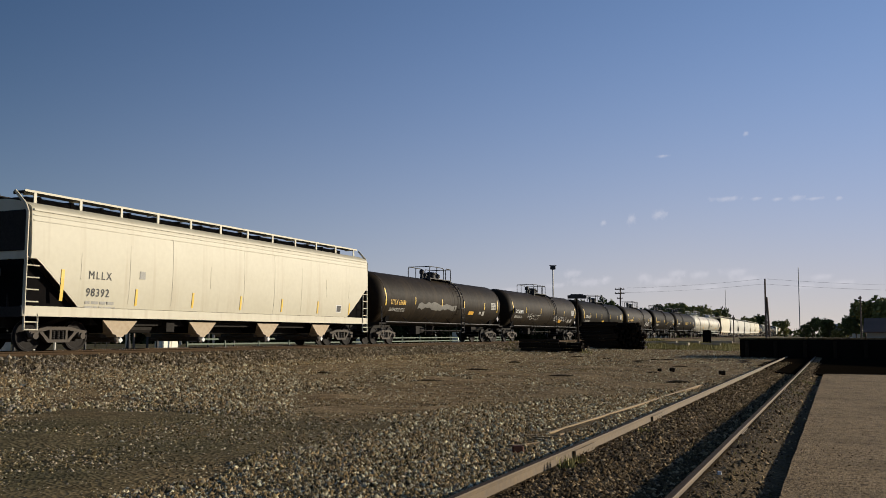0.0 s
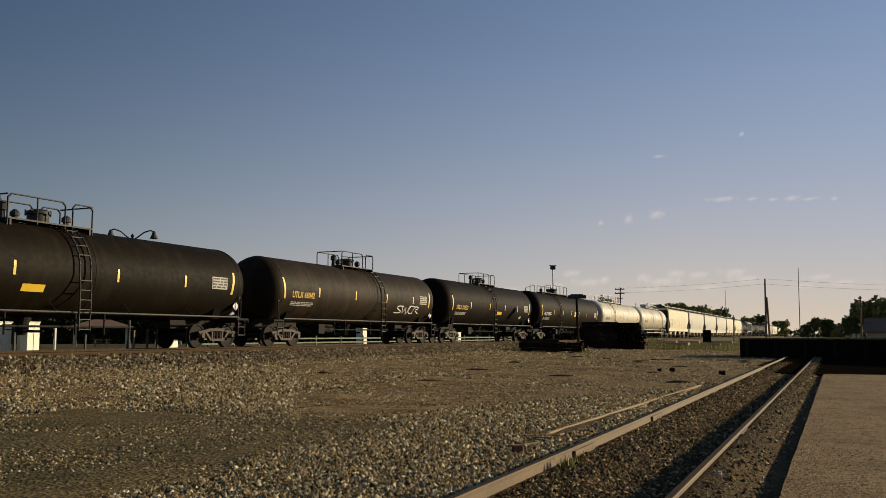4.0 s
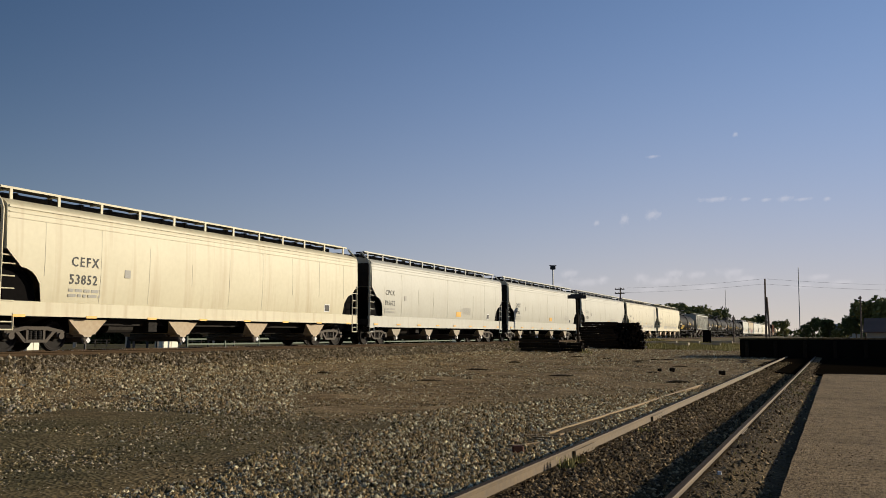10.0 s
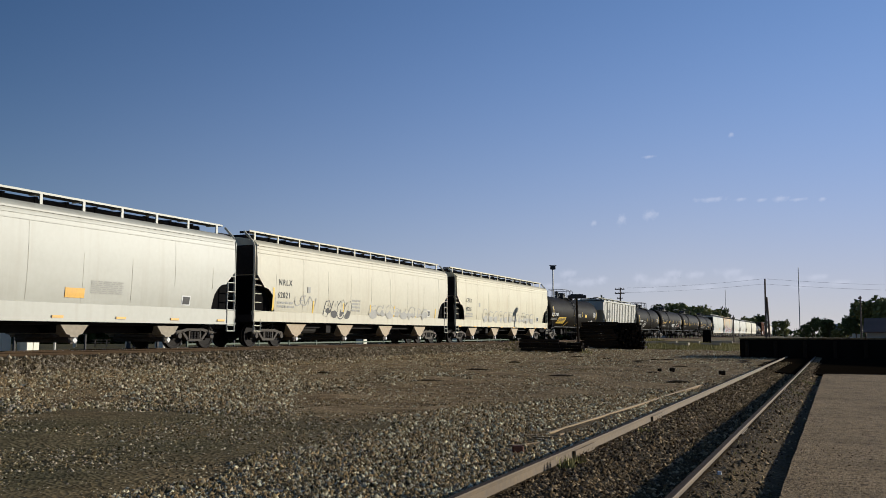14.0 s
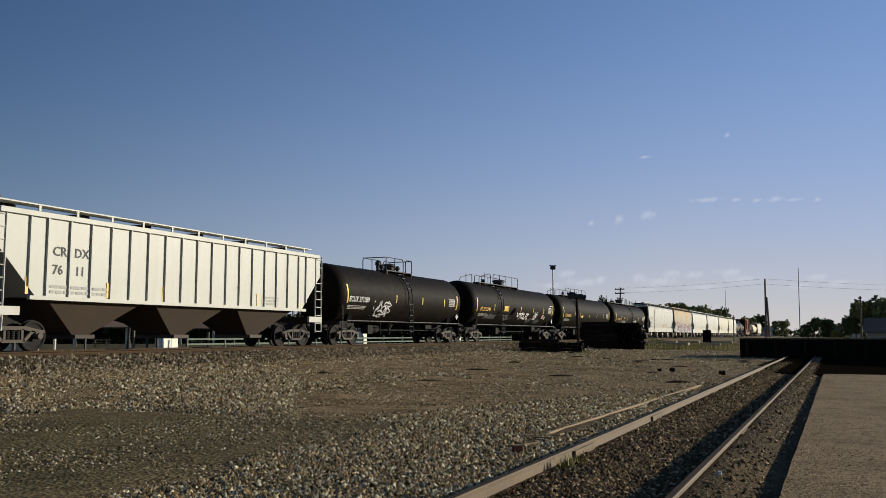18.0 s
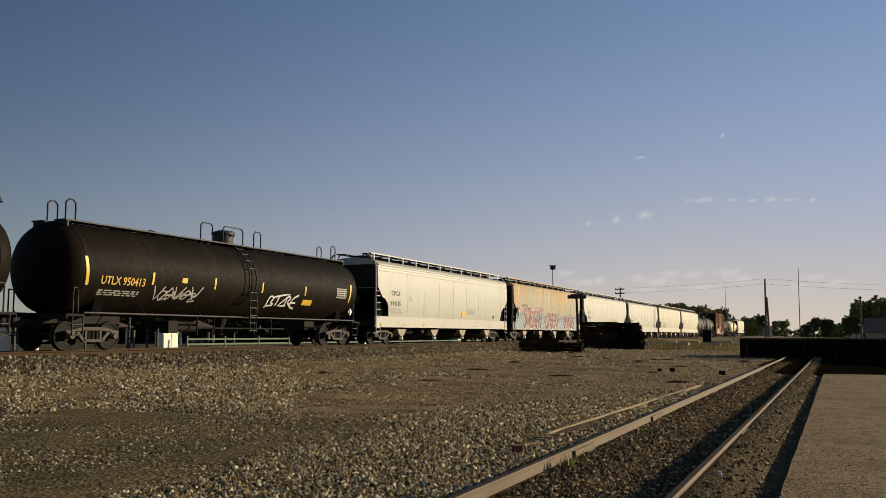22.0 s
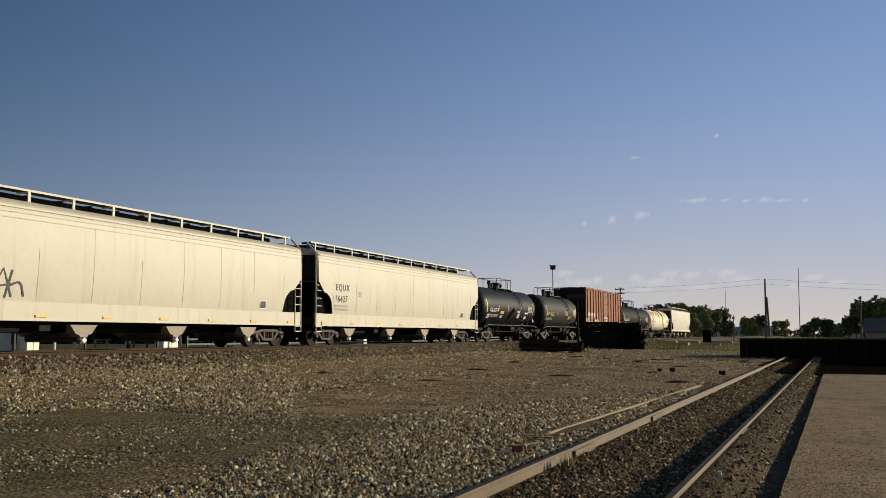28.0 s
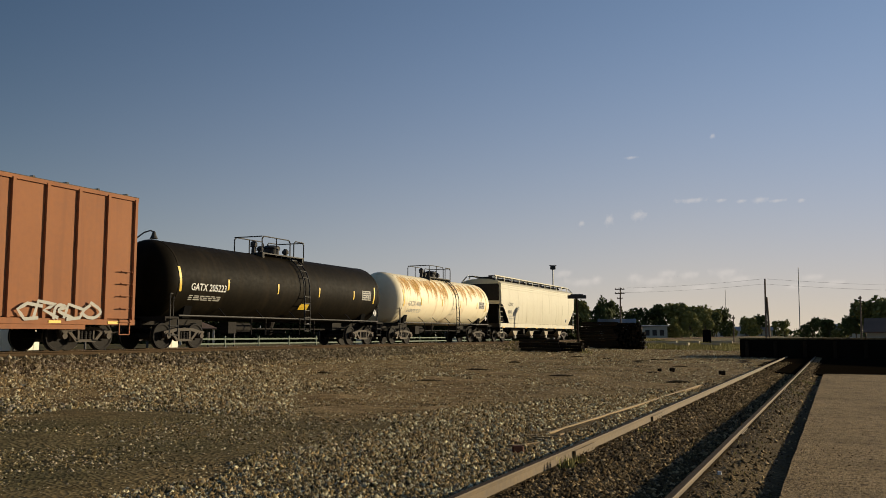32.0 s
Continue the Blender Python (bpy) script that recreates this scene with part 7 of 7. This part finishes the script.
ballast, gravel, corner_stones, siding_stones, crumbs = [], [], [], [], []
r2 = random.Random(4)
for _ in range(110000):
    q, c = 4 + 92 * r2.random() ** 1.7, r2.uniform(1.15, 4.6)
    p = on_track(q, c)
    if c > 3.6 and r2.random() < (c - 3.6):
        continue
    ballast.append((p.x, p.y, ground_z(p.x, p.y) + 0.01, 0.034 + 0.080 * r2.random() ** 2))
for _ in range(5000):
    p = on_track(r2.uniform(6, 80), r2.uniform(-1.4, 1.15))
    ballast.append((p.x, p.y, 0.67, r2.uniform(0.03, 0.06)))
while len(gravel) + len(corner_stones) < 330000:
    a = radians(r2.uniform(-53.5, -4))
    far = 5.2 + 72 * r2.random() ** 1.5
    x, y = far * math.sin(a), far * math.cos(a)
    if x > -2.8 or x < -19.4 or (abs(x + 3.5) < 0.10 and 11 < y < 24):
        continue
    coarse = stoniness(x, y)
    if coarse < r2.uniform(0.0, 0.65) and r2.random() < 0.88:
        continue
    size = (0.010 + 0.024 * r2.random() ** 3) * (1.0 + 0.034 * far) * (1.1 if coarse > 0.25 else 0.6)
    if x < -9:
        size *= 1.2
    (corner_stones if corner_darkening(x, y) > r2.random() else gravel).append((x, y, ground_z(x, y) + size * 0.25, size))
for _ in range(60000):
    x, y = r2.uniform(-2.66, -0.52), 5 + 40 * r2.random() ** 1.5
    if abs(x + 1.22) < 0.07 or (x > -1.2 and r2.random() < 0.72):
        continue
    size = (0.007 + 0.022 * r2.random() ** 3) * (1 + 0.03 * y)
    siding_stones.append((x, y, ground_z(x, y) + size * 0.2, size))
for _ in range(2600):
    x, y = -0.44 + 5 * r2.random(), 6 + 25 * r2.random() ** 1.3
    if r2.random() < 0.25:
        y = 10.6 + 0.25 * x + r2.gauss(0, 0.25)
    size = r2.uniform(0.004, 0.013)
    crumbs.append((x, y, 0.05 + size * 0.3, size))
scatter("ballast_stone", ballast, BALLAST, "tan crushed-stone ballast of the main line", "ballast")
scatter("gravel", gravel, GRAVEL, "loose brown gravel over the yard", "gravel")
scatter("damp_gravel", corner_stones, CORNER_GRAVEL, "dark mossy gravel in the yard", "gravel")
scatter("siding_gravel", siding_stones, SIDING_STONE, "dark sooty gravel between the siding rails", "gravel")
scatter("crumbs", crumbs, SIDING_STONE, "dark crumbs of stone on the slab", "gravel")


# ---- clouds ----
def cloud_material():
    """Thin vapour: denser in its middle, torn by noise towards its rim."""
    m = bpy.data.materials.new("thin_cloud")
    m.use_nodes = True
    n, l = m.node_tree.nodes, m.node_tree.links
    # Emission stands in for sunlight on the cloud.
    b = n.new("ShaderNodeEmission")
    b.inputs[0].default_value, b.inputs[1].default_value = (1.0, 0.90, 0.82, 1), 0.68
    tc = n.new("ShaderNodeTexCoord")
    off = n.new("ShaderNodeVectorMath")
    off.operation = "SUBTRACT"
    off.inputs[1].default_value = (0.5, 0.5, 0.5)
    l.new(tc.outputs["Generated"], off.inputs[0])
    flat = n.new("ShaderNodeVectorMath")
    flat.operation = "MULTIPLY"
    flat.inputs[1].default_value = (2.0, 0.0, 2.0)
    l.new(off.outputs[0], flat.inputs[0])
    away = n.new("ShaderNodeVectorMath")
    away.operation = "LENGTH"
    l.new(flat.outputs[0], away.inputs[0])
    rag = n.new("ShaderNodeTexNoise")
    rag.inputs["Scale"].default_value, rag.inputs["Detail"].default_value = 0.045, 5
    l.new(tc.outputs["Object"], rag.inputs["Vector"])
    net = n.new("ShaderNodeMath")
    net.operation = "MULTIPLY_ADD"
    net.inputs[1].default_value = -0.55
    l.new(away.outputs["Value"], net.inputs[0]), l.new(rag.outputs[0], net.inputs[2])
    veil = n.new("ShaderNodeMapRange")
    veil.inputs[1].default_value, veil.inputs[2].default_value, veil.inputs[4].default_value = 0.02, 0.45, 0.30
    l.new(net.outputs[0], veil.inputs[0])
    mx = n.new("ShaderNodeMixShader")
    l.new(veil.outputs[0], mx.inputs[0])
    l.new(n.new("ShaderNodeBsdfTransparent").outputs[0], mx.inputs[1]), l.new(b.outputs[0], mx.inputs[2])
    l.new(mx.outputs[0], n["Material Output"].inputs[0])
    return m


CLOUD = cloud_material()
CLOUDS = []


def cloud(heading, rise, w, h, drift, seed):
    """heading and rise in degrees from the eye's level; w, h in metres; drift in metres a second to the left."""
    x, y = seen_place(heading, 3600)
    z = 3600 * math.tan(radians(rise))
    r = random.Random(seed)

    def puffs(bm):
        grid = []
        for j in range(9):
            row = []
            for i in range(17):
                u, v = i / 8 - 1, j / 4 - 1
                bulge = max(0.0, 1 - u * u - v * v)
                row.append(bm.verts.new((u * w * 0.62, -0.3 * h * bulge * (1 + 0.4 * r.uniform(-1, 1)), v * h * 0.75)))
            grid.append(row)
        for p, q in zip(grid, grid[1:]):
            for i in range(16):
                bm.faces.new((p[i], p[i + 1], q[i + 1], q[i]))
    c = thing("cloud", at(x, y, z, 24.5 - heading), "thin white wisp of cloud in the evening sky", "cloud", "small clouds", me=shape(("cloud", seed), CLOUD, puffs, True))
    CLOUDS.append((c, drift, 24.5 - heading))


for i, (px, py, w, h, drift) in enumerate(((1283, 352, 90, 12, 4.2), (1338, 351, 32, 9, 4.2), (1375, 352, 30, 9, 4.2), (1408, 350, 40, 14, 4.2), (1440, 351, 45, 8, 4.2), (1485, 350, 20, 10, 4.2), (1117, 388, 26, 30, 2.8), (1165, 380, 44, 26, 2.6), (1068, 394, 18, 14, 2.8), (1172, 276, 36, 8, 4.0), (1320, 236, 16, 12, 4.0),
                                             (1490, 500, 70, 16, 1.0), (1420, 506, 60, 14, 1.0), (1250, 508, 90, 14, 1.0), (1150, 512, 60, 12, 1.0), (980, 505, 70, 14, 1.0), (900, 512, 60, 12, 1.0), (1300, 482, 80, 22, 1.2), (1235, 486, 60, 20, 1.2), (1195, 484, 60, 22, 1.2), (1138, 490, 40, 22, 1.2), (1072, 494, 34, 20, 1.2), (1010, 484, 60, 22, 1.2), (1320, 494, 90, 22, 1.0), (1170, 498, 120, 22, 1.0), (1040, 500, 110, 22, 1.0), (1450, 490, 70, 16, 1.0))):
    tilt = radians(5.71)
    ahead = math.cos(tilt) - (441 - py) / 1520 * math.sin(tilt)
    up = math.sin(tilt) + (441 - py) / 1520 * math.cos(tilt)
    across = (px - 784) / 1520
    cloud(math.degrees(math.atan2(across, ahead)), math.degrees(math.atan2(up, math.hypot(across, ahead))), w * 1.5, h * 1.5, drift, 100 + i)


# ---- movement ----
SPEED = 18.31
GAINED = ((0, 0.0), (1, -0.2), (2, -1.0), (3, -1.6), (3.5, -1.8), (5.5, -2.43), (6, -1.8), (7, 0.0), (8, 0.45), (9, 1.2), (9.5, 1.1), (10, 1.14), (11, 0.87), (12, 0.95), (13, 0.08), (14, -0.45), (14.5, -0.04), (16.5, -1.51), (17, -1.33), (18, -1.37), (19, -1.10), (20, 0.0), (21, 0.05),
          (22, 0.41), (23, -0.13), (24, -0.15), (25, 0.33), (25.5, 0.0), (27.5, -1.20), (28, -0.11), (29, 0.19), (30, 0.32), (31, 1.47), (32, 1.8))


def motions():
    for car, middle in TRAIN:
        walk(car, [(t, Matrix.Translation(on_track(middle - SPEED * t - g)) @ pose(0, 0, 0, 0, 0, LEAN)) for t, g in GAINED])
    for c, drift, rz in CLOUDS:
        m = c.matrix_basis.copy()
        walk(c, [(t, m @ Matrix.Translation((-drift * t, 0, 0))) for t in (0, 16, 32)])
    turn = math.degrees(SPEED / 0.457) / FPS
    for wheels, y in ((FRONT_WHEELS, -0.889), (REAR_WHEELS, 0.889)):
        walk(wheels[0], [(k / FPS, pose(0, y, 0.457, (k * turn) % 360)) for k in range(32 * FPS + 1)])
        keyed = wheels[0].animation_data
        for w in wheels[1:]:
            w.rotation_mode = "QUATERNION"
            w.animation_data_create()
            w.animation_data.action = keyed.action
            w.animation_data.action_slot = keyed.action_slot


motions()
